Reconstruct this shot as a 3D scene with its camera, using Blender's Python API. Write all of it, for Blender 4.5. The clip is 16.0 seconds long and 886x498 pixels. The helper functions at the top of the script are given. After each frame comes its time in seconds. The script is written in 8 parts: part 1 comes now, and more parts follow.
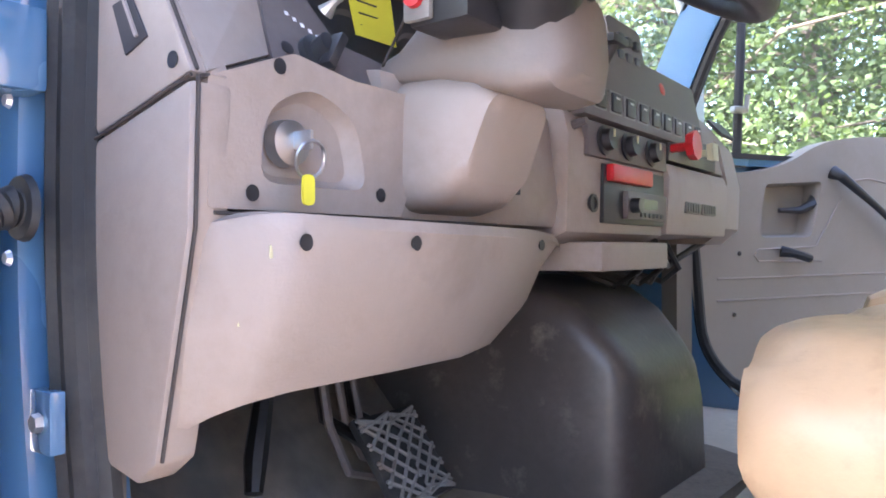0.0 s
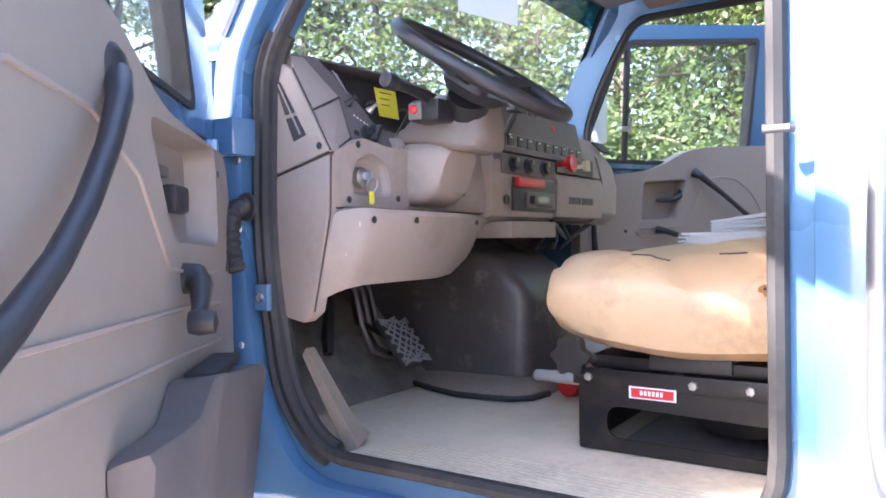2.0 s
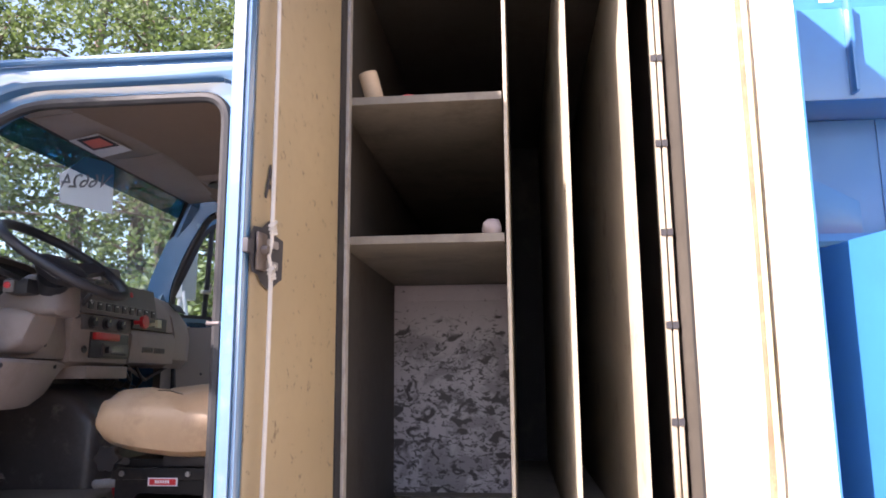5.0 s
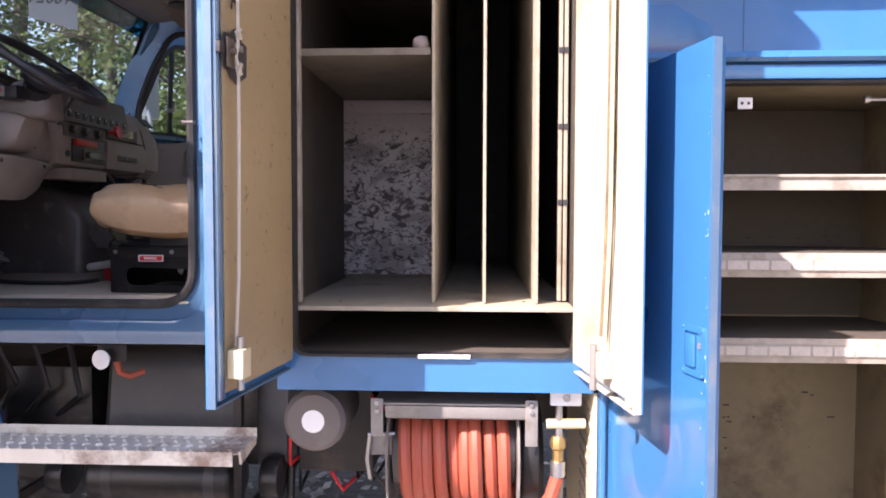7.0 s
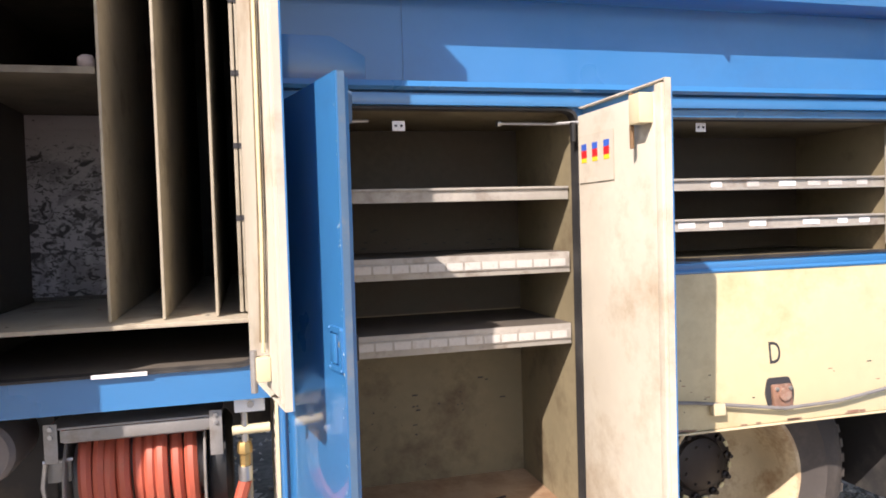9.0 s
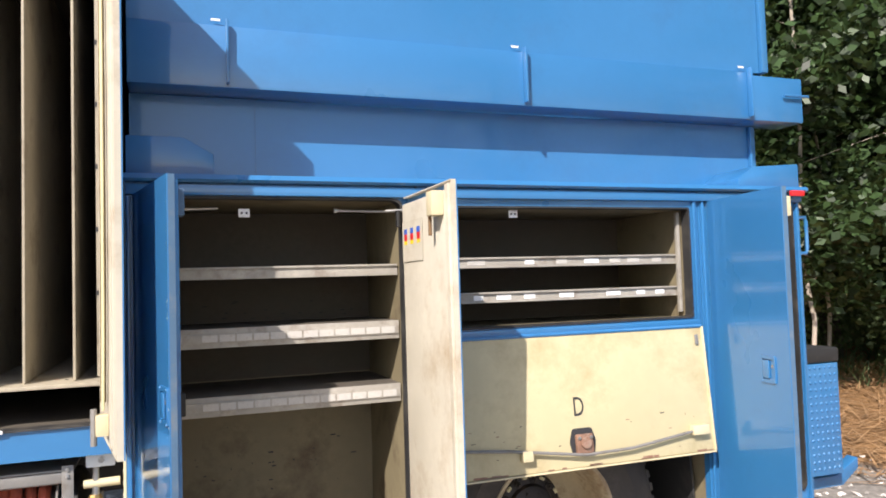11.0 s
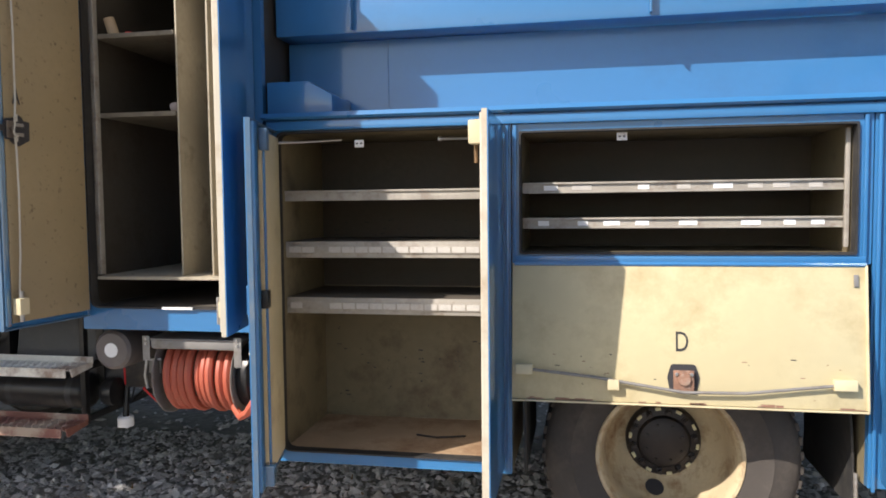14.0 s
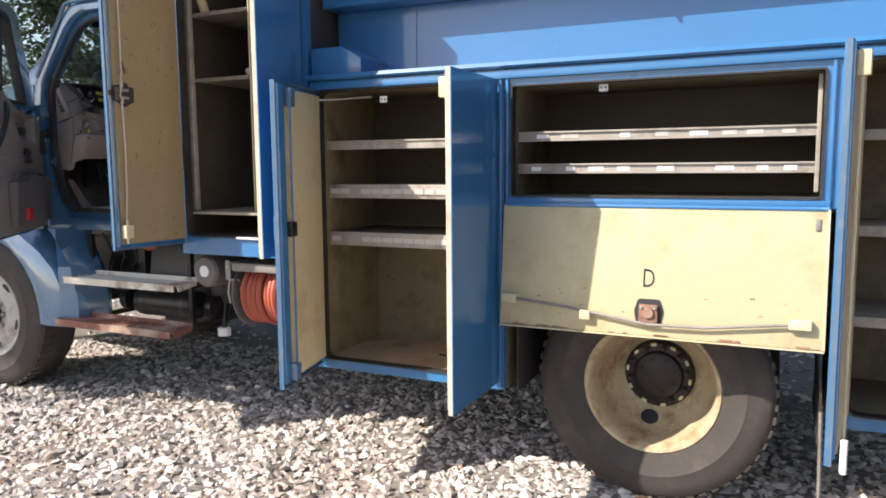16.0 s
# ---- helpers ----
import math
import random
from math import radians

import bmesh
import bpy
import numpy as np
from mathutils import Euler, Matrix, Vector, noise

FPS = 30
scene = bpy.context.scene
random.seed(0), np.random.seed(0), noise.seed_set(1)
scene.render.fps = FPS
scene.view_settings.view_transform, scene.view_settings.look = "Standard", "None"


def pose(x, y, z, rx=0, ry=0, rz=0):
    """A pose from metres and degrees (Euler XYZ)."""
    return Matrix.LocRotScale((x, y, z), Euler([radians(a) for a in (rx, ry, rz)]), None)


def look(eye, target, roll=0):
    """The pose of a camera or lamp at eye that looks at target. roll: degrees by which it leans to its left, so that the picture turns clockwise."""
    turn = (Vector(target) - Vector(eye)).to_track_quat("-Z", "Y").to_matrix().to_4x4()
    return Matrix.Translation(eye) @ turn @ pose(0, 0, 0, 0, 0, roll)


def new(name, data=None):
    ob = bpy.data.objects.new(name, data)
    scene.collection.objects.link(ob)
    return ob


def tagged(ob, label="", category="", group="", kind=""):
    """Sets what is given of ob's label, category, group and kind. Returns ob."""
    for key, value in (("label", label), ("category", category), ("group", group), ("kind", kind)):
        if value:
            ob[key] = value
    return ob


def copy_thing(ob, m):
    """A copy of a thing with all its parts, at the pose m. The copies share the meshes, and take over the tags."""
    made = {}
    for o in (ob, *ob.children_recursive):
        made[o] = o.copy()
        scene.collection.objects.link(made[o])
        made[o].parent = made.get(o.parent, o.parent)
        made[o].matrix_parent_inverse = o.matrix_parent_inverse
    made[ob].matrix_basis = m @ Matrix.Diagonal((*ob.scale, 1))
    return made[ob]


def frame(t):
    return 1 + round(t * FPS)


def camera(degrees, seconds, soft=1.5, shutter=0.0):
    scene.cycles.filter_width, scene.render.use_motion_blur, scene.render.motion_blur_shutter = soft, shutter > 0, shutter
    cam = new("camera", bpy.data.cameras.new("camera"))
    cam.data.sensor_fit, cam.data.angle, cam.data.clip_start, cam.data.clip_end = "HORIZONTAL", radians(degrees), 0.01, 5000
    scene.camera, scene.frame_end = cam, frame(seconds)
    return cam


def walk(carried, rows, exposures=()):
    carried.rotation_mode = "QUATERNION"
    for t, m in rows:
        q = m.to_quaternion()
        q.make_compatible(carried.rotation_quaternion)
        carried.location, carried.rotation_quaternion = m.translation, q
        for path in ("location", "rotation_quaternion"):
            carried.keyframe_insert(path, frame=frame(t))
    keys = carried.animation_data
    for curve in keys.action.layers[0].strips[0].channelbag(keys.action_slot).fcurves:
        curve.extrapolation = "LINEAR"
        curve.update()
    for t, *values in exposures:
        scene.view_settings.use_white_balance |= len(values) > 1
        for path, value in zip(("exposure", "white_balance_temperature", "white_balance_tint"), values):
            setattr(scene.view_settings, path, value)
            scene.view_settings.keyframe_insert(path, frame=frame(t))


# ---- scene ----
cam = camera(62.2, 16.0, soft=1.8)
PATH = [
    (0, (-0.005, -0.027, 1.536), (-1.203, 1.574, 1.539), -0.1),
    (0.5, (0.109, -0.188, 1.528), (-1.005, 1.474, 1.537), 0.3),
    (1, (0.229, -0.354, 1.512), (-0.892, 1.302, 1.474), 2.5),
    (1.5, (0.337, -0.513, 1.524), (-0.837, 1.105, 1.458), 2.4),
    (2, (0.432, -0.698, 1.504), (-0.676, 0.967, 1.478), -0.9),
    (2.5, (0.575, -0.859, 1.497), (-0.458, 0.854, 1.491), 0.0),
    (3, (0.731, -0.984, 1.503), (-0.208, 0.78, 1.576), 1.1),
    (3.5, (0.805, -1.086, 1.52), (-0.093, 0.688, 1.734), 1.8),
    (4, (0.845, -1.205, 1.516), (0.189, 0.658, 1.831), 1.1),
    (4.5, (0.911, -1.309, 1.515), (0.578, 0.635, 1.844), 1.3),
    (4.7, (0.944, -1.344, 1.512), (0.702, 0.611, 1.86), -0.2),
    (6.8, (1.073, -1.738, 1.383), (0.989, 0.26, 1.378), 0.3),
    (7, (1.085, -1.766, 1.374), (0.988, 0.229, 1.281), 0.1),
    (7.5, (1.146, -1.799, 1.374), (1.003, 0.177, 1.101), -0.0),
    (8, (1.248, -1.84, 1.379), (1.281, 0.146, 1.142), 0.8),
    (8.5, (1.284, -1.888, 1.382), (1.581, 0.083, 1.221), -1.4),
    (9, (1.322, -1.922, 1.382), (1.835, 0.009, 1.306), -1.7),
    (9.5, (1.377, -1.983, 1.395), (2.053, -0.101, 1.403), -0.8),
    (9.7, (1.399, -2.008, 1.393), (2.109, -0.139, 1.452), -0.8),
    (11.8, (1.74, -2.473, 1.403), (2.418, -0.594, 1.499), -2.2),
    (12, (1.824, -2.469, 1.394), (2.512, -0.592, 1.457), -1.8),
    (12.5, (2.005, -2.453, 1.39), (2.573, -0.536, 1.449), -2.0),
    (13, (2.156, -2.465, 1.39), (2.51, -0.497, 1.446), -1.9),
    (13.5, (2.386, -2.5, 1.405), (2.358, -0.5, 1.396), -1.7),
    (14, (2.561, -2.577, 1.411), (2.19, -0.615, 1.295), -0.6),
    (14.5, (2.752, -2.624, 1.397), (2.102, -0.742, 1.2), -0.0),
    (15, (2.97, -2.63, 1.399), (2.201, -0.792, 1.219), 1.7),
    (15.5, (3.155, -2.677, 1.38), (2.339, -0.858, 1.224), 0.6),
    (16, (3.354, -2.736, 1.362), (2.507, -0.939, 1.136), -0.5),
]
EXPOSURES = [(0.0, 3.78, 6550, 24), (1.0, 3.92, 6550, 24), (1.5, 3.6, 6550, 25), (2.5, 3.0, 6550, 25), (2.75, 2.6, 6550, 25), (3.0, 2.3, 6600, 25), (3.5, 2.25, 6600, 26), (4.0, 2.28, 6600, 28), (4.5, 2.2, 6650, 28), (7.0, 1.47, 6800, 30), (7.5, 1.47, 6900, 28), (9.0, 0.8, 6900, 20), (9.5, 0.68, 6800, 18), (12.0, 0.6, 6700, 13), (13.5, 0.5, 6800, 13), (16.0, 0.75, 7000, 15)]
walk(cam, [(t, look(eye, target, roll)) for t, eye, target, roll in PATH], EXPOSURES)

# ---- light ----
SUN_TRAVEL = Vector((0.96, 1.0, -1.17)).normalized()
SUN_EL = math.asin(-SUN_TRAVEL.z)
world = bpy.data.worlds.new("sky")
scene.world = world
world.use_nodes = True
wn, wl = world.node_tree.nodes, world.node_tree.links
sky = wn.new("ShaderNodeTexSky")
sky.sky_type, sky.sun_disc = "NISHITA", False
sky.sun_elevation, sky.sun_rotation = SUN_EL, math.atan2(-SUN_TRAVEL.x, -SUN_TRAVEL.y)
wl.new(sky.outputs[0], wn["Background"].inputs[0])
wn["Background"].inputs[1].default_value = 0.13
sun = new("sun", bpy.data.lights.new("sun", "SUN"))
sun.data.energy, sun.data.angle, sun.data.color = 5.0, radians(0.6), (1.0, 0.95, 0.875)
sun.matrix_world = look((-6, -8, 10), Vector((-6, -8, 10)) + SUN_TRAVEL)


# ---- materials ----
def mat(name, base, rough=0.5, metal=0.0, var=0.12, scale=6.0, bump=0.0, bump_scale=80.0, stain=None, stain_amt=0.0, stain_scale=4.0, stain_edge=(0.52, 0.68), rough_var=0.1, coat=0.0, rand=0.0, coat_rough=0.12, coat_ior=1.5):
    """A painted or natural surface: base colour with soft variation, stains of another colour, fine relief."""
    m = bpy.data.materials.new(name)
    m.use_nodes = True
    n, l = m.node_tree.nodes, m.node_tree.links
    b = n["Principled BSDF"]
    b.inputs["Metallic"].default_value = metal
    b.inputs["Coat Weight"].default_value = coat
    b.inputs["Coat Roughness"].default_value = coat_rough
    b.inputs["Coat IOR"].default_value = coat_ior
    tc = n.new("ShaderNodeTexCoord")

    def tex(s, detail=4.0, rough_=0.6):
        t = n.new("ShaderNodeTexNoise")
        t.inputs["Scale"].default_value, t.inputs["Detail"].default_value, t.inputs["Roughness"].default_value = s, detail, rough_
        l.new(tc.outputs["Object"], t.inputs["Vector"])
        return t

    def ramp(src, lo, hi):
        r = n.new("ShaderNodeMapRange")
        r.inputs["From Min"].default_value, r.inputs["From Max"].default_value = lo, hi
        l.new(src, r.inputs["Value"])
        return r.outputs[0]

    def mix(fac, a, c):
        x = n.new("ShaderNodeMix")
        x.data_type = "RGBA"
        for sock, v in ((x.inputs[0], fac), (x.inputs[6], a), (x.inputs[7], c)):
            if isinstance(v, (tuple, float, int)):
                sock.default_value = v if isinstance(v, (float, int)) else (*v, 1)
            else:
                l.new(v, sock)
        return x.outputs[2]

    dark = tuple(c * (1 - var) for c in base)
    lite = tuple(min(1, c * (1 + var)) for c in base)
    t1 = tex(scale)
    col = mix(ramp(t1.outputs[0], 0.3, 0.7), dark, lite)
    t2 = tex(scale * 14, 3.0)
    col = mix(ramp(t2.outputs[0], 0.35, 0.8), col, tuple(c * (1 - var * 0.6) for c in base))
    if stain:
        t3 = tex(stain_scale, 8.0, 0.68)
        f = n.new("ShaderNodeMath")
        f.operation = "MULTIPLY"
        f.inputs[1].default_value = stain_amt
        l.new(ramp(t3.outputs[0], *stain_edge), f.inputs[0])
        col = mix(f.outputs[0], col, stain)
    if rand:
        oi = n.new("ShaderNodeNewGeometry")
        r = ramp(oi.outputs["Random Per Island"], 0, 1)
        r2 = n.new("ShaderNodeMapRange")
        r2.inputs["To Min"].default_value, r2.inputs["To Max"].default_value = 1 - rand, 1 + rand
        l.new(r, r2.inputs["Value"])
        h = n.new("ShaderNodeHueSaturation")
        l.new(col, h.inputs["Color"])
        l.new(r2.outputs[0], h.inputs["Value"])
        col = h.outputs[0]
    l.new(col, b.inputs["Base Color"])
    rr = n.new("ShaderNodeMapRange")
    rr.inputs["To Min"].default_value, rr.inputs["To Max"].default_value = max(0.02, rough - rough_var), min(1, rough + rough_var)
    l.new(t1.outputs[0], rr.inputs["Value"])
    l.new(rr.outputs[0], b.inputs["Roughness"])
    if bump:
        bt = tex(bump_scale, 5.0)
        bp = n.new("ShaderNodeBump")
        bp.inputs["Strength"].default_value, bp.inputs["Distance"].default_value = bump, 0.004
        l.new(bt.outputs[0], bp.inputs["Height"])
        l.new(bp.outputs[0], b.inputs["Normal"])
    return m


def glass(name, tint=(1, 1, 1), rough=0.02, gloss=0.45, dust=0.0):
    """A thin pane: clear, with more gloss at a grazing angle."""
    m = bpy.data.materials.new(name)
    m.use_nodes = True
    n, l = m.node_tree.nodes, m.node_tree.links
    n.remove(n["Principled BSDF"])
    tr, gl, mx = n.new("ShaderNodeBsdfTransparent"), n.new("ShaderNodeBsdfGlossy"), n.new("ShaderNodeMixShader")
    lw, pw, ml = n.new("ShaderNodeLayerWeight"), n.new("ShaderNodeMath"), n.new("ShaderNodeMath")
    lw.inputs["Blend"].default_value = 0.5
    pw.operation, ml.operation = "POWER", "MULTIPLY_ADD"
    pw.inputs[1].default_value, ml.inputs[1].default_value, ml.inputs[2].default_value = 4.0, gloss, 0.03
    tr.inputs[0].default_value = (*tint, 1)
    gl.inputs["Roughness"].default_value = rough
    l.new(lw.outputs["Facing"], pw.inputs[0])
    l.new(pw.outputs[0], ml.inputs[0])
    l.new(ml.outputs[0], mx.inputs[0])
    l.new(tr.outputs[0], mx.inputs[1])
    l.new(gl.outputs[0], mx.inputs[2])
    out = mx.outputs[0]
    if dust:
        df, nz, tc, mr, m2 = n.new("ShaderNodeBsdfDiffuse"), n.new("ShaderNodeTexNoise"), n.new("ShaderNodeTexCoord"), n.new("ShaderNodeMapRange"), n.new("ShaderNodeMixShader")
        tl = n.new("ShaderNodeBsdfTranslucent")
        m3 = n.new("ShaderNodeMixShader")
        df.inputs[0].default_value = tl.inputs[0].default_value = (0.75, 0.76, 0.74, 1)
        nz.inputs["Scale"].default_value, nz.inputs["Detail"].default_value = 3.0, 6.0
        mr.inputs["To Min"].default_value, mr.inputs["To Max"].default_value = dust * 0.5, dust * 1.5
        l.new(tc.outputs["Object"], nz.inputs["Vector"])
        l.new(nz.outputs[0], mr.inputs["Value"])
        l.new(df.outputs[0], m3.inputs[1])
        l.new(tl.outputs[0], m3.inputs[2])
        l.new(mr.outputs[0], m2.inputs[0])
        l.new(out, m2.inputs[1])
        l.new(m3.outputs[0], m2.inputs[2])
        out = m2.outputs[0]
    l.new(out, n["Material Output"].inputs[0])
    return m


BLUE = mat("blue_paint", (0.030, 0.168, 0.385), 0.30, 0.0, 0.06, 1.5, 0.015, 14, (0.03, 0.09, 0.2), 0.2, 3.0, coat=0.8, coat_rough=0.05, coat_ior=1.55)
CABBLUE = mat("cab_blue_paint", (0.072, 0.185, 0.325), 0.26, 0.15, 0.06, 2.0, coat=1.0, coat_rough=0.08, coat_ior=1.85)
CREAM = mat("cream_paint", (0.60, 0.525, 0.345), 0.5, 0.0, 0.10, 2.5, 0.08, 40, (0.26, 0.17, 0.08), 0.7, 3.0, (0.52, 0.74))
OLIVE = mat("weathered_cream_paint", (0.56, 0.49, 0.305), 0.5, 0.0, 0.14, 2.0, 0.08, 40, (0.27, 0.19, 0.085), 0.75, 2.2, (0.47, 0.72))
# stained cream, its base lowered to hold the shade inside the cabinets
TANBOX = mat("dirty_shaded_cream_paint", (0.21, 0.176, 0.108), 0.6, 0.0, 0.2, 2.0, 0.1, 30, (0.09, 0.06, 0.035), 0.8, 5.0, (0.51, 0.68))
SPOT = mat("spotted_cream_paint", (0.305, 0.236, 0.136), 0.55, 0.0, 0.10, 3.0, 0.1, 30, (0.05, 0.035, 0.02), 0.62, 42.0, (0.605, 0.665))
SHELF = mat("worn_shelf_paint", (0.37, 0.345, 0.305), 0.55, 0.1, 0.2, 5.0, 0.1, 40, (0.16, 0.12, 0.09), 0.6, 14.0)
SCUFF = mat("scuffed_white_panel", (0.46, 0.43, 0.455), 0.5, 0.0, 0.08, 3.0, 0.05, 30)
TAN = mat("tan_plastic", (0.32, 0.262, 0.225), 0.5, 0.0, 0.07, 5.0, 0.12, 260, (0.16, 0.12, 0.09), 0.3, 6.0)
DOORTAN = mat("door_trim_plastic", (0.265, 0.228, 0.194), 0.52, 0.0, 0.06, 4.0, 0.12, 240, (0.2, 0.16, 0.12), 0.3, 5.0)
DARK = mat("dark_plastic", (0.025, 0.025, 0.028), 0.42, 0.0, 0.15, 8.0, 0.08, 200)
GREYPL = mat("grey_plastic", (0.132, 0.113, 0.108), 0.5, 0.0, 0.12, 8.0, 0.1, 200, (0.2, 0.18, 0.15), 0.3, 8.0)
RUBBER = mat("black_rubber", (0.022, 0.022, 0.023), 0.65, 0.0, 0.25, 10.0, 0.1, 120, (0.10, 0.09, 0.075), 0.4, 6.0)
COVER = mat("worn_engine_cover", (0.085, 0.072, 0.066), 0.36, 0.0, 0.3, 5.0, 0.15, 90, (0.26, 0.22, 0.18), 0.6, 16.0, (0.56, 0.72))
FLOORM = mat("dusty_floor_mat", (0.66, 0.56, 0.42), 0.75, 0.0, 0.2, 4.0, 0.3, 70, (0.22, 0.19, 0.16), 0.5, 4.0, (0.48, 0.72))
SEATM = mat("tan_vinyl", (0.52, 0.35, 0.20), 0.42, 0.0, 0.10, 4.0, 0.2, 45, (0.27, 0.16, 0.08), 0.45, 7.0)
BLACKM = mat("black_steel", (0.011, 0.011, 0.012), 0.38, 0.1, 0.2, 10.0, 0.05, 60, (0.09, 0.065, 0.045), 0.35, 12.0)
STEEL = mat("steel", (0.45, 0.45, 0.45), 0.35, 0.9, 0.12, 12.0, 0.05, 80, (0.16, 0.09, 0.05), 0.3, 12.0)
GREYSTEEL = mat("grey_painted_steel", (0.25, 0.24, 0.23), 0.5, 0.3, 0.18, 9.0, 0.05, 60, (0.12, 0.08, 0.05), 0.5, 12.0)
HOSE = mat("orange_rubber_hose", (0.40, 0.085, 0.048), 0.55, 0.0, 0.12, 9.0, 0.08, 90, (0.25, 0.10, 0.06), 0.4, 9.0)
RED = mat("red_plastic", (0.62, 0.025, 0.03), 0.35, 0.0, 0.08, 9.0)
WHITE = mat("white_paper", (0.80, 0.80, 0.80), 0.7, 0.0, 0.03, 6.0)
YELLOW = mat("yellow_paper", (0.75, 0.66, 0.05), 0.7, 0.0, 0.04, 6.0)
INK = mat("dark_ink", (0.03, 0.03, 0.035), 0.7, 0.0, 0.1, 30.0)
BEIGE = mat("ivory_plastic", (0.62, 0.58, 0.36), 0.4, 0.0, 0.06, 9.0)
TANKM = mat("dark_tank_plastic", (0.045, 0.048, 0.053), 0.45, 0.0, 0.15, 6.0, 0.08, 90, (0.10, 0.09, 0.08), 0.35, 5.0)
HEADLINER = mat("brown_headliner_cloth", (0.26, 0.19, 0.145), 0.95, 0.0, 0.08, 6.0, 0.2, 300)
STEPM = mat("worn_white_step_paint", (0.74, 0.70, 0.62), 0.55, 0.0, 0.12, 5.0, 0.1, 50, (0.20, 0.10, 0.06), 0.8, 4.0, (0.54, 0.66))
STEPR = mat("worn_red_step_paint", (0.20, 0.075, 0.055), 0.6, 0.0, 0.2, 6.0, 0.1, 50, (0.42, 0.34, 0.26), 0.8, 5.0, (0.48, 0.62))
RUSTB = mat("rust_stained_cream_paint", (0.40, 0.29, 0.19), 0.7, 0.0, 0.25, 3.0, 0.15, 40, (0.19, 0.10, 0.05), 0.75, 4.0, (0.48, 0.66))
RIMM = mat("rusty_cream_rim_paint", (0.52, 0.43, 0.28), 0.45, 0.0, 0.15, 5.0, 0.08, 60, (0.22, 0.11, 0.045), 0.9, 9.0, (0.47, 0.66))
TYREM = mat("dusty_tyre_rubber", (0.060, 0.052, 0.047), 0.8, 0.0, 0.2, 5.0, 0.15, 90, (0.13, 0.11, 0.09), 0.5, 5.0)
HUBM = mat("greasy_hub_steel", (0.035, 0.03, 0.03), 0.45, 0.4, 0.3, 12.0, 0.15, 60)
WINDOW = glass("window_glass", (0.86, 0.93, 0.90))
DUSTY = glass("dusty_window_glass", (0.88, 0.93, 0.91), dust=0.026)
WHITEP = mat("chalky_white_paint", (0.55, 0.505, 0.415), 0.55, 0.0, 0.10, 2.5, 0.08, 40, (0.28, 0.18, 0.09), 0.75, 3.2, (0.50, 0.72))
# greyer, darker blue: edge shade put into the colour
HEMB = mat("shaded_blue_grey_edge", (0.085, 0.16, 0.26), 0.4, 0.1, 0.12, 8.0, 0.05, 40, (0.25, 0.24, 0.22), 0.4, 14.0)
# stained sheet, in tone between CREAM and TANBOX
DIVM = mat("stained_cream_sheet", (0.36, 0.32, 0.245), 0.6, 0.0, 0.18, 3.0, 0.1, 30, (0.12, 0.09, 0.06), 0.7, 5.0, (0.55, 0.70))
# TAN darkened: the steering wheel's shade is put into this colour
SHADETAN = mat("shaded_tan_plastic", (0.21, 0.172, 0.15), 0.5, 0.0, 0.1, 6.0, 0.12, 200)
# cream darkened so that the shade behind shelves sits in the colour
DUSK = mat("shade_dark_cream_paint", (0.085, 0.072, 0.055), 0.65, 0.0, 0.25, 3.0, 0.1, 30, (0.08, 0.06, 0.045), 0.8, 6.0, (0.48, 0.66))
# divider sheet made darker: shade between the locker shelves, painted in
DIMSHELF = mat("shade_dark_shelf_sheet", (0.17, 0.148, 0.112), 0.6, 0.0, 0.2, 4.0, 0.1, 30, (0.07, 0.055, 0.04), 0.7, 6.0, (0.50, 0.68))
# low base colour imitates the light falling off inside the locker
LOCKIN = mat("shade_dark_locker_steel", (0.072, 0.063, 0.052), 0.6, 0.0, 0.25, 3.0, 0.1, 30, (0.05, 0.04, 0.03), 0.7, 6.0, (0.48, 0.66))
# stained plate, darker than the lips to carry the compartment's shade
DIMPLATE = mat("shade_dark_plate", (0.12, 0.105, 0.088), 0.6, 0.1, 0.25, 5.0, 0.1, 40, (0.07, 0.055, 0.04), 0.6, 10.0)
FLANGE = mat("dusty_black_rubber", (0.15, 0.13, 0.108), 0.8, 0.0, 0.3, 8.0, 0.25, 90, (0.30, 0.26, 0.21), 0.6, 7.0, (0.46, 0.68))
DUSTB = mat("brown_dusty_rubber", (0.27, 0.22, 0.17), 0.85, 0.0, 0.3, 9.0, 0.3, 90, (0.10, 0.085, 0.07), 0.6, 9.0, (0.48, 0.68))
STONE = mat("gravel_stone", (0.52, 0.48, 0.445), 0.85, 0.0, 0.2, 20.0, 0.2, 120, (0.40, 0.25, 0.17), 0.3, 0.9, rand=0.55)
GRAVEL = mat("gravel_bed", (0.26, 0.235, 0.21), 0.95, 0.0, 0.45, 22.0, 0.8, 40, (0.09, 0.075, 0.06), 0.6, 1.2)
STRAW = mat("straw_litter", (0.36, 0.21, 0.10), 0.9, 0.0, 0.35, 9.0, 0.9, 30, (0.16, 0.08, 0.04), 0.6, 3.0, rand=0.4)
LEAF = mat("green_leaves", (0.052, 0.092, 0.034), 0.7, 0.0, 0.25, 0.9, rand=0.32)
# darker copy of LEAF: the canopy's shade is in the colour
LEAF3 = mat("shaded_green_leaves", (0.03, 0.058, 0.018), 0.5, 0.0, 0.3, 0.9, rand=0.7)
PALEBARK = mat("pale_bark", (0.42, 0.36, 0.30), 0.9, 0.0, 0.25, 9.0, 0.6, 25)
LEAF2 = mat("yellow_green_leaves", (0.074, 0.112, 0.044), 0.7, 0.0, 0.25, 0.9, rand=0.32)
BARK = mat("grey_bark", (0.13, 0.10, 0.08), 0.9, 0.0, 0.3, 7.0, 0.9, 25)
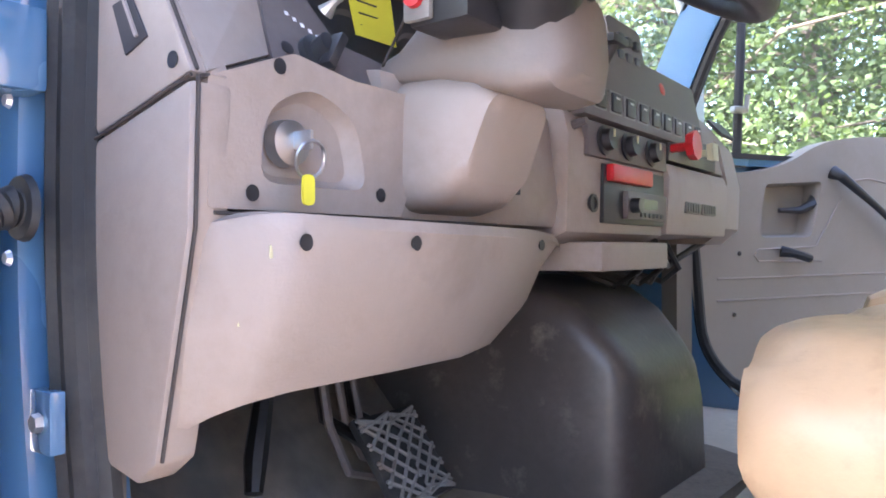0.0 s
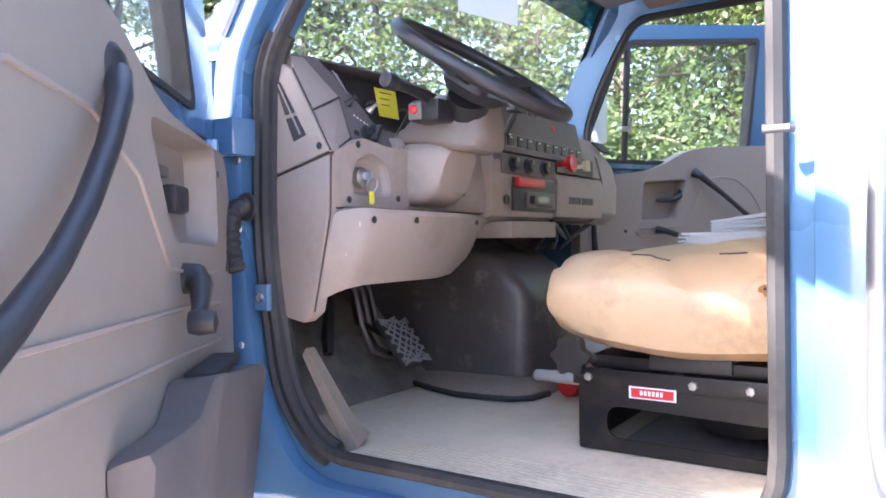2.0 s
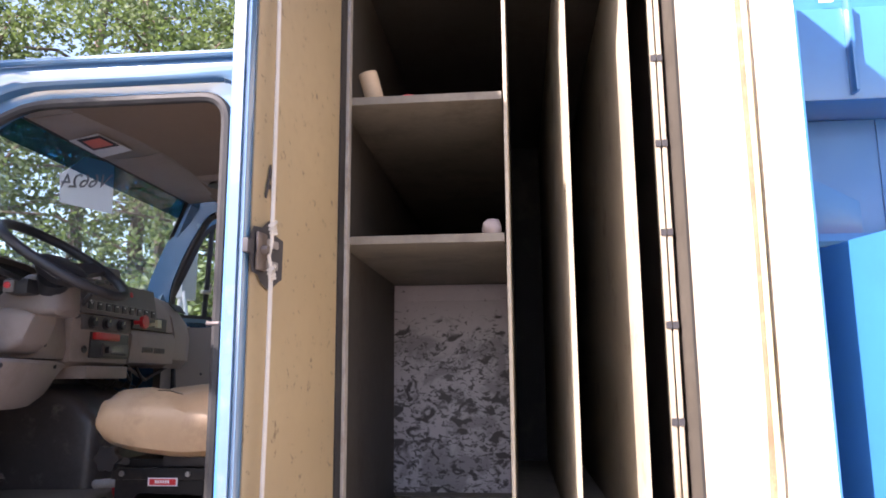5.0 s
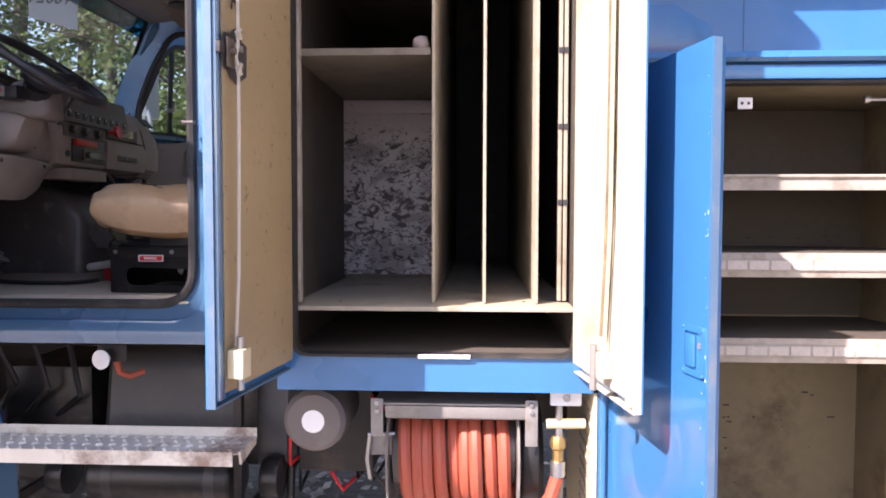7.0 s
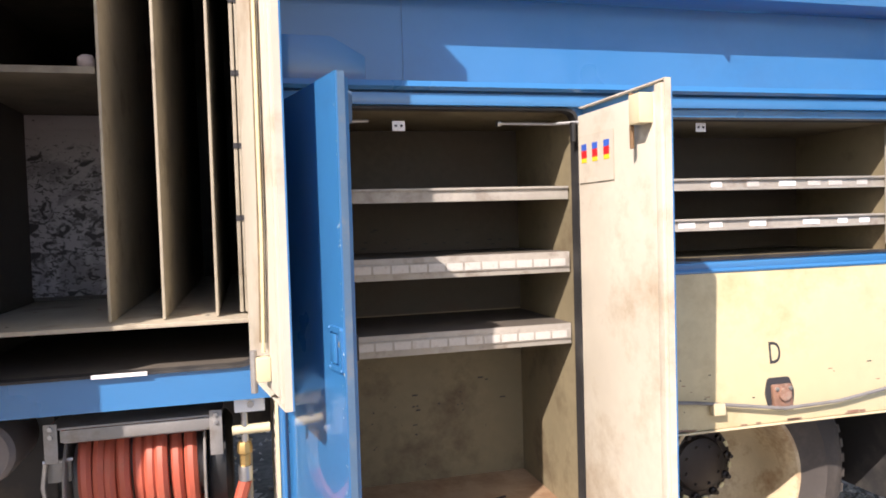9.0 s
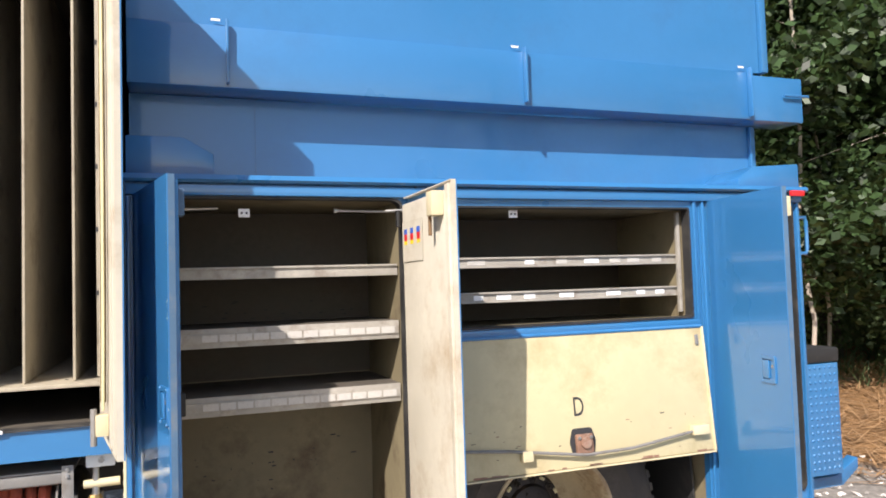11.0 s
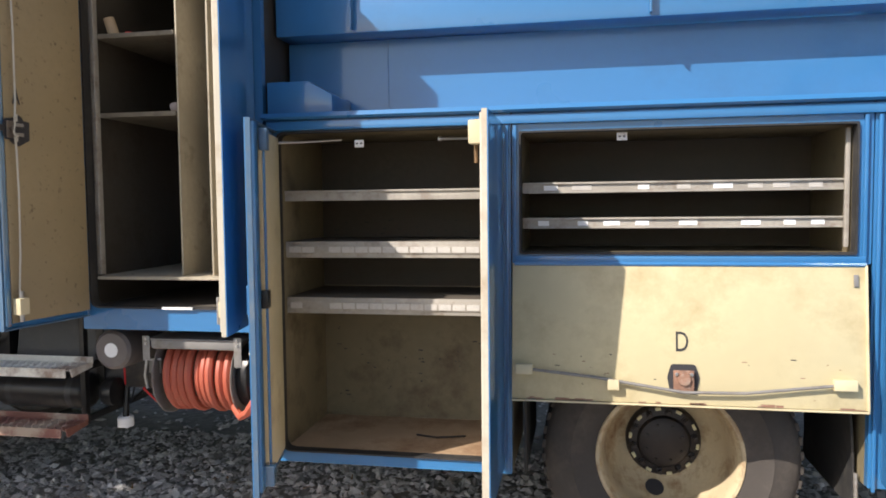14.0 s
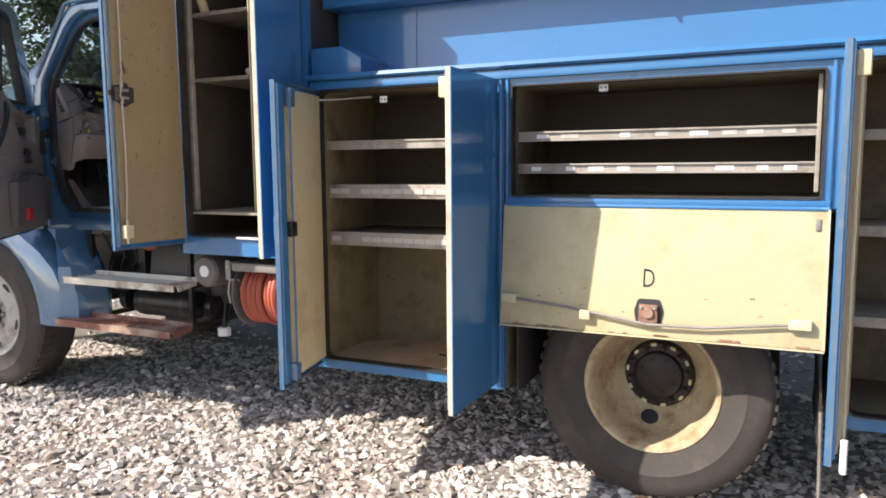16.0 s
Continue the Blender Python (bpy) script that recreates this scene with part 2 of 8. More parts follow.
for _m, _tr in ((LEAF, 0.26), (LEAF2, 0.26), (LEAF3, 0.12)):
    _b = _m.node_tree.nodes["Principled BSDF"]
    _b.inputs["Subsurface Weight"].default_value = 0.0
    _t = _m.node_tree.nodes.new("ShaderNodeBsdfTranslucent")
    _t.inputs[0].default_value = (0.20, 0.30, 0.085, 1)
    _x = _m.node_tree.nodes.new("ShaderNodeMixShader")
    _x.inputs[0].default_value = _tr
    _o = _m.node_tree.nodes["Material Output"]
    _m.node_tree.links.new(_b.outputs[0], _x.inputs[1])
    _m.node_tree.links.new(_t.outputs[0], _x.inputs[2])
    _m.node_tree.links.new(_x.outputs[0], _o.inputs[0])


def scuffed():
    """Black rubbed marks on the white panel, thickest where tools were thrown against it."""
    n, l = SCUFF.node_tree.nodes, SCUFF.node_tree.links
    b = n["Principled BSDF"]
    old = b.inputs["Base Color"].links[0].from_socket
    tc = n.new("ShaderNodeTexCoord")
    sp = n.new("ShaderNodeSeparateXYZ")
    l.new(tc.outputs["Object"], sp.inputs[0])
    dens = n.new("ShaderNodeMapRange")
    dens.inputs["From Min"].default_value, dens.inputs["From Max"].default_value = 0.80, 0.66
    dens.inputs["To Min"].default_value, dens.inputs["To Max"].default_value = -0.10, 0.035
    l.new(sp.outputs[2], dens.inputs["Value"])
    tot = None
    for sc, st, wt in ((21.0, (1, 1, 1.3), 0.95), (55.0, (1, 1, 1.5), 0.85), (9.0, (1, 1, 1), 0.45)):
        mp = n.new("ShaderNodeMapping")
        mp.inputs["Scale"].default_value = st
        l.new(tc.outputs["Object"], mp.inputs[0])
        t = n.new("ShaderNodeTexNoise")
        t.inputs["Scale"].default_value, t.inputs["Detail"].default_value, t.inputs["Distortion"].default_value = sc, 6.0, 0.9
        l.new(mp.outputs[0], t.inputs["Vector"])
        ad = n.new("ShaderNodeMath")
        l.new(t.outputs[0], ad.inputs[0])
        l.new(dens.outputs[0], ad.inputs[1])
        mr = n.new("ShaderNodeMapRange")
        mr.inputs["From Min"].default_value, mr.inputs["From Max"].default_value, mr.inputs["To Max"].default_value = 0.555, 0.64, wt
        l.new(ad.outputs[0], mr.inputs["Value"])
        if tot is None:
            tot = mr.outputs[0]
        else:
            mm = n.new("ShaderNodeMath")
            mm.operation = "MAXIMUM"
            l.new(tot, mm.inputs[0])
            l.new(mr.outputs[0], mm.inputs[1])
            tot = mm.outputs[0]
    x = n.new("ShaderNodeMix")
    x.data_type = "RGBA"
    l.new(tot, x.inputs[0])
    l.new(old, x.inputs[6])
    x.inputs[7].default_value = (0.035, 0.03, 0.03, 1)
    l.new(x.outputs[2], b.inputs["Base Color"])


scuffed()


# ---- building helpers ----
PLACE = {}


def thing(name, label, category, at=(0, 0, 0), m=None, group="", kind=""):
    """An empty at the thing's base, under which its parts hang. Parts are given in world metres unless m is given."""
    ob = new(name)
    ob.empty_display_size = 0.05
    mm = m if m is not None else Matrix.Translation(at)
    ob.matrix_world = mm
    PLACE[ob] = Matrix.Identity(4) if m is not None else mm.inverted()
    return tagged(ob, label, category, group, kind)


def finish(name, bm, material, sharp=38):
    bmesh.ops.recalc_face_normals(bm, faces=bm.faces)
    me = bpy.data.meshes.new(name)
    bm.to_mesh(me)
    bm.free()
    for p in me.polygons:
        p.use_smooth = True
    me.set_sharp_from_angle(angle=radians(sharp))
    me.materials.append(material)
    return new(name, me)


def part(name, bm, material, parent, label=""):
    """One mesh under a thing, or under a part of one."""
    top = parent
    while top.parent:
        top = top.parent
    bm.transform(PLACE[top])
    ob = finish(name, bm, material)
    ob.parent = parent
    return tagged(ob, label)


def solo(name, bm, material, label, category="", kind="", group=""):
    return tagged(finish(name, bm, material), label, category, group, kind)


def box(bm, x0, x1, y0, y1, z0, z1, b=0.0, m=None, seg=2):
    vs = [bm.verts.new((x, y, z)) for x in (x0, x1) for y in (y0, y1) for z in (z0, z1)]
    fs = [bm.faces.new([vs[i] for i in q]) for q in ((0, 1, 3, 2), (4, 6, 7, 5), (0, 4, 5, 1), (2, 3, 7, 6), (0, 2, 6, 4), (1, 5, 7, 3))]
    if b:
        es = list({e for f in fs for e in f.edges})
        r = bmesh.ops.bevel(bm, geom=es, offset=b, segments=seg, profile=0.6, affect="EDGES")
        vs = list({v for f in r["faces"] for v in f.verts} | {v for v in vs if v.is_valid})
    if m is not None:
        bmesh.ops.transform(bm, matrix=m, verts=vs)
    return bm


def bx(*a, **k):
    return box(bmesh.new(), *a, **k)


def prism(bm, poly, axis, a, b, bevel=0.0):
    """A polygon of two coordinates, drawn out along the third axis from a to b."""
    def p(u, v, w):
        return {"x": (w, u, v), "y": (u, w, v), "z": (u, v, w)}[axis]
    n = len(poly)
    lo = [bm.verts.new(p(u, v, a)) for u, v in poly]
    hi = [bm.verts.new(p(u, v, b)) for u, v in poly]
    fs = [bm.faces.new(lo), bm.faces.new(hi)]
    for i in range(n):
        fs.append(bm.faces.new((lo[i], lo[(i + 1) % n], hi[(i + 1) % n], hi[i])))
    if bevel:
        bmesh.ops.recalc_face_normals(bm, faces=fs)
        es = [e for e in {e for f in fs for e in f.edges} if e.calc_face_angle(0) > 0.5]
        bmesh.ops.bevel(bm, geom=es, offset=bevel, segments=2, profile=0.6, affect="EDGES")
    return bm


def px(*a, **k):
    return prism(bmesh.new(), *a, **k)


def tube(bm, pts, r, n=8, closed=False, cap=True):
    pts = [Vector(p) for p in pts]
    k = len(pts)
    rs = r if isinstance(r, (list, tuple)) else [r] * k
    rings, ref = [], None
    for i, p in enumerate(pts):
        a = pts[i - 1] if (i or closed) else p
        c = pts[(i + 1) % k] if (i < k - 1 or closed) else p
        d = (c - a).normalized()
        if ref is None:
            ref = d.orthogonal().normalized()
        ref = (ref - d * ref.dot(d)).normalized()
        s = d.cross(ref)
        rings.append([bm.verts.new(p + (ref * math.cos(2 * math.pi * j / n) + s * math.sin(2 * math.pi * j / n)) * rs[i]) for j in range(n)])
    for i in range(k if closed else k - 1):
        q, w = rings[i], rings[(i + 1) % k]
        off = 0
        if closed and i == k - 1:
            off = min(range(n), key=lambda o: (q[0].co - w[o].co).length)
        for j in range(n):
            bm.faces.new((q[j], q[(j + 1) % n], w[(j + 1 + off) % n], w[(j + off) % n]))
    if cap and not closed:
        bm.faces.new(rings[0])
        bm.faces.new(rings[-1])
    return bm


def tb(*a, **k):
    return tube(bmesh.new(), *a, **k)


def lathe(bm, prof, c, axis, n=24, cap=True):
    """Turn a profile of (radius, height) round an axis through c."""
    axis = Vector(axis).normalized()
    u = axis.orthogonal().normalized()
    v = axis.cross(u)
    c = Vector(c)
    rings = []
    for r, h in prof:
        if r < 1e-5:
            rings.append([bm.verts.new(c + axis * h)])
        else:
            rings.append([bm.verts.new(c + axis * h + (u * math.cos(2 * math.pi * j / n) + v * math.sin(2 * math.pi * j / n)) * r) for j in range(n)])
    for a, b in zip(rings, rings[1:]):
        for j in range(n):
            f = [a[j % len(a)], a[(j + 1) % len(a)], b[(j + 1) % len(b)], b[j % len(b)]]
            f = list(dict.fromkeys(f))
            if len(f) > 2:
                bm.faces.new(f)
    for ring in (rings[0], rings[-1]):
        if cap and len(ring) > 2:
            bm.faces.new(ring)
    return bm


def lt(*a, **k):
    return lathe(bmesh.new(), *a, **k)


def loft(bm, rings, cap=True, closed=True):
    rs = [[bm.verts.new(p) for p in r] for r in rings]
    n = len(rs[0])
    for a, b in zip(rs, rs[1:]):
        for j in range(n if closed else n - 1):
            bm.faces.new((a[j], a[(j + 1) % n], b[(j + 1) % n], b[j]))
    if cap and closed:
        bm.faces.new(rs[0])
        bm.faces.new(rs[-1])
    return bm


def rounded(pts, r, n=4):
    """A polygon with rounded corners: r is one radius or one for each corner; n + 1 points a corner."""
    out, k = [], len(pts)
    for i, p in enumerate(pts):
        p = Vector(p)
        rad = r[i] if isinstance(r, (list, tuple)) else r
        a, c = (Vector(pts[i - 1]) - p), (Vector(pts[(i + 1) % k]) - p)
        ra = min(rad, a.length * 0.45, c.length * 0.45)
        p0, p1 = p + a.normalized() * ra, p + c.normalized() * ra
        for j in range(n + 1):
            t = j / n
            q = p0 * (1 - t) ** 2 + p * 2 * t * (1 - t) + p1 * t ** 2
            out.append((q.x, q.y))
    return out


def ring_plate(bm, outer, inner, axis, a, b):
    """A plate with a hole: two loops with as many points, and thickness from a to b."""
    def p(q, w):
        u, v = q
        return {"x": (w, u, v), "y": (u, w, v), "z": (u, v, w)}[axis]
    L = [[bm.verts.new(p(q, w)) for q in loop] for loop, w in ((outer, a), (inner, a), (inner, b), (outer, b))]
    n = len(outer)
    for s in range(4):
        A, B_ = L[s], L[(s + 1) % 4]
        for j in range(n):
            bm.faces.new((A[j], A[(j + 1) % n], B_[(j + 1) % n], B_[j]))
    return bm


def cut(loop, c, a):
    """Where the ray from c at angle a leaves a closed loop."""
    d = Vector((math.cos(a), math.sin(a)))
    best = None
    for p, q in zip(loop, loop[1:] + loop[:1]):
        p, e = Vector(p) - Vector(c), Vector(q) - Vector(p)
        den = d.x * e.y - d.y * e.x
        if abs(den) < 1e-9:
            continue
        t = (p.x * e.y - p.y * e.x) / den
        s = (p.x * d.y - p.y * d.x) / den
        if t > 0 and -1e-6 <= s <= 1 + 1e-6 and (best is None or t < best):
            best = t
    return (c[0] + d.x * best, c[1] + d.y * best)


def holed(bm, outer, inner, axis, a, b):
    """A plate of any outline with a hole of any outline; both are seen whole from the hole's middle."""
    c = (sum(p[0] for p in inner) / len(inner), sum(p[1] for p in inner) / len(inner))
    angs = sorted({round(math.atan2(p[1] - c[1], p[0] - c[0]), 5) for p in outer + inner})
    return ring_plate(bm, [cut(outer, c, t) for t in angs], [cut(inner, c, t) for t in angs], axis, a, b)


def text_bm(body, size, depth=0.0008):
    cu = bpy.data.curves.new("lettering", "FONT")
    cu.body, cu.size, cu.extrude, cu.align_x, cu.align_y, cu.resolution_u = body, size, depth, "CENTER", "CENTER", 3
    ob = bpy.data.objects.new("lettering", cu)
    scene.collection.objects.link(ob)
    me = bpy.data.meshes.new_from_object(ob.evaluated_get(bpy.context.evaluated_depsgraph_get()))
    bm = bmesh.new()
    bm.from_mesh(me)
    bpy.data.objects.remove(ob)
    bpy.data.curves.remove(cu)
    return bm


# ---- ground ----
def ground_sheet():
    bm = bmesh.new()
    xs = [-400, -150, -60, -30, -15] + [x * 1.0 for x in range(-10, 13)] + [15, 20, 30, 60, 150, 400]
    grid = [[bm.verts.new((x, y, 0.0)) for y in xs] for x in xs]
    for i in range(len(xs) - 1):
        for j in range(len(xs) - 1):
            bm.faces.new((grid[i][j], grid[i + 1][j], grid[i + 1][j + 1], grid[i][j + 1]))
    g = solo("ground", bm, GRAVEL, "grey gravel yard fading into straw litter and grass", "ground", "structure")
    n, l = GRAVEL.node_tree.nodes, GRAVEL.node_tree.links
    out = n["Material Output"]
    bs = n["Principled BSDF"]
    tc = n.new("ShaderNodeTexCoord")
    sp = n.new("ShaderNodeSeparateXYZ")
    l.new(tc.outputs["Object"], sp.inputs[0])
    nz = n.new("ShaderNodeTexNoise")
    nz.inputs["Scale"].default_value, nz.inputs["Detail"].default_value = 0.8, 6
    l.new(tc.outputs["Object"], nz.inputs["Vector"])
    ad = n.new("ShaderNodeMath")
    ad.operation = "MULTIPLY_ADD"
    ad.inputs[1].default_value = 3.0
    l.new(nz.outputs[0], ad.inputs[0])
    l.new(sp.outputs[0], ad.inputs[2])
    mr = n.new("ShaderNodeMapRange")
    mr.inputs["From Min"].default_value, mr.inputs["From Max"].default_value = 7.3, 7.8
    l.new(ad.outputs[0], mr.inputs["Value"])
    db = n.new("ShaderNodeBsdfDiffuse")
    cr = n.new("ShaderNodeMix")
    cr.data_type = "RGBA"
    n3 = n.new("ShaderNodeTexNoise")
    n3.inputs["Scale"].default_value, n3.inputs["Detail"].default_value = 14, 6
    l.new(tc.outputs["Object"], n3.inputs["Vector"])
    l.new(n3.outputs[0], cr.inputs[0])
    cr.inputs[6].default_value, cr.inputs[7].default_value = (0.42, 0.24, 0.11, 1), (0.12, 0.07, 0.04, 1)
    l.new(cr.outputs[2], db.inputs[0])
    mx = n.new("ShaderNodeMixShader")
    l.new(mr.outputs[0], mx.inputs[0])
    l.new(bs.outputs[0], mx.inputs[1])
    l.new(db.outputs[0], mx.inputs[2])
    l.new(mx.outputs[0], out.inputs[0])
    return g


ground_sheet()


# ---- service body ----
SIDE = 0.06      # outer face of the body


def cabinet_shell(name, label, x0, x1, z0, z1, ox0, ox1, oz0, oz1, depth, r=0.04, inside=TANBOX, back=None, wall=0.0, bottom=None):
    """A steel compartment: face frame with an opening, liner inside."""
    t = thing(name, label, "storage cabinet", ((x0 + x1) / 2, SIDE + depth / 2, z0))
    outer = [(x0, z0), (x1, z0), (x1, z1), (x0, z1)]
    inner = [(ox0, oz0), (ox1, oz0), (ox1, oz1), (ox0, oz1)]
    part("face_frame", ring_plate(bmesh.new(), rounded(outer, 0.004), rounded(inner, r), "y", SIDE, SIDE + 0.03), BLUE, t, "blue painted face frame")
    g = 0.003
    lip = rounded([(ox0 - g, oz0 - g), (ox1 + g, oz0 - g), (ox1 + g, oz1 + g), (ox0 - g, oz1 + g)], r)
    part("door_seal", ring_plate(bmesh.new(), lip, rounded([(ox0 + .004, oz0 + .004), (ox1 - .004, oz0 + .004), (ox1 - .004, oz1 - .004), (ox0 + .004, oz1 - .004)], r), "y", SIDE - 0.010, SIDE + 0.034), RUBBER, t, "black rubber seal")
    y0, y1 = SIDE + 0.03, SIDE + depth
    w = 0.02
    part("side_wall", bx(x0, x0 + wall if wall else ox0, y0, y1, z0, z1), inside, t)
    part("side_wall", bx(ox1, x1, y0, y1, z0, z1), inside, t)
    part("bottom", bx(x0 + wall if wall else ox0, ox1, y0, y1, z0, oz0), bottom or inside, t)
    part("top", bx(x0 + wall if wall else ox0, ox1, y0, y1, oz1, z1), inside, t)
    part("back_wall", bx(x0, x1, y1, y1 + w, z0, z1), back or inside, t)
    return t


# tall locker behind the cab
A_TOP = 2.56
# walls, bottom and the black RUBBER back paint the locker's inner shade
locker = cabinet_shell("tall_locker", "tall blue steel locker, cream interior darkened in colour for shade, doors open", 0.575, 1.372, 0.93, A_TOP + 0.06, 0.618, 1.328, 1.02, A_TOP, 1.90, inside=LOCKIN, back=RUBBER, wall=0.014, bottom=DIMPLATE)
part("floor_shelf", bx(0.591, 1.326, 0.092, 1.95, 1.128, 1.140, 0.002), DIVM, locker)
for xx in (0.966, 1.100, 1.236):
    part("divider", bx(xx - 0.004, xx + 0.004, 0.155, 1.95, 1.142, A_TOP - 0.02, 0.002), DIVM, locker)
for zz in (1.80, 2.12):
    s = part("shelf", bx(0.591, 0.958, 0.16, 1.95, zz - 0.006, zz + 0.004, 0.001), DIMSHELF, locker)
    part("front_lip", bx(0.591, 0.958, 0.150, 0.158, zz - 0.012, zz + 0.006), DIMSHELF, s)
scuff = part("back_panel", bx(0.586, 0.950, 0.925, 0.935, 1.155, 1.793, 0.003), SCUFF, locker, "scuffed white panel with black streaks")
part("end_wall", bx(0.590, 0.96, 0.938, 0.950, 1.142, 1.793), DIMPLATE, locker)
part("top_fold", bx(0.612, 0.930, 0.917, 0.9235, 1.742, 1.790, 0.002), SCUFF, scuff)
part("bottom_fold", bx(0.615, 0.925, 0.917, 0.9235, 1.173, 1.203, 0.002), SCUFF, scuff)


def leaf_door(parent, hinge, free, z0, z1, inner_mat, name="door", handle=None, inward=1):
    """A steel door leaf from its hinge to its free edge (x, y); the inner face lies on the side that inward names."""
    h, f = Vector((*hinge, 0)), Vector((*free, 0))
    d = (f - h)
    L = d.length
    d.normalize()
    nrm = Vector((-d.y, d.x, 0)) * inward
    m = Matrix((( d.x, nrm.x, 0, h.x), (d.y, nrm.y, 0, h.y), (0, 0, 1, 0), (0, 0, 0, 1)))
    skin = bx(0, L, -0.004, 0.0, z0, z1)
    hems = bmesh.new()
    for a in ((0, L, 0.0, 0.016, z0, z0 + 0.004), (0, L, 0.0, 0.016, z1 - 0.004, z1), (L - 0.004, L, 0.0, 0.016, z0 + .004, z1 - .004)):
        box(hems, *a)
    skin.transform(m)
    door = part(name, skin, BLUE, parent)
    hems.transform(m)
    # outward hems take HEMB, blue with its shade painted in
    part("door_hem", hems, HEMB if inward > 0 else inner_mat, door)
    pan = box(bmesh.new(), 0.008, L - 0.03, 0.0, 0.0245, z0 + 0.025, z1 - 0.025, 0.008)
    pan.transform(m)
    part("inner_panel", pan, inner_mat, door, "cream painted inner panel")
    return door, m, L


dA1, mA1, LA1 = leaf_door(locker, (0.600, 0.052), (0.547, -0.342), 0.985, A_TOP + 0.02, SPOT, inward=1)
dA2, mA2, LA2 = leaf_door(locker, (1.338, 0.052), (1.402, -0.335), 0.985, A_TOP + 0.02, WHITEP, inward=-1)

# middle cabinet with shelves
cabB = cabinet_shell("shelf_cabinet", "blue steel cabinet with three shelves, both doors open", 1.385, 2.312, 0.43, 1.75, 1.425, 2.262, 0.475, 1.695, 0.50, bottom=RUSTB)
dB1, mB1, LB1 = leaf_door(cabB, (1.412, 0.052), (1.513, -0.390), 0.46, 1.70, CREAM, inward=1)
dB2, mB2, LB2 = leaf_door(cabB, (2.282, 0.052), (2.285, -0.400), 0.46, 1.70, WHITEP, inward=-1)
# added sheet: its dark colour paints the shade between the upper shelves
part("upper_shade_liner", bx(1.4255, 2.2615, 0.552, 0.559, 1.066, 1.694), DUSK, cabB, "upper back darkened to stand for the shelves' shade")
for zz, hh in ((1.475, 0.038), (1.280, 0.062), (1.063, 0.062)):
    # plate colour holds the shade under the shelf; the lip keeps its own
    s = part("shelf", bx(1.428, 2.258, 0.125, 0.54, zz - 0.008, zz, 0.001), DIMPLATE, cabB)
    part("front_lip", bx(1.428, 2.258, 0.118, 0.124, zz - hh, zz, 0.001), SHELF, s)

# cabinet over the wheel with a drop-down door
# back wall in DUSK, with the inner shade painted in
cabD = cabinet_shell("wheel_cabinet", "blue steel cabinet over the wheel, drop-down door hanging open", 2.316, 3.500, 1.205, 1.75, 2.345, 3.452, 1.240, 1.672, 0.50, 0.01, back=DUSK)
for zz in (1.49, 1.362):
    s = part("shelf", bx(2.348, 3.449, 0.135, 0.54, zz - 0.008, zz, 0.001), DIMPLATE, cabD)
    part("front_lip", bx(2.348, 3.449, 0.128, 0.134, zz - 0.034, zz, 0.001), SHELF, s)
pan = bmesh.new()
mD = Matrix.Translation((0, 0.056, 1.205)) @ Matrix.Rotation(-math.atan2(0.05, 0.475), 4, "X")
box(pan, 2.318, 3.482, -0.012, 0.0, -0.480, 0.0, 0.003)
pan.transform(mD)
dropdoor = part("drop_door", pan, OLIVE, cabD, "cream drop-down door hanging on its hinge")

# rear cabinet
cabE = cabinet_shell("rear_cabinet", "narrow blue rear cabinet with shelves, door open", 3.504, 4.03, 0.45, 1.75, 3.560, 3.985, 0.50, 1.695, 0.50)
dE, mE, LE = leaf_door(cabE, (3.545, 0.052), (3.480, -0.402), 0.48, 1.70, WHITEP, inward=1)
for zz in (1.470, 1.145, 0.83):
    s_ = part("shelf", bx(3.562, 3.983, 0.14, 0.54, zz - 0.008, zz, 0.001), SHELF, cabE)
    part("front_lip", bx(3.562, 3.983, 0.132, 0.139, zz - 0.036, zz, 0.001), SHELF, s_)

part("shelf_label", bx(3.855, 3.935, 0.1290, 0.1315, 0.800, 0.824), YELLOW, cabE, "bright yellow shelf label")

# long ledge and the tall box above it
ledge = thing("body_ledge", "blue steel ledge with rolled edge along the cabinet tops", "truck body", (2.7, 0.3, 1.75))
part("ledge_plate", bx(1.378, 4.05, 0.030, 0.60, 1.752, 1.764, 0.004), BLUE, ledge)
part("drip_rail", px([(0.022, 1.748), (0.030, 1.764), (0.050, 1.766), (0.050, 1.752), (0.034, 1.740)], "x", 1.378, 4.05), BLUE, ledge)
part("face_rail", bx(1.39, 4.03, 0.040, 0.058, 1.700, 1.734, 0.005), BLUE, ledge)
part("end_box", px([(1.39, 1.766), (1.39, 1.885), (1.555, 1.885), (1.648, 1.832), (1.648, 1.766)], "y", 0.062, 0.288, bevel=0.004), BLUE, ledge)
part("end_box", px([(4.045, 1.766), (4.045, 1.868), (3.80, 1.850), (3.722, 1.800), (3.722, 1.766)], "y", 0.066, 0.288, bevel=0.004), BLUE, ledge)
part("marker_light", bx(3.945, 4.015, 0.008, 0.024, 1.722, 1.746, 0.004), RED, ledge, "red clearance light")
hopper = thing("dump_box", "tall blue steel dump box with overhanging top band", "truck body", (2.7, 1.2, 1.77))
part("lower_wall", bx(1.39, 4.03, 0.290, 0.320, 1.766, 2.073), BLUE, hopper)
part("wall_seam", bx(1.800, 1.806, 0.2855, 0.2895, 1.77, 2.072), BLUE, hopper)
part("wall_seam", bx(3.985, 4.000, 0.270, 0.2895, 1.77, 2.072, 0.003), BLUE, hopper)
part("band", bx(1.39, 3.895, 0.160, 0.320, 2.075, 2.285, 0.005), BLUE, hopper)
part("band_end", bx(3.900, 4.20, 0.170, 0.320, 2.075, 2.275, 0.004), BLUE, hopper)
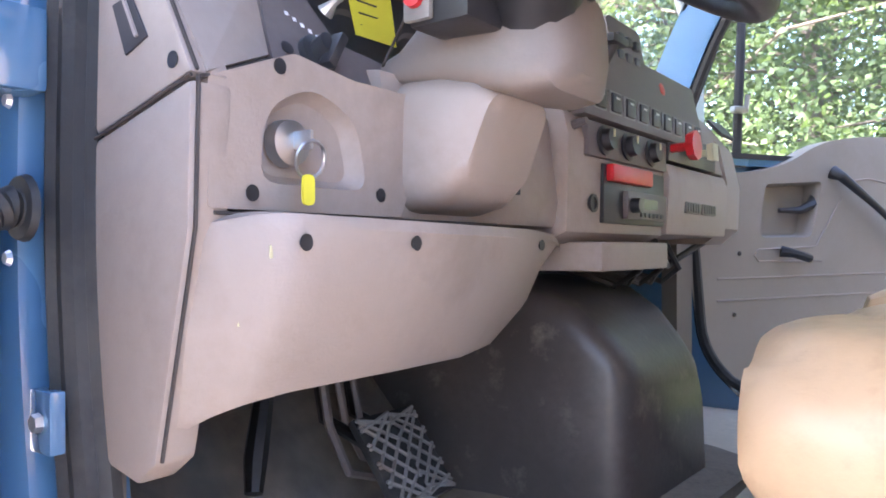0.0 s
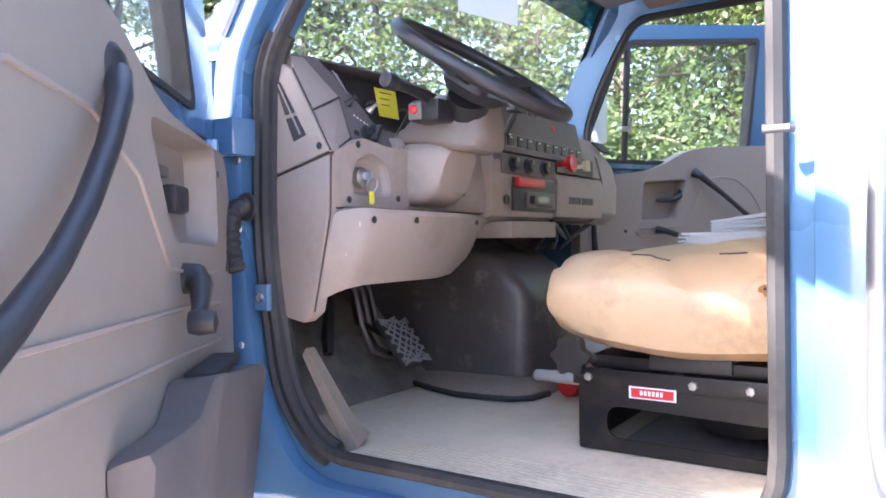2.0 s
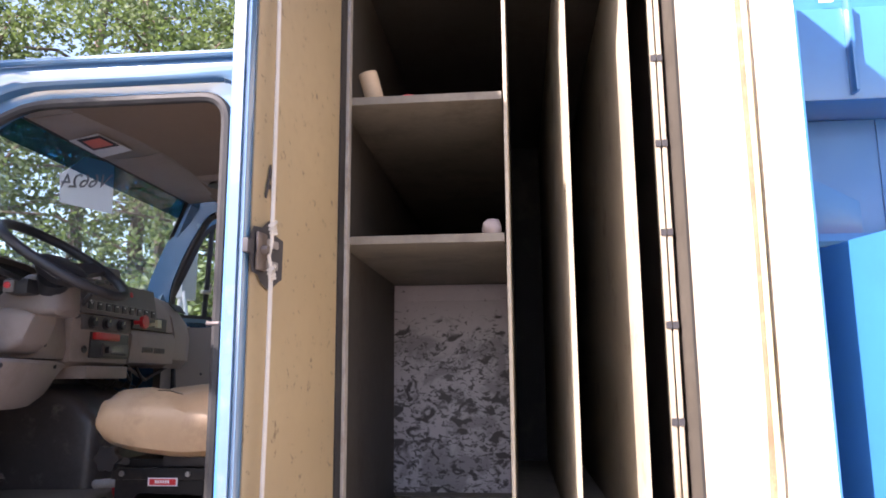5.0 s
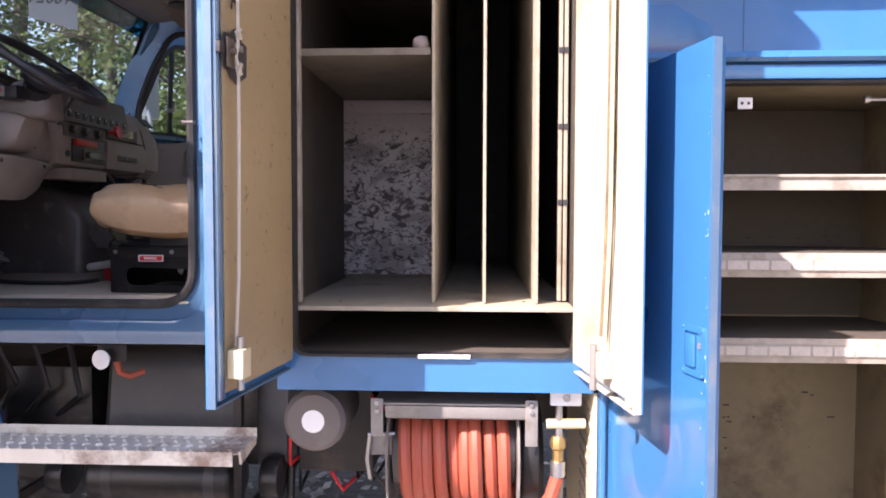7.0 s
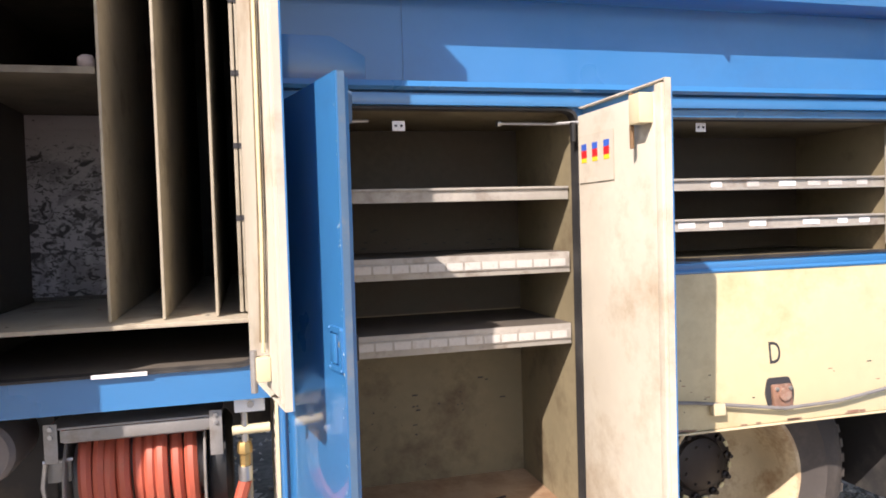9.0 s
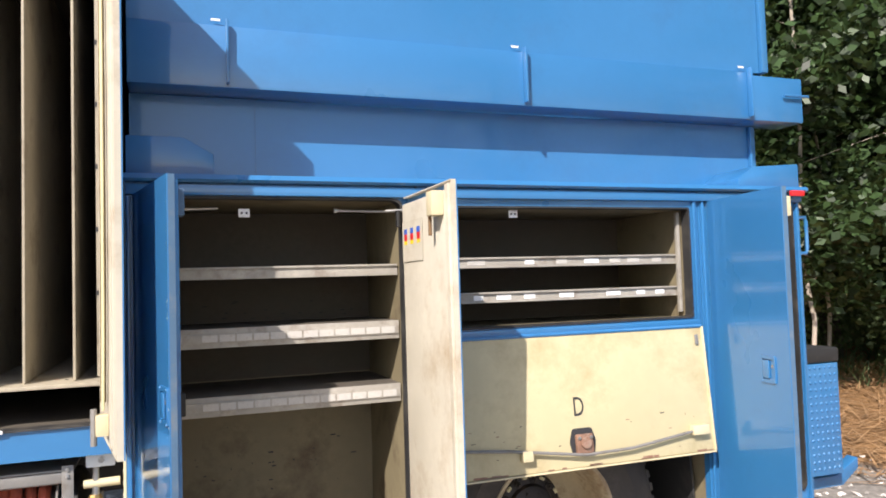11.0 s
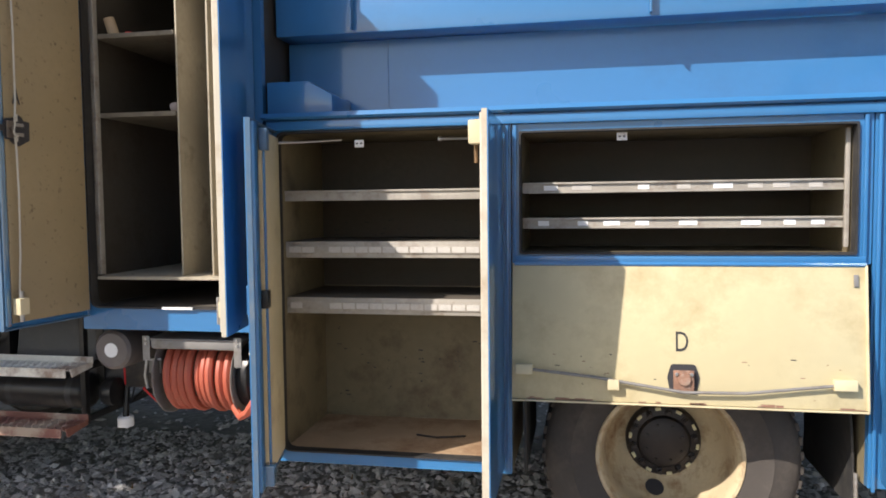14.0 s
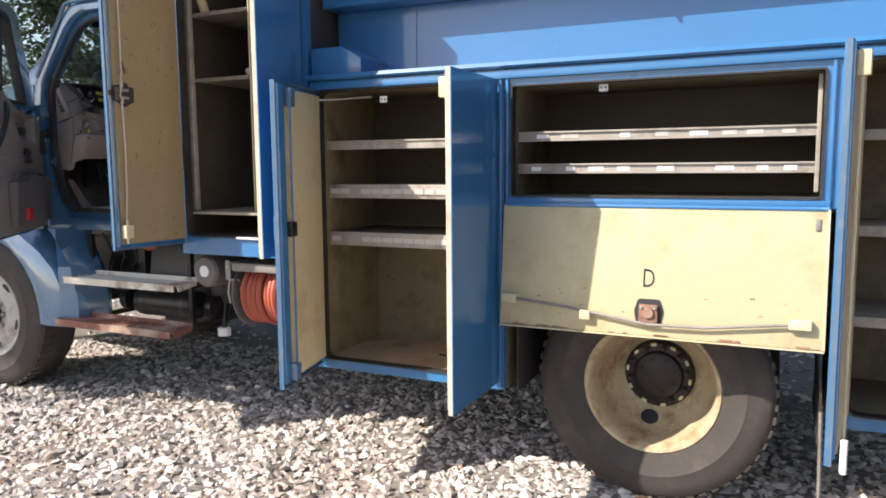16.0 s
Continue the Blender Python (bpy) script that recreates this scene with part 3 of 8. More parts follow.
part("band_bolt", tb([(4.08, 0.155, 2.19), (4.22, 0.155, 2.192)], 0.006, 6), BLUE, hopper)
part("upper_wall", bx(1.39, 3.96, 0.172, 0.330, 2.287, 3.30), BLUE, hopper)
part("rear_post", bx(3.965, 4.000, 0.155, 0.30, 2.287, 3.30, 0.006), BLUE, hopper)
for xx in (1.700, 2.800, 3.885):
    r_ = part("rib", bx(xx - 0.004, xx + 0.004, 0.130, 0.159, 2.085, 2.30, 0.002), BLUE, hopper)
    part("weld", bx(xx - 0.050, xx - 0.020, 0.1575, 0.1598, 2.298, 2.306, 0.001), WHITE, r_)
part("front_wall", bx(1.39, 1.42, 0.33, 2.0, 1.766, 3.30), BLUE, hopper)
part("rear_wall", bx(3.93, 3.96, 0.33, 2.0, 1.766, 3.30), BLUE, hopper)
part("far_wall", bx(1.39, 3.96, 2.0, 2.03, 1.0, 3.30), BLUE, hopper)
part("bed_floor", bx(1.385, 4.03, 0.60, 2.0, 1.70, 1.74), BLACKM, hopper)

# ---- cab ----
CY0, CY1 = 0.25, 2.03
cab = thing("truck_cab", "blue truck cab with open doors and tan interior trim", "truck cab", (-0.1, 1.2, 1.02))
IN = [(0.282, 1.112), (0.282, 2.205), (-0.328, 2.205), (-0.618, 1.845), (-0.632, 1.50), (-0.585, 1.22), (-0.490, 1.112)]
INR = [0.11, 0.07, 0.14, 0.06, 0.2, 0.14, 0.08]
OUT = [(0.468, 1.01), (0.468, 2.29), (-0.402, 2.29), (-0.725, 1.865), (-0.74, 1.50), (-0.72, 1.25), (-0.68, 1.01)]
OUTR = [0.02, 0.05, 0.10, 0.06, 0.1, 0.1, 0.02]
IN2 = [(0.262, 1.130), (0.262, 2.185), (-0.318, 2.185), (-0.598, 1.838), (-0.612, 1.50), (-0.565, 1.232), (-0.480, 1.130)]
STEP = [(0.315, 1.075), (0.315, 2.235), (-0.345, 2.235), (-0.645, 1.855), (-0.662, 1.50), (-0.615, 1.21), (-0.515, 1.075)]


def lerp_loop(a, b, t):
    return [(p[0] + (q[0] - p[0]) * t, p[1] + (q[1] - p[1]) * t) for p, q in zip(a, b)]


# the far opening, on a side that leans inward above the belt line
IN_F = [(0.282, 1.112), (0.282, 2.262), (-0.425, 2.262), (-0.565, 2.095), (-0.690, 1.885), (-0.640, 1.25), (-0.490, 1.112)]
INR_F = [0.11, 0.07, 0.06, 0.2, 0.1, 0.14, 0.08]
OUT_F = [(0.468, 1.01), (0.468, 2.345), (-0.475, 2.345), (-0.640, 2.150), (-0.800, 1.900), (-0.76, 1.25), (-0.68, 1.01)]


def lean(y, z):
    return y - 0.42 * max(0.0, z - 1.85)


def far_door_frame():
    """The painted ring round the far door opening, leaning inward at the top."""
    A, C = rounded(OUT_F, [0.02, 0.05, 0.06, 0.2, 0.1, 0.1, 0.02], 6), rounded(IN_F, INR_F, 6)
    B_ = lerp_loop(A, C, 0.72)
    rings = [[(x, lean(1.96, z), z) for x, z in A], [(x, lean(2.03, z), z) for x, z in A], [(x, lean(2.03, z), z) for x, z in B_], [(x, lean(2.00, z), z) for x, z in C], [(x, lean(1.96, z), z) for x, z in C]]
    part("door_frame", loft(bmesh.new(), rings + [rings[0]], cap=False), CABBLUE, cab)
    part("weather_strip", tb([(x, lean(1.975, z), z) for x, z in lerp_loop(C, A, -0.10)], 0.0135, 8, closed=True), RUBBER, cab, "black rubber weather strip")


def door_frame(ya, yb, sgn):
    """The painted ring round a door opening: outer face, stepped rebate, rubber strip."""
    A, B_, C, D = rounded(OUT, OUTR, 6), rounded(STEP, INR, 6), rounded(IN, INR, 6), rounded(IN2, INR, 6)
    y = ya
    rings = [[(x, yb, z) for x, z in A], [(x, y, z) for x, z in A], [(x, y - sgn * 0.006, z) for x, z in lerp_loop(A, B_, 0.25)], [(x, y - sgn * 0.006, z) for x, z in lerp_loop(A, B_, 0.82)],
             [(x, y + sgn * 0.002, z) for x, z in lerp_loop(A, B_, 0.97)], [(x, y + sgn * 0.028, z) for x, z in B_], [(x, y + sgn * 0.034, z) for x, z in C], [(x, yb, z) for x, z in C]]
    part("door_frame", loft(bmesh.new(), rings + [rings[0]], cap=False), CABBLUE, cab)
    part("weather_strip_lip", tb([(x, y + sgn * 0.022, z) for x, z in lerp_loop(C, D, -0.45) if x < -0.45 and z < 1.95], 0.009, 6), RUBBER, cab)
    part("weather_strip_lip", tb([(x, y + sgn * 0.042, z) for x, z in lerp_loop(C, D, 0.95) if x < -0.45 and z < 1.95], 0.010, 6), RUBBER, cab)
    part("weather_strip", tb([(x, y + sgn * 0.030, z) for x, z in lerp_loop(C, D, 0.35)], 0.0135, 8, closed=True), RUBBER, cab, "black rubber weather strip")


door_frame(CY0, CY0 + 0.07, 1)
far_door_frame()
part("roof", loft(bmesh.new(), [[(x, y, z) for x, z in ((-0.545 + e, 2.300 + r), (-0.40, 2.325 + r), (0.0, 2.335 + r), (0.468, 2.300 + r), (0.468, 2.262 + k), (-0.40, 2.262 + k), (-0.535 + e, 2.288 + r))] for y, r, k, e in ((CY0 + 0.03, -0.022, 0.0, 0.14), (0.38, 0.022, 0.04, 0.07), (0.55, 0.045, 0.075, 0.0), (1.14, 0.06, 0.09, 0.0), (1.68, 0.048, 0.08, 0.0), (1.80, 0.022, 0.055, 0.08))]), CABBLUE, cab)
part("drip_rail", tb([(-0.69, CY0 - 0.008, 1.90), (-0.41, CY0 - 0.012, 2.285), (-0.36, CY0 - 0.012, 2.296), (0.43, CY0 - 0.012, 2.292)], 0.010, 8), CABBLUE, cab)
part("headliner", loft(bmesh.new(), [[(-0.36, y, 2.226 + r), (0.0, y, 2.240 + r), (0.40, y, 2.228 + r), (0.40, y, 2.220 + r), (0.0, y, 2.230 + r), (-0.36, y, 2.216 + r)] for y, r in ((CY0 + 0.06, 0.0), (0.42, 0.050), (0.58, 0.085), (1.14, 0.10), (1.62, 0.085), (1.80, 0.055))]), HEADLINER, cab, "brown cloth headliner")
part("rear_wall", bx(0.441, 0.466, CY0 + 0.07, CY1 - 0.07, 1.02, 2.26), CABBLUE, cab)
part("rear_trim", bx(0.385, 0.408, CY0 + 0.07, CY1 - 0.07, 1.13, 2.22, 0.006), TAN, cab)
part("cab_floor", bx(-0.70, 0.41, CY0 + 0.06, CY1 - 0.06, 1.05, 1.118), FLOORM, cab, "dusty tan floor mat")
fl = bmesh.new()
prism(fl, [(-1.0, 1.42), (-0.70, 1.122), (-0.70, 1.05), (-1.0, 1.30)], "y", CY0 + 0.05, CY1 - 0.05)
part("toe_board", fl, FLANGE, cab, "dirty black rubber toe board")
part("fire_wall", bx(-1.02, -0.99, CY0 + 0.02, CY1 - 0.02, 1.0, 1.85), BLACKM, cab)
for y0, y1 in ((CY0, CY0 + 0.05), (CY1 - 0.05, CY1)):
    part("cowl_side", bx(-1.0, -0.735, y0, y1, 1.02, 1.86, 0.01), CABBLUE, cab)
part("kick_panel", bx(-0.98, -0.60, CY0 + 0.052, CY0 + 0.066, 1.12, 1.60, 0.004), FLANGE, cab)
# windshield: narrower at the top, with a tinted band under the header
WS_TOP, WS_LOW = (-0.507, 2.300), (-0.862, 1.882)


def on_shield(y, k, off=0.0):
    """A point on the windshield: k runs from its lower to its upper edge."""
    return (WS_LOW[0] + (WS_TOP[0] - WS_LOW[0]) * k + 0.762 * off, y, WS_LOW[1] + (WS_TOP[1] - WS_LOW[1]) * k - 0.648 * off)


def shield_side(k, far):
    return 2.055 - 0.337 * k if far else 0.235 + 0.300 * k


wsh = part("windshield", loft(bmesh.new(), [[on_shield(shield_side(k, f), k, o) for k, f in ((0, 0), (1, 0), (1, 1), (0, 1))] for o in (0.0, 0.004)]), DUSTY, cab, "clear windshield glass")
wsh.visible_shadow = False
SH = glass("shade_band_glass", (0.10, 0.30, 0.42))
sb = part("shade_band", loft(bmesh.new(), [[on_shield(shield_side(k, f) + (-0.012 if f else 0.012), k, o) for k, f in ((0.84, 0), (0.99, 0), (0.99, 1), (0.84, 1))] for o in (0.005, 0.007)]), SH, cab, "blue tinted shade band")
sb.visible_shadow = False
part("windshield_gasket", tb([on_shield(shield_side(k, f), k, 0.004) for k, f in ((0, 0), (1, 0), (1, 1), (0, 1))], 0.011, 6, closed=True), RUBBER, cab, "black rubber gasket")
part("windshield_pillar", loft(bmesh.new(), [[(x + dx, y + dy, z + dz) for dx, dy, dz in ((0.004, 0.004, 0.0), (0.022, 0.010, -0.018), (0.036, 0.045, -0.026), (-0.010, 0.045, 0.010))] for x, y, z in (on_shield(shield_side(k, 1), k) for k in (0.0, 0.25, 0.5, 0.75, 1.0))]), CABBLUE, cab)
def near_pillar(k):
    """A cross-section of the near windshield pillar, from the glass to the door frame."""
    x, y, z = on_shield(shield_side(k, 0), k)
    f = (z - 1.865) / 0.425
    xo, xi = -0.725 + 0.323 * f, -0.618 + 0.290 * (z - 1.845) / 0.36
    return [(x - 0.004, y + 0.006, z + 0.004), (min(xo, x + 0.10), CY0 + 0.012, z), (xi - 0.02, CY0 + 0.035, z - 0.012), (x + 0.030, y + 0.002, z - 0.026)]


part("windshield_pillar", loft(bmesh.new(), [near_pillar(k) for k in (0.0, 0.2, 0.4, 0.6, 0.8, 0.96)]), CABBLUE, cab)
part("cowl", px([(-1.03, 1.83), (-0.865, 1.882), (-0.70, 1.868), (-0.70, 1.850), (-1.03, 1.80)], "y", CY0 + 0.06, CY1 - 0.06), CABBLUE, cab)
for k, (y0, y1) in enumerate(((0.49, 0.602), (0.606, 1.052), (1.056, 1.735))):
    part("header_trim", px([(-0.505, 2.294), (-0.490, 2.288), (-0.350, 2.300), (-0.300, 2.312), (-0.285, 2.330), (-0.500, 2.316)], "y", y0, y1, bevel=0.004), TAN, cab)
lab = part("warning_label", loft(bmesh.new(), [[(-0.488, 0.805, z), (-0.362, 0.765, z + 0.006), (-0.345, 0.945, z + 0.006), (-0.486, 0.995, z)] for z in (2.2835, 2.2855)]), WHITE, cab, "white label with red field")
part("label_frame", loft(bmesh.new(), [[(-0.455, 0.795, z), (-0.364, 0.775, z + 0.005), (-0.355, 0.880, z + 0.005), (-0.462, 0.905, z)] for z in (2.2815, 2.2830)]), INK, lab)
part("label_field", loft(bmesh.new(), [[(-0.440, 0.808, z), (-0.372, 0.790, z + 0.004), (-0.366, 0.862, z + 0.004), (-0.446, 0.882, z)] for z in (2.2800, 2.2810)]), mat("faded_red_print", (0.70, 0.16, 0.12), 0.6), lab)
for yy in (0.455, 1.44):
    part("speaker_grille", lt([(0.0, 0.0), (0.050, 0.0), (0.055, -0.006), (0.0, -0.007)], (-0.225, yy, 2.292), (0, 0, 1), 20), DARK, cab, "dark round speaker grille")
part("speaker_pod", loft(bmesh.new(), [[(-0.225 + a * w, 1.44 + b * w, z) for a, b in ((-1, -1), (1, -1), (1, 1), (-1, 1))] for z, w in ((2.294, 0.065), (2.325, 0.085))]), TAN, cab)
part("speaker_pod", loft(bmesh.new(), [[(-0.225 + a * w, 0.455 + b * w, z) for a, b in ((-1, -1), (1, -1), (1, 1), (-1, 1))] for z, w in ((2.294, 0.065), (2.310, 0.080))]), TAN, cab)
# sill plate with ribs
sill = part("sill_plate", bx(-0.44, 0.26, 0.275, 0.42, 1.119, 1.126, 0.002), FLOORM, cab, "worn ribbed sill plate")
for i in range(9):
    part("rib", bx(-0.43 + 0.012 * i, 0.25 - 0.004 * i, 0.292 + i * 0.0135, 0.297 + i * 0.0135, 1.1262, 1.1292, 0.0008), FLOORM, sill)
ecs = [(-0.99, 0.93, 1.50, 1.58), (-0.80, 0.94, 1.50, 1.55), (-0.60, 0.955, 1.482, 1.46), (-0.52, 0.965, 1.448, 1.40), (-0.465, 0.972, 1.402, 1.36), (-0.440, 0.982, 1.372, 1.345), (-0.427, 0.998, 1.335, 1.328)]
part("engine_cover", loft(bmesh.new(), [[(x, y, z) for y, z in rounded([(y0 - 0.004, 1.119), (y1 + 0.012, 1.119), (y1 - 0.012, zt - 0.02), (y0 + 0.022, zt)], [0.01, 0.01, 0.07, 0.05], 6)] for x, y0, zt, y1 in ecs]), COVER, cab, "dark worn rubber engine cover")
part("cover_flange", loft(bmesh.new(), [[(x, y, z) for y, z in ((y0, 1.119), (y1 + 0.08, 1.119), (y1 + 0.07, 1.133), (y0 + 0.10, 1.150), (y0 + 0.02, 1.140), (y0, 1.132))] for x, y0, y1 in ((-0.90, 0.90, 1.50), (-0.74, 0.885, 1.49), (-0.62, 0.835, 1.48), (-0.54, 0.810, 1.47), (-0.46, 0.812, 1.44), (-0.39, 0.826, 1.40), (-0.362, 0.86, 1.38), (-0.352, 0.92, 1.36))]), DUSTB, cab, "dusty rubber flange of the engine cover")
part("flange_edge", tb([(x, y - 0.004, 1.126) for x, y in ((-0.74, 0.885), (-0.62, 0.835), (-0.54, 0.810), (-0.46, 0.812), (-0.39, 0.826), (-0.357, 0.86), (-0.346, 0.93))], 0.008, 6), RUBBER, cab)
for k in range(3):
    part("cable", tb([(-0.86, 0.70 + 0.03 * k, 1.50), (-0.74, 0.675 + 0.028 * k, 1.38), (-0.72, 0.672 + 0.030 * k, 1.30), (-0.71, 0.70 + 0.026 * k, 1.232 + 0.016 * k), (-0.715, 0.775 + 0.012 * k, 1.205 + 0.018 * k), (-0.76, 0.86, 1.24 + 0.02 * k)], 0.0065 - 0.0008 * k, 6), GREYPL, cab)
part("clutch_arm", tb([(-0.80, 0.60, 1.48), (-0.735, 0.575, 1.36), (-0.715, 0.545, 1.285), (-0.70, 0.53, 1.25)], [0.012, 0.013, 0.015, 0.011], 8), BLACKM, cab)
part("kick_flange", loft(bmesh.new(), [[(-0.575, 0.322, 1.285), (-0.575, 0.345, 1.285), (-0.565, 0.345, 1.30), (-0.565, 0.322, 1.30)], [(-0.50, 0.322, 1.165), (-0.52, 0.372, 1.165), (-0.50, 0.372, 1.18), (-0.475, 0.322, 1.18)], [(-0.455, 0.310, 1.121), (-0.485, 0.385, 1.121), (-0.465, 0.390, 1.134), (-0.43, 0.312, 1.132)]]), DUSTB, cab, "dusty ribbed kick strip")
# jamb fittings on the hinge side
for zz in (1.70, 1.20):
    part("door_hinge", bx(-0.70, -0.625, 0.205, 0.262, zz - 0.035, zz + 0.035, 0.006), CABBLUE, cab)
BEL = [Vector(q) for q in ((-0.640, 0.252, 1.571), (-0.639, 0.232, 1.571), (-0.634, 0.212, 1.562), (-0.629, 0.201, 1.540), (-0.626, 0.198, 1.510), (-0.621, 0.198, 1.480), (-0.613, 0.200, 1.452))]
bel = [BEL[k].lerp(BEL[k + 1], f) for k in range(6) for f in (0.0, 0.25, 0.5, 0.75)] + [BEL[-1]]
part("wire_bellows", tb(bel, [0.0185 if i % 2 else 0.0145 for i in range(len(bel))], 12), RUBBER, cab, "black corrugated wire boot")
part("boot_flange", lt([(0.0, 0.0), (0.028, 0.0), (0.026, 0.006), (0.0, 0.006)], (-0.640, 0.250, 1.571), (0, -1, 0), 18), RUBBER, cab)
br = part("jamb_bracket", bx(-0.618, -0.584, 0.243, 0.256, 1.377, 1.427, 0.003), CABBLUE, cab)
part("bolt", lt([(0.0, 0.0), (0.008, 0.0), (0.007, 0.006), (0.0, 0.006)], (-0.600, 0.243, 1.402), (0, -1, 0), 6), STEEL, br)
for zz in (1.66, 1.53, 1.31):
    part("jamb_screw", lt([(0.0, 0.0), (0.007, 0.0), (0.005, 0.004), (0.0, 0.004)], (-0.655, 0.244, zz), (0, -1, 0), 8), STEEL, cab)
part("striker", tb([(0.266, 0.240, 1.628), (0.270, 0.240, 1.628), (0.294, 0.240, 1.628), (0.296, 0.250, 1.628)], [0.0065, 0.005, 0.005, 0.005], 12), GREYPL, cab, "steel door striker pin")
grab = part("grab_handle", tb([(0.394, 0.245, 1.212), (0.393, 0.210, 1.226), (0.390, 0.198, 1.252), (0.384, 0.196, 1.30), (0.388, 0.196, 1.60), (0.396, 0.196, 2.05), (0.396, 0.24, 2.10)], 0.012, 12), STEEL, cab, "polished steel grab handle")
part("mount_pad", lt([(0.0, 0.0), (0.024, 0.0), (0.02, 0.008), (0.0, 0.008)], (0.395, 0.245, 1.208), (0, -1, 0), 14), STEPM, grab)
part("rocker_panel", bx(-0.66, 0.462, 0.252, 0.30, 1.005, 1.06, 0.010), CABBLUE, cab)

# ---- dashboard ----
dash = thing("dashboard", "tan plastic truck dashboard with gauges, switches and radio", "dashboard", (-0.6, 1.0, 1.5))
S_UP = [(-0.655, 1.617), (-0.468, 1.666), (-0.510, 1.743), (-0.558, 1.826), (-0.585, 1.842), (-0.625, 1.842), (-0.655, 1.80)]
S_LO = [(-0.66, 1.612), (-0.468, 1.661), (-0.472, 1.553), (-0.482, 1.510), (-0.515, 1.372), (-0.540, 1.353), (-0.60, 1.365), (-0.66, 1.42)]
sv = part("vent_panel", px(S_UP, "y", 0.288, 0.325, bevel=0.005), TAN, dash)
part("side_panel", px(S_LO, "y", 0.288, 0.325, bevel=0.005), TAN, dash)


def slanted(y, z, off=0.0):
    """A point on the slanted face of the instrument binnacle."""
    return (-0.49 - (z - 1.68) * 0.467 + off, y, z)


def sheet3(pts, d=(-0.025, 0.0, -0.012)):
    """A thick panel over a loop of points."""
    return loft(bmesh.new(), [pts, [(x + d[0], y + d[1], z + d[2]) for x, y, z in pts]])


part("side_trim", sheet3([(-0.510, 0.296, 1.748), (-0.5415, 0.400, 1.790), (-0.575, 0.338, 1.860), (-0.575, 0.306, 1.856), (-0.556, 0.294, 1.829)]), TAN, dash)
part("side_trim", sheet3([(-0.467, 0.302, 1.669), (-0.508, 0.296, 1.743), (-0.5405, 0.400, 1.785), (-0.501, 0.387, 1.704)]), TAN, dash)
SEAM = mat("dark_panel_gap", (0.045, 0.036, 0.032), 0.8)
for pts in ([(-0.655, 0.2875, 1.6145), (-0.468, 0.2885, 1.6635)], [(-0.468, 0.297, 1.6635), (-0.500, 0.388, 1.700)], [(-0.466, 0.2935, 1.664), (-0.470, 0.2935, 1.553), (-0.480, 0.2935, 1.510), (-0.513, 0.2935, 1.374)], [(-0.509, 0.2945, 1.7455), (-0.540, 0.401, 1.7875)], [(-0.467, 0.293, 1.668), (-0.509, 0.292, 1.744), (-0.557, 0.292, 1.828)], [(-0.471, 0.310, 1.5645), (-0.4705, 0.53, 1.5655), (-0.4705, 0.70, 1.5655)]):
    part("panel_gap", tb(pts, 0.0017, 5), SEAM, dash)
part("vent_slot", px([(-0.598, 1.805), (-0.586, 1.804), (-0.549, 1.744), (-0.573, 1.741)], "y", 0.2862, 0.292), INK, sv, "black vent slot")
part("vent_slot", px([(-0.571, 1.733), (-0.545, 1.737), (-0.522, 1.700), (-0.552, 1.690)], "y", 0.2862, 0.292), INK, sv, "black vent slot")
part("vent_bar", px([(-0.5895, 1.800), (-0.5875, 1.800), (-0.5325, 1.702), (-0.5350, 1.701)], "y", 0.2835, 0.2860), TAN, sv)


def screw(x, y, z, n, parent):
    w = part("screw_well", lt([(0.0068, 0.0006), (0.0052, -0.002), (0.0, -0.002)], (x, y, z), n, 12), DARK, parent)
    return w


for x, z in ((-0.613, 1.811), (-0.605, 1.642), (-0.489, 1.677)):
    screw(x, 0.2875, z, (0, -1, 0), dash)
# knee panel: a bowed face with its corner turned to the side
kn = []
for y, xt, xb, zt, zb, zf in ((0.300, -0.478, -0.512, 1.554, 1.390, 1.384), (0.312, -0.462, -0.500, 1.558, 1.402, 1.396), (0.325, -0.445, -0.484, 1.562, 1.412, 1.406), (0.338, -0.428, -0.470, 1.564, 1.420, 1.413), (0.352, -0.418, -0.461, 1.564, 1.424, 1.417), (0.38, -0.413, -0.456, 1.563, 1.427, 1.420), (0.50, -0.405, -0.450, 1.561, 1.428, 1.421), (0.62, -0.412, -0.456, 1.560, 1.427, 1.420), (0.70, -0.428, -0.470, 1.560, 1.432, 1.425), (0.75, -0.446, -0.482, 1.560, 1.446, 1.439), (0.80, -0.460, -0.488, 1.559, 1.466, 1.459), (0.845, -0.470, -0.494, 1.556, 1.505, 1.500), (0.872, -0.478, -0.500, 1.550, 1.530, 1.525), (0.888, -0.486, -0.506, 1.545, 1.538, 1.533)):
    kn.append([(xt - 0.03, y, zt + 0.002), (xt - 0.004, y, zt), (xt, y, zt - 0.010), ((xt + xb) / 2 + 0.004, y, (zt + zb) / 2), (xb, y, zb + 0.006), (xb - 0.010, y, zf), (xb - 0.05, y, zf + 0.01)])
kp = part("knee_panel", loft(bmesh.new(), kn), TAN, dash, "scuffed tan knee panel")
for y, x in ((0.352, -0.4165), (0.470, -0.4055), (0.775, -0.452)):
    screw(x, y, 1.542, (1, 0, 0), dash)
part("paint_scuff", bx(-0.4375, -0.4355, 0.3340, 0.3365, 1.530, 1.540, 0.0008), BEIGE, kp)
part("paint_scuff", bx(-0.4645, -0.4620, 0.3250, 0.3265, 1.478, 1.484, 0.0006), BEIGE, kp)
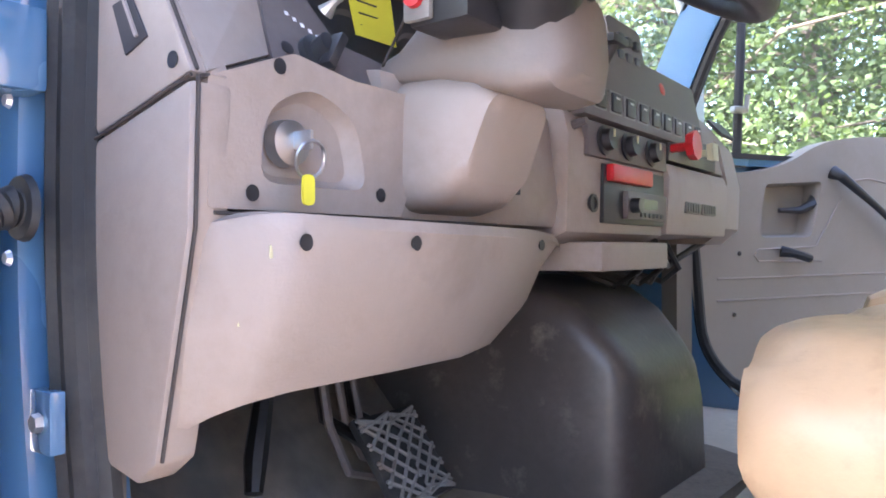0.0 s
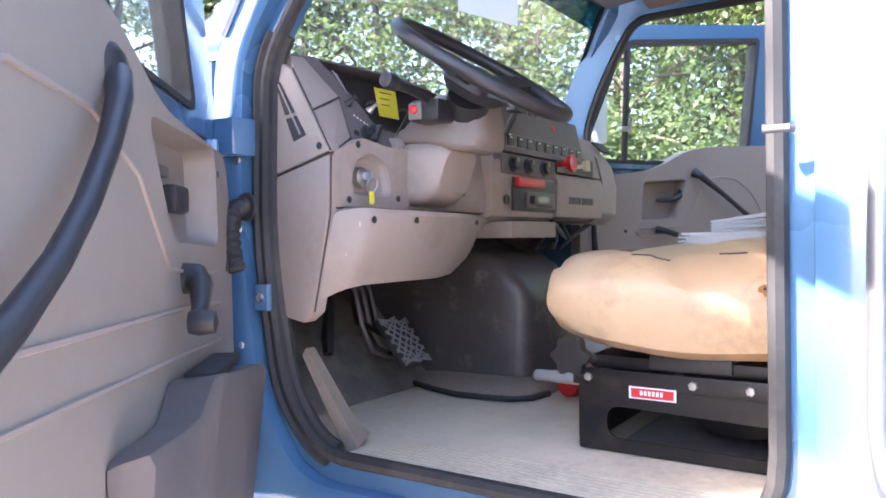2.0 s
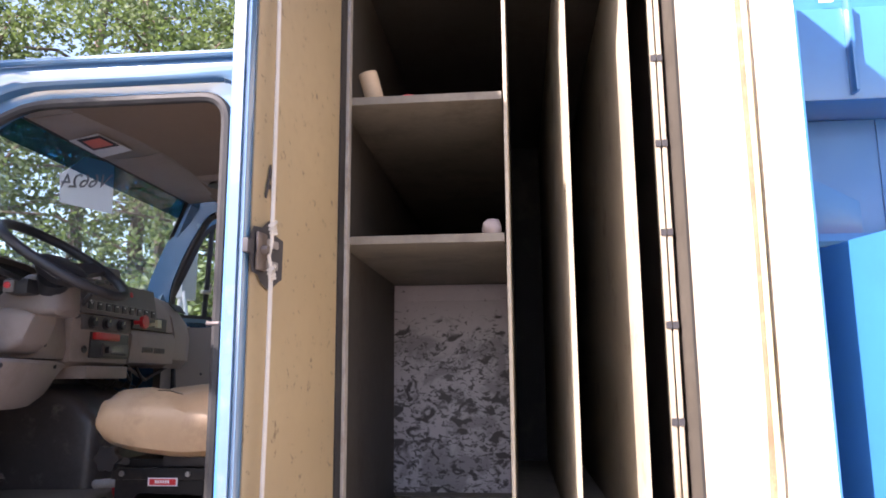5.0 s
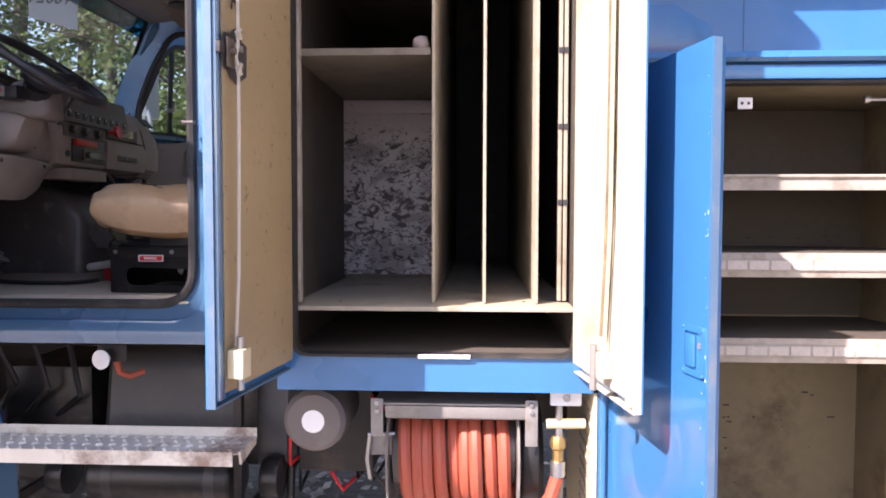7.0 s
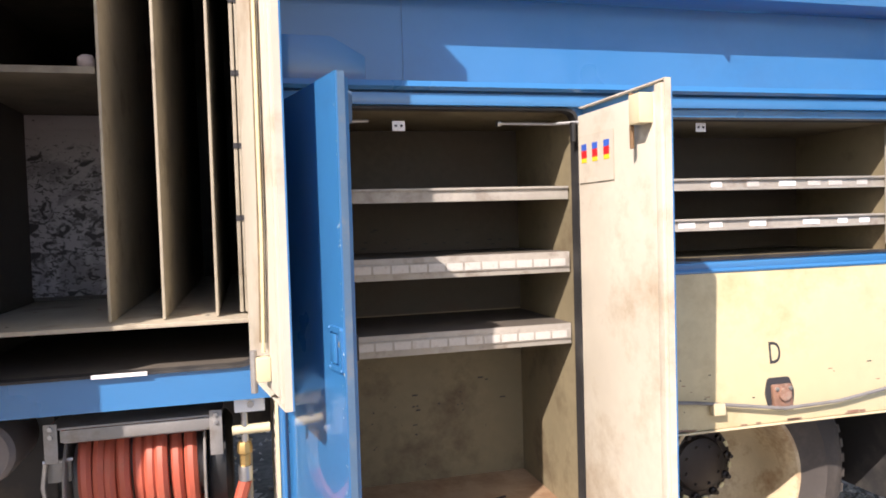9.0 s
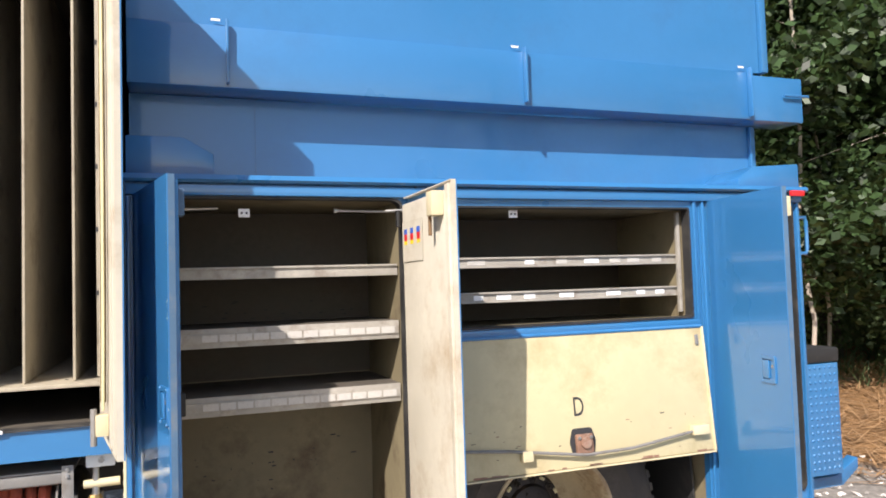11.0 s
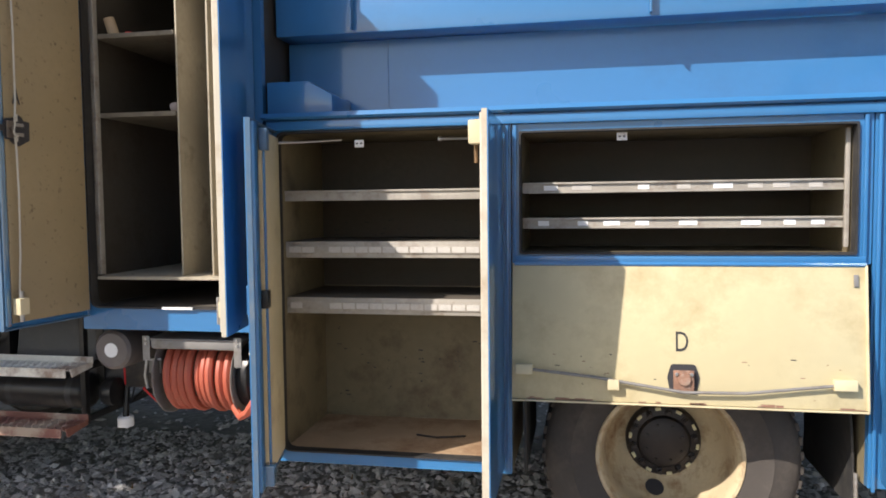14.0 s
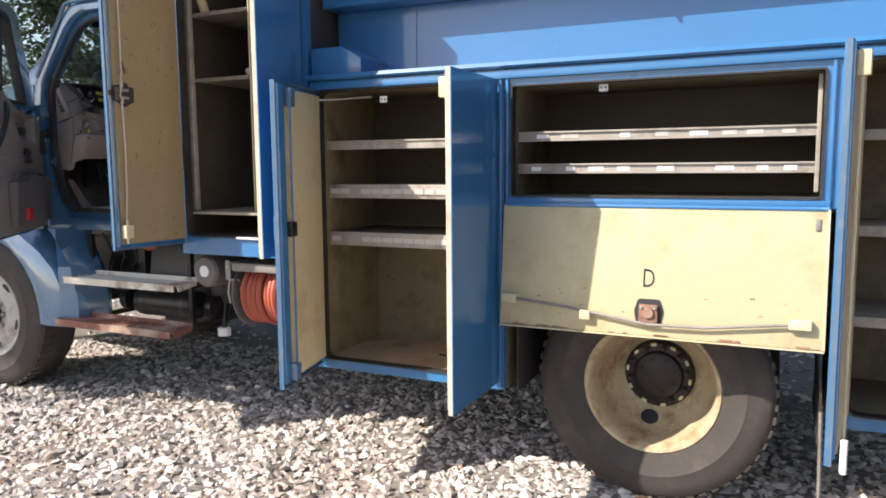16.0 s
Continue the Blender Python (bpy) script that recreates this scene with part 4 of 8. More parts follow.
# ignition panel with a hollow
ig_o = rounded([(0.304, 1.568), (0.526, 1.568), (0.540, 1.60), (0.546, 1.690), (0.46, 1.690), (0.390, 1.700), (0.378, 1.696), (0.304, 1.666)], 0.004)
ig_i = rounded([(0.350, 1.590), (0.478, 1.590), (0.462, 1.654), (0.408, 1.676), (0.360, 1.652)], 0.022)
ig = part("ignition_panel", holed(bmesh.new(), ig_o, ig_i, "x", -0.52, -0.470), TAN, dash)
hb_ = bmesh.new()
hr_ = [[(x, 0.41 + (y - 0.41) * s, 1.628 + (z - 1.628) * s) for y, z in ig_i] for x, s in ((-0.470, 1.0), (-0.4735, 0.97), (-0.480, 0.91), (-0.484, 0.80))]
loft(hb_, hr_, cap=False)
hb_.faces.new([hb_.verts.new(q) for q in hr_[-1]])
part("hollow", hb_, TAN, ig)
lk = part("ignition_lock", lt([(0.0, 0.0), (0.020, 0.0), (0.019, 0.012), (0.011, 0.015), (0.0, 0.015)], (-0.4805, 0.385, 1.625), (1, 0, 0), 20), STEEL, dash, "worn steel ignition lock")
part("key", bx(-0.467, -0.445, 0.383, 0.387, 1.618, 1.634, 0.002), STEEL, lk)
part("key_ring", tb([(-0.446 + 0.004 * math.sin(a), 0.384 + 0.015 * math.cos(a), 1.609 + 0.015 * math.sin(a)) for a in [2 * math.pi * i / 20 for i in range(20)]], 0.0016, 6, closed=True), STEEL, lk)
part("key_tag", px(rounded([(0.374, 1.572), (0.387, 1.572), (0.387, 1.597), (0.374, 1.597)], 0.006), "x", -0.446, -0.444), YELLOW, lk, "yellow key tag")
for y, z in ((0.344, 1.581), (0.495, 1.588), (0.372, 1.686)):
    screw(-0.4692, y, z, (1, 0, 0), dash)
# instrument cluster
part("cluster_face", px([(-0.70, 1.69), (-0.560, 1.690), (-0.635, 1.866), (-0.70, 1.866)], "y", 0.36, 0.875), DARK, dash, "dark instrument cluster")
part("cluster_side", sheet3([slanted(0.345, 1.864, -0.002), slanted(0.404, 1.788, -0.002), slanted(0.404, 1.70, -0.002), (-0.60, 0.41, 1.70), (-0.63, 0.41, 1.80), (-0.64, 0.37, 1.866)], (0.0, -0.010, 0.0)), GREYPL, dash)
cs = part("switch_panel", sheet3([slanted(y, z) for y, z in ((0.340, 1.862), (0.403, 1.787), (0.391, 1.703), (0.400, 1.693), (0.49, 1.691), (0.566, 1.685), (0.574, 1.726), (0.492, 1.737), (0.479, 1.748), (0.463, 1.778), (0.412, 1.834), (0.375, 1.868))]), GREYPL, dash, "grey switch panel")
part("cluster_sill", sheet3([slanted(y, z, -0.004) for y, z in ((0.570, 1.685), (0.86, 1.690), (0.86, 1.712), (0.574, 1.724))]), GREYPL, dash)
hk = part("headlight_knob", lt([(0.021, 0.0), (0.020, 0.006), (0.013, 0.008), (0.012, 0.022), (0.0, 0.024)], slanted(0.447, 1.715), (0.9, 0.0, 0.43), 18), DARK, dash, "black headlight knob")
part("knob_grip", box(bmesh.new(), -0.004, 0.012, -0.005, 0.005, -0.018, 0.018, 0.003, m=Matrix.Translation(slanted(0.447, 1.717, 0.020)) @ Matrix.Rotation(radians(-30), 4, "X")), DARK, hk)
for y, z in ((0.420, 1.776), (0.484, 1.771)):
    part("toggle", tb([slanted(y, z), slanted(y + 0.002, z + 0.008, 0.014), slanted(y + 0.004, z + 0.014, 0.026)], [0.009, 0.004, 0.005], 8), STEEL if y > 0.45 else DARK, dash)
for y, z in ((0.535, 1.706), (0.412, 1.716)):
    screw(*slanted(y, z, 0.001), (0.9, 0, 0.43), dash)
for i in range(5):
    part("switch_legend", sheet3([slanted(y, z, 0.0008) for y, z in ((0.425 + 0.008 * i, 1.752 - 0.004 * i), (0.429 + 0.008 * i, 1.752 - 0.004 * i), (0.429 + 0.008 * i, 1.756 - 0.004 * i), (0.425 + 0.008 * i, 1.756 - 0.004 * i))], (-0.0006, 0, 0)), WHITE, cs)
post = part("sticky_note", sheet3([(-0.577, 0.558, 1.838), (-0.575, 0.631, 1.839), (-0.571, 0.638, 1.777), (-0.573, 0.572, 1.777)], (-0.002, 0, 0)), YELLOW, dash, "yellow sticky note with handwriting")
for i in range(4):
    z_ = 1.828 - i * 0.013
    part("ink_line", sheet3([(-0.5735, 0.570 + 0.003 * i, z_), (-0.5735, 0.614 - 0.008 * (i % 2), z_ + 0.001), (-0.5735, 0.614 - 0.008 * (i % 2), z_ + 0.0028), (-0.5735, 0.570 + 0.003 * i, z_ + 0.0018)], (-0.0006, 0, 0)), INK, post)
part("notice_label", sheet3([slanted(0.412, 1.848, 0.001), slanted(0.440, 1.845, -0.012), slanted(0.450, 1.796, -0.008), slanted(0.433, 1.800, 0.001)], (-0.002, 0, 0)), mat("pink_grey_paper", (0.52, 0.42, 0.43), 0.7), dash, "faded paper notice")
for y in (0.60, 0.72):
    part("gauge", lt([(0.0, 0.0), (0.042, 0.0), (0.046, 0.004), (0.040, 0.003), (0.0, 0.002)], (-0.602, y, 1.775), (0.94, 0, 0.33), 24), GREYPL, dash)
part("dash_hood", loft(bmesh.new(), [[(-0.845, y, z0 + 0.006), (-0.64, y, z0 + 0.004), (-0.603, y, z0), (-0.600, y, z0 - 0.005), (-0.612, y, z0 - 0.010), (-0.845, y, z0 - 0.03)] for y, z0 in ((0.288, 1.848), (0.31, 1.861), (0.345, 1.871), (0.43, 1.877), (0.55, 1.883), (0.70, 1.882), (0.80, 1.876), (0.88, 1.864))]), GREYPL, dash)
part("dash_hood", loft(bmesh.new(), [[(-0.845, y, z0), (-0.58, y, z0 + 0.004), (-0.545, y, z0 - 0.015), (-0.56, y, z0 - 0.03), (-0.845, y, z0 - 0.04)] for y, z0 in ((0.882, 1.858), (1.10, 1.868), (1.40, 1.858), (1.60, 1.848), (1.74, 1.836))]), TAN, dash)
# centre: switch field, heater knobs, radio
part("center_panel", px([(-0.66, 1.835), (-0.545, 1.845), (-0.478, 1.770), (-0.458, 1.690), (-0.462, 1.560), (-0.50, 1.545), (-0.66, 1.56)], "y", 0.86, 1.215, bevel=0.005), TAN, dash)
part("left_filler", px([(-0.60, 1.73), (-0.488, 1.715), (-0.472, 1.600), (-0.478, 1.566), (-0.60, 1.56)], "y", 0.515, 0.858, bevel=0.005), TAN, dash)
SWP = part("switch_field", px([(-0.50, 1.846), (-0.470, 1.846), (-0.452, 1.762), (-0.446, 1.722), (-0.49, 1.72)], "y", 0.885, 1.40, bevel=0.003), GREYPL, dash, "grey switch field")
for i in range(9):
    y = 0.918 + i * 0.053
    fr_ = part("switch_frame", bx(-0.4585, -0.4475, y - 0.004, y + 0.040, 1.734, 1.768, 0.002), GREYSTEEL, SWP)
    part("rocker_switch", bx(-0.4580, -0.4440, y + 0.002, y + 0.034, 1.737, 1.765, 0.003), DARK, fr_)
    part("switch_mark", bx(-0.4440, -0.4434, y + 0.012, y + 0.024, 1.756, 1.759), WHITE, fr_)
part("switch_mark", bx(-0.4440, -0.4432, 0.925, 0.935, 1.762, 1.766), WHITE, SWP)
HV = part("heater_panel", bx(-0.475, -0.452, 0.905, 1.212, 1.668, 1.718, 0.004), GREYPL, dash, "grey heater control panel")
for y in (0.955, 1.040, 1.135):
    kb = part("knob", lt([(0.022, 0.0), (0.022, 0.003), (0.0165, 0.005), (0.015, 0.016), (0.0, 0.017)], (-0.452, y, 1.693), (1, 0, 0.1), 18), DARK, HV)
    part("pointer", bx(-0.4355, -0.4335, y - 0.0015, y + 0.0015, 1.697, 1.708), BEIGE, kb)
RB = part("radio_bezel", bx(-0.475, -0.4545, 0.962, 1.205, 1.575, 1.662, 0.003), DARK, dash)
part("red_cover", bx(-0.4555, -0.4420, 0.970, 1.125, 1.636, 1.662, 0.005), RED, RB, "bright red plastic cover")
rad = part("radio", bx(-0.456, -0.446, 1.030, 1.195, 1.583, 1.626, 0.003), GREYPL, RB, "black truck radio")
part("display", bx(-0.4465, -0.4450, 1.080, 1.150, 1.600, 1.616), mat("lcd_glass", (0.12, 0.14, 0.12), 0.2), rad)
part("volume_knob", lt([(0.012, 0.0), (0.011, 0.014), (0.0, 0.015)], (-0.446, 1.048, 1.604), (1, 0, 0), 14), DARK, rad)
for i in range(6):
    part("button", bx(-0.4465, -0.4440, 1.078 + i * 0.017, 1.090 + i * 0.017, 1.587, 1.594, 0.001), DARK, rad)
KB = part("brake_knob_panel", bx(-0.475, -0.452, 1.222, 1.49, 1.690, 1.742, 0.004), DARK, dash)
part("red_knob", lt([(0.008, 0.0), (0.008, 0.030), (0.024, 0.034), (0.026, 0.048), (0.0, 0.052)], (-0.455, 1.235, 1.712), (1, 0, 0.05), 8), RED, KB, "red octagonal brake knob")
part("yellow_knob", lt([(0.008, 0.0), (0.008, 0.030), (0.020, 0.034), (0.022, 0.046), (0.0, 0.050)], (-0.455, 1.345, 1.712), (1, 0, 0.05), 4), BEIGE, KB, "ivory square brake knob")
part("lower_panel", px([(-0.66, 1.685), (-0.456, 1.686), (-0.448, 1.66), (-0.455, 1.562), (-0.66, 1.555)], "y", 1.217, 1.565, bevel=0.006), TAN, dash)
part("end_panel", loft(bmesh.new(), [[(-0.66, y, 1.838 - e * 1.2), (-0.53 - e, y, 1.832 - e * 1.2), (-0.468 - e * 1.3, y, 1.755 - e), (-0.452 - e * 1.4, y, 1.68 - e * .3), (-0.456 - e * 1.4, y, 1.58), (-0.50 - e, y, 1.548), (-0.66, y, 1.55)] for y, e in ((1.567, 0.0), (1.68, 0.004), (1.76, 0.018), (1.81, 0.040), (1.84, 0.075))]), TAN, dash)
part("upper_right", px([(-0.66, 1.83), (-0.53, 1.835), (-0.478, 1.770), (-0.458, 1.690), (-0.66, 1.69)], "y", 1.402, 1.565, bevel=0.006), TAN, dash)
part("small_vent", sheet3([(-0.505, 1.615, 1.822), (-0.478, 1.625, 1.790), (-0.472, 1.70, 1.786), (-0.498, 1.69, 1.820)], (-0.006, 0, -0.004)), DARK, dash)
for y in (1.300, 1.395):
    v_ = part("dash_vent", bx(-0.4555, -0.4480, y, y + 0.085, 1.602, 1.624, 0.003), GREYPL, dash, "grey louvred dash vent")
    for i in range(5):
        part("louvre", bx(-0.4485, -0.4465, y + 0.008 + i * 0.0145, y + 0.016 + i * 0.0145, 1.605, 1.621), DARK, v_)
for y in (0.930, 1.262):
    part("power_socket", lt([(0.013, 0.0), (0.013, 0.003), (0.009, 0.003), (0.009, -0.004), (0.0, -0.004)], (-0.457, y, 1.602), (1, 0, 0), 14), DARK, dash)
part("ash_box", bx(-0.56, -0.440, 0.925, 1.185, 1.505, 1.548, 0.006), TAN, dash, "small tan box under the dash")
for i in range(5):
    part("wire", tb([(-0.52, 1.19 + 0.05 * i, 1.55), (-0.50 - 0.02 * (i % 2), 1.21 + 0.05 * i, 1.50), (-0.56, 1.24 + 0.06 * i, 1.47), (-0.64, 1.22 + 0.05 * i, 1.50)], 0.006, 6), DARK, dash)
part("support_strut", tb([(-0.50, 1.28, 1.55), (-0.60, 1.62, 1.50), (-0.52, 1.66, 1.56)], 0.008, 6), DARK, dash)
part("transmission_box", loft(bmesh.new(), [[(-0.56, y, 1.885 - s), (-0.480, y, 1.900 - s), (-0.462, y, 1.795), (-0.56, y, 1.79)] for y, s in ((1.025, 0.006), (1.035, 0), (1.15, 0), (1.16, 0.006))]), GREYPL, dash, "grey keypad box")
for i in range(3):
    for j in range(3):
        part("keypad_key", bx(-0.4765, -0.4660, 1.045 + i * 0.034, 1.065 + i * 0.034, 1.808 + j * 0.026, 1.822 + j * 0.026, 0.002), DARK, dash)
part("red_button", lt([(0.012, 0.0), (0.011, 0.010), (0.0, 0.012)], (-0.472, 1.220, 1.812), (1, 0, 0.25), 14), RED, dash, "red push button")
lev = part("hand_valve", tb([(-0.462, 0.895, 1.738), (-0.435, 0.900, 1.775), (-0.415, 0.905, 1.815)], [0.010, 0.008, 0.009], 10), DARK, dash, "black hand control lever")
part("lever_top", bx(-0.428, -0.402, 0.880, 0.930, 1.812, 1.824, 0.004), DARK, lev)
for i, (y, z) in enumerate(((0.868, 1.728), (0.880, 1.706), (0.872, 1.752))):
    part("toggle", tb([(-0.462, y, z), (-0.440, y - 0.003, z + 0.004)], [0.007, 0.005], 8), GREYPL, dash)

# ---- steering ----
column = thing("steering_column", "tan plastic steering column with black levers", "steering column", (-0.5, 0.62, 1.55))


def shroud(rows, material, name):
    rings = []
    for x, z, w, h in rows:
        rings.append([(x + b * 0.40, 0.610 + a, z + b) for a, b in rounded([(-w, -h), (w, -h), (w * 0.92, h), (-w * 0.92, h)], min(w, h) * 0.5, 4)])
    return part(name, loft(bmesh.new(), rings), material, column)


shroud([(-0.505, 1.640, 0.086, 0.070), (-0.46, 1.640, 0.084, 0.069), (-0.42, 1.641, 0.076, 0.060), (-0.398, 1.644, 0.060, 0.042)], TAN, "lower_shroud")
swn = Vector((0.559, 0.0, 0.829)).normalized()
swc = Vector((-0.304, 0.560, 1.839))
pod = []
for x, y0, y1, z0, z1 in ((-0.53, 0.535, 0.705, 1.712, 1.726), (-0.49, 0.533, 0.705, 1.706, 1.742), (-0.445, 0.534, 0.704, 1.699, 1.786), (-0.415, 0.535, 0.703, 1.694, 1.803), (-0.36, 0.543, 0.694, 1.682, 1.800), (-0.325, 0.555, 0.684, 1.684, 1.790), (-0.310, 0.575, 0.660, 1.700, 1.775)):
    pod.append([(x, y, z) for y, z in rounded([(y0, z0), (y1, z0), (y1 - 0.012, z1), (y0 + 0.012, z1)], 0.028, 4)])
part("upper_shroud", loft(bmesh.new(), pod), SHADETAN, column, "tan tilt column shroud, coloured as if in the wheel's shade")
part("shroud_gap", tb([(-0.50, 0.5325, 1.722), (-0.455, 0.5335, 1.790)], 0.0016, 5), SEAM, column)
part("neck", tb([(-0.37, 0.60, 1.755), tuple(swc - swn * 0.055)], [0.050, 0.044], 14), DARK, column)
part("ignition_slit", bx(-0.462, -0.4585, 0.700, 0.735, 1.602, 1.618, 0.001), INK, column)
sb_ = part("switch_block", bx(-0.434, -0.366, 0.492, 0.560, 1.738, 1.782, 0.008), DARK, column, "black column switch block")
part("switch_cap", bx(-0.434, -0.403, 0.4850, 0.4930, 1.742, 1.776, 0.004), GREYSTEEL, sb_, "grey hazard switch cap")
part("red_switch", lt([(0.009, 0.0), (0.009, 0.006), (0.0, 0.008)], (-0.419, 0.4845, 1.761), (0.2, -1, 0.1), 12), RED, sb_)
st = part("signal_lever", tb([(-0.400, 0.540, 1.775), (-0.390, 0.45, 1.786), (-0.386, 0.380, 1.792)], [0.007, 0.008, 0.010], 10), DARK, column, "black signal lever")
part("lever_knob", lt([(0.0, -0.020), (0.012, -0.018), (0.017, 0.0), (0.014, 0.014), (0.0, 0.018)], (-0.386, 0.366, 1.793), (0, -1, 0.1), 14), DARK, st)
wheel = thing("steering_wheel", "black steering wheel with worn shiny rim", "steering wheel", swc)
u_ = Vector((-0.829, 0, 0.559))
v_y = Vector((0, 1, 0))
rim_pts = [swc + (u_ * math.cos(a) + v_y * math.sin(a)) * 0.186 for a in [2 * math.pi * i / 48 for i in range(48)]]
part("rim", tb(rim_pts, 0.0145, 10, closed=True), DARK, wheel, "worn black rim")
part("hub_pad", loft(bmesh.new(), [[tuple(swc + swn * s + u_ * a + v_y * b) for a, b in rounded([(-w * .8, -w), (w * .6, -w), (w * .6, w), (-w * .8, w)], w * 0.5, 4)] for s, w in ((-0.060, 0.055), (-0.040, 0.075), (-0.012, 0.072), (-0.004, 0.055))]), DARK, wheel)
for a in (90, 270, 180):
    d = u_ * math.cos(radians(a)) + v_y * math.sin(radians(a))
    e = swn.cross(d)
    sp_ = bmesh.new()
    loft(sp_, [[tuple(swc + d * r + e * (w * sx) + swn * (z + 0.009 * sz)) for sx, sz in ((-1, -1), (1, -1), (1, 1), (-1, 1))] for r, w, z in ((0.04, 0.040, -0.030), (0.11, 0.028, -0.016), (0.184, 0.022, 0.0))])
    part("spoke", sp_, DARK, wheel)

# ---- pedals ----
for x, y, z, w, nm, lbx in ((-0.625, 0.690, 1.262, 0.034, "brake_pedal", "worn brake pedal with grid tread"), (-0.665, 0.790, 1.248, 0.034, "throttle_pedal", "worn throttle pedal with grid tread")):
    pd = thing(nm, lbx, "pedal", (x, y, z))
    mp = Matrix.Translation((x, y, z)) @ Matrix.Rotation(radians(52), 4, "Y")
    pl = part("pad", box(bmesh.new(), -0.068, 0.068, -w, w, -0.006, 0.006, 0.004, m=mp), RUBBER, pd)
    for i in range(-3, 4):
        for sg in (-1, 1):
            g = bmesh.new()
            tube(g, [mp @ Vector((max(-0.064, min(0.064, i * 0.026 - sg * 0.03)), -w + 0.003, 0.008)), mp @ Vector((max(-0.064, min(0.064, i * 0.026 + sg * 0.03)), w - 0.003, 0.008))], 0.0028, 5)
            part("tread_bar", g, GREYSTEEL, pl)
    part("arm", tb([mp @ Vector((-0.02, 0, -0.008)), Vector((x - 0.12, y, z + 0.04)), Vector((x - 0.16, y, z + 0.22))], 0.010, 8), BLACKM, pd)

# ---- seats ----
seat = thing("driver_seat", "tan vinyl driver seat on a black steel base", "seat", (0.15, 0.8, 1.12))
cu = bmesh.new()
NX, NY = 34, 30
gx0, gx1, gy0, gy1 = -0.162, 0.385, 0.500, 1.020
grid_t, grid_b = [], []
for i in range(NX + 1):
    a, b_ = [], []
    for j in range(NY + 1):
        u, v = i / NX * 2 - 1, j / NY * 2 - 1
        ru, rv = (abs(u) ** 8), (abs(v) ** 8)
        x = (gx0 + gx1) / 2 + u * (gx1 - gx0) / 2 * (1 - 0.05 * abs(v) ** 6)
        y = (gy0 + gy1) / 2 + v * (gy1 - gy0) / 2 * (1 - 0.06 * abs(u) ** 6)
        top = 1.494 - 0.022 * ru - 0.026 * rv - 0.012 * max(0, -u) ** 2.4 - 0.040 * max(0, -v) ** 2.5 - 0.011 * max(0.0, math.sin(7.5 * u + 5 * v + 2.5 * noise.noise((x * 4, y * 4, 7)))) ** 3 + 0.010 * math.sin(u * 3 + v * 2) - 0.012 * (1 - u * u) * (1 - v * v) + 0.007 * noise.noise((x * 9, y * 9, 0)) + 0.005 * abs(noise.noise((x * 16 + y * 7, y * 5 - x * 4, 2)))
        bot = 1.298 + 0.020 * rv + 0.036 * max(0, -u) ** 2.2 + 0.008 * noise.noise((x * 6, y * 6, 3))
        a.append(cu.verts.new((x, y, top)))
        b_.append(cu.verts.new((x + 0.018 * max(0, -u) ** 6, y, bot)))
    grid_t.append(a)
    grid_b.append(b_)
for i in range(NX):
    for j in range(NY):
        cu.faces.new((grid_t[i][j], grid_t[i + 1][j], grid_t[i + 1][j + 1], grid_t[i][j + 1]))
        cu.faces.new((grid_b[i][j], grid_b[i][j + 1], grid_b[i + 1][j + 1], grid_b[i + 1][j]))


def skirt(bm, A, B_, n=5):
    """A bulging side between two rows of points."""
    c = Vector((0.125, 0.76, 1.41))
    rows = [A]
    for k in range(1, n):
        t = k / n
        rows.append([bm.verts.new(p.co.lerp(q.co, t) + ((p.co - c) * Vector((1, 1, 0))).normalized() * 0.010 * math.sin(math.pi * t)) for p, q in zip(A, B_)])
    rows.append(B_)
    return rows


edge_t = [grid_t[i][0] for i in range(NX + 1)] + [grid_t[NX][j] for j in range(1, NY + 1)] + [grid_t[i][NY] for i in range(NX - 1, -1, -1)] + [grid_t[0][j] for j in range(NY - 1, 0, -1)]
edge_b = [grid_b[i][0] for i in range(NX + 1)] + [grid_b[NX][j] for j in range(1, NY + 1)] + [grid_b[i][NY] for i in range(NX - 1, -1, -1)] + [grid_b[0][j] for j in range(NY - 1, 0, -1)]
sk = skirt(cu, edge_t, edge_b)
for A, B_ in zip(sk, sk[1:]):
    for j in range(len(A)):
        cu.faces.new((A[j], A[(j + 1) % len(A)], B_[(j + 1) % len(A)], B_[j]))
CUSH_TOP = [[v.co.copy() for v in row] for row in grid_t]
cush = part("cushion", cu, SEATM, seat, "worn tan vinyl cushion with split seam")
def on_cushion(i, j):
    """A point just over the cushion's top, by its place in the grid."""
    return CUSH_TOP[i][j] + Vector((0, 0, 0.0012))


for run in ((9, 13, 5, 6), (18, 21, 7, 6)):
    part("split_seam", tb([on_cushion(i, run[2]).lerp(on_cushion(i, run[3]), (i - run[0]) / (run[1] - run[0])) for i in range(run[0], run[1] + 1)], 0.0013, 5), INK, cush)
tear = random.Random(5)
rag_edge = [(0.228 + 0.020 * tear.uniform(0.45, 1.0) * math.cos(t), 1.420 + 0.012 * tear.uniform(0.4, 1.0) * math.sin(t)) for t in [2 * math.pi * i / 13 for i in range(13)]]
foam = part("torn_foam", px(rag_edge, "y", 0.4835, 0.4960), mat("orange_foam", (0.34, 0.15, 0.05), 0.95, 0, 0.45, 60, 0.6, 90), cush, "torn orange foam")
# flat dark patch paints the shade within the torn foam
part("tear_shadow", px([(0.228 + (x - 0.228) * 0.45, 1.423 + (z - 1.423) * 0.40) for x, z in rag_edge], "y", 0.4825, 0.4840), INK, foam, "dark patch painted as shade inside the tear")
ox = rounded([(-0.108, 1.120), (0.36, 1.120), (0.36, 1.240), (-0.108, 1.240)], 0.006)
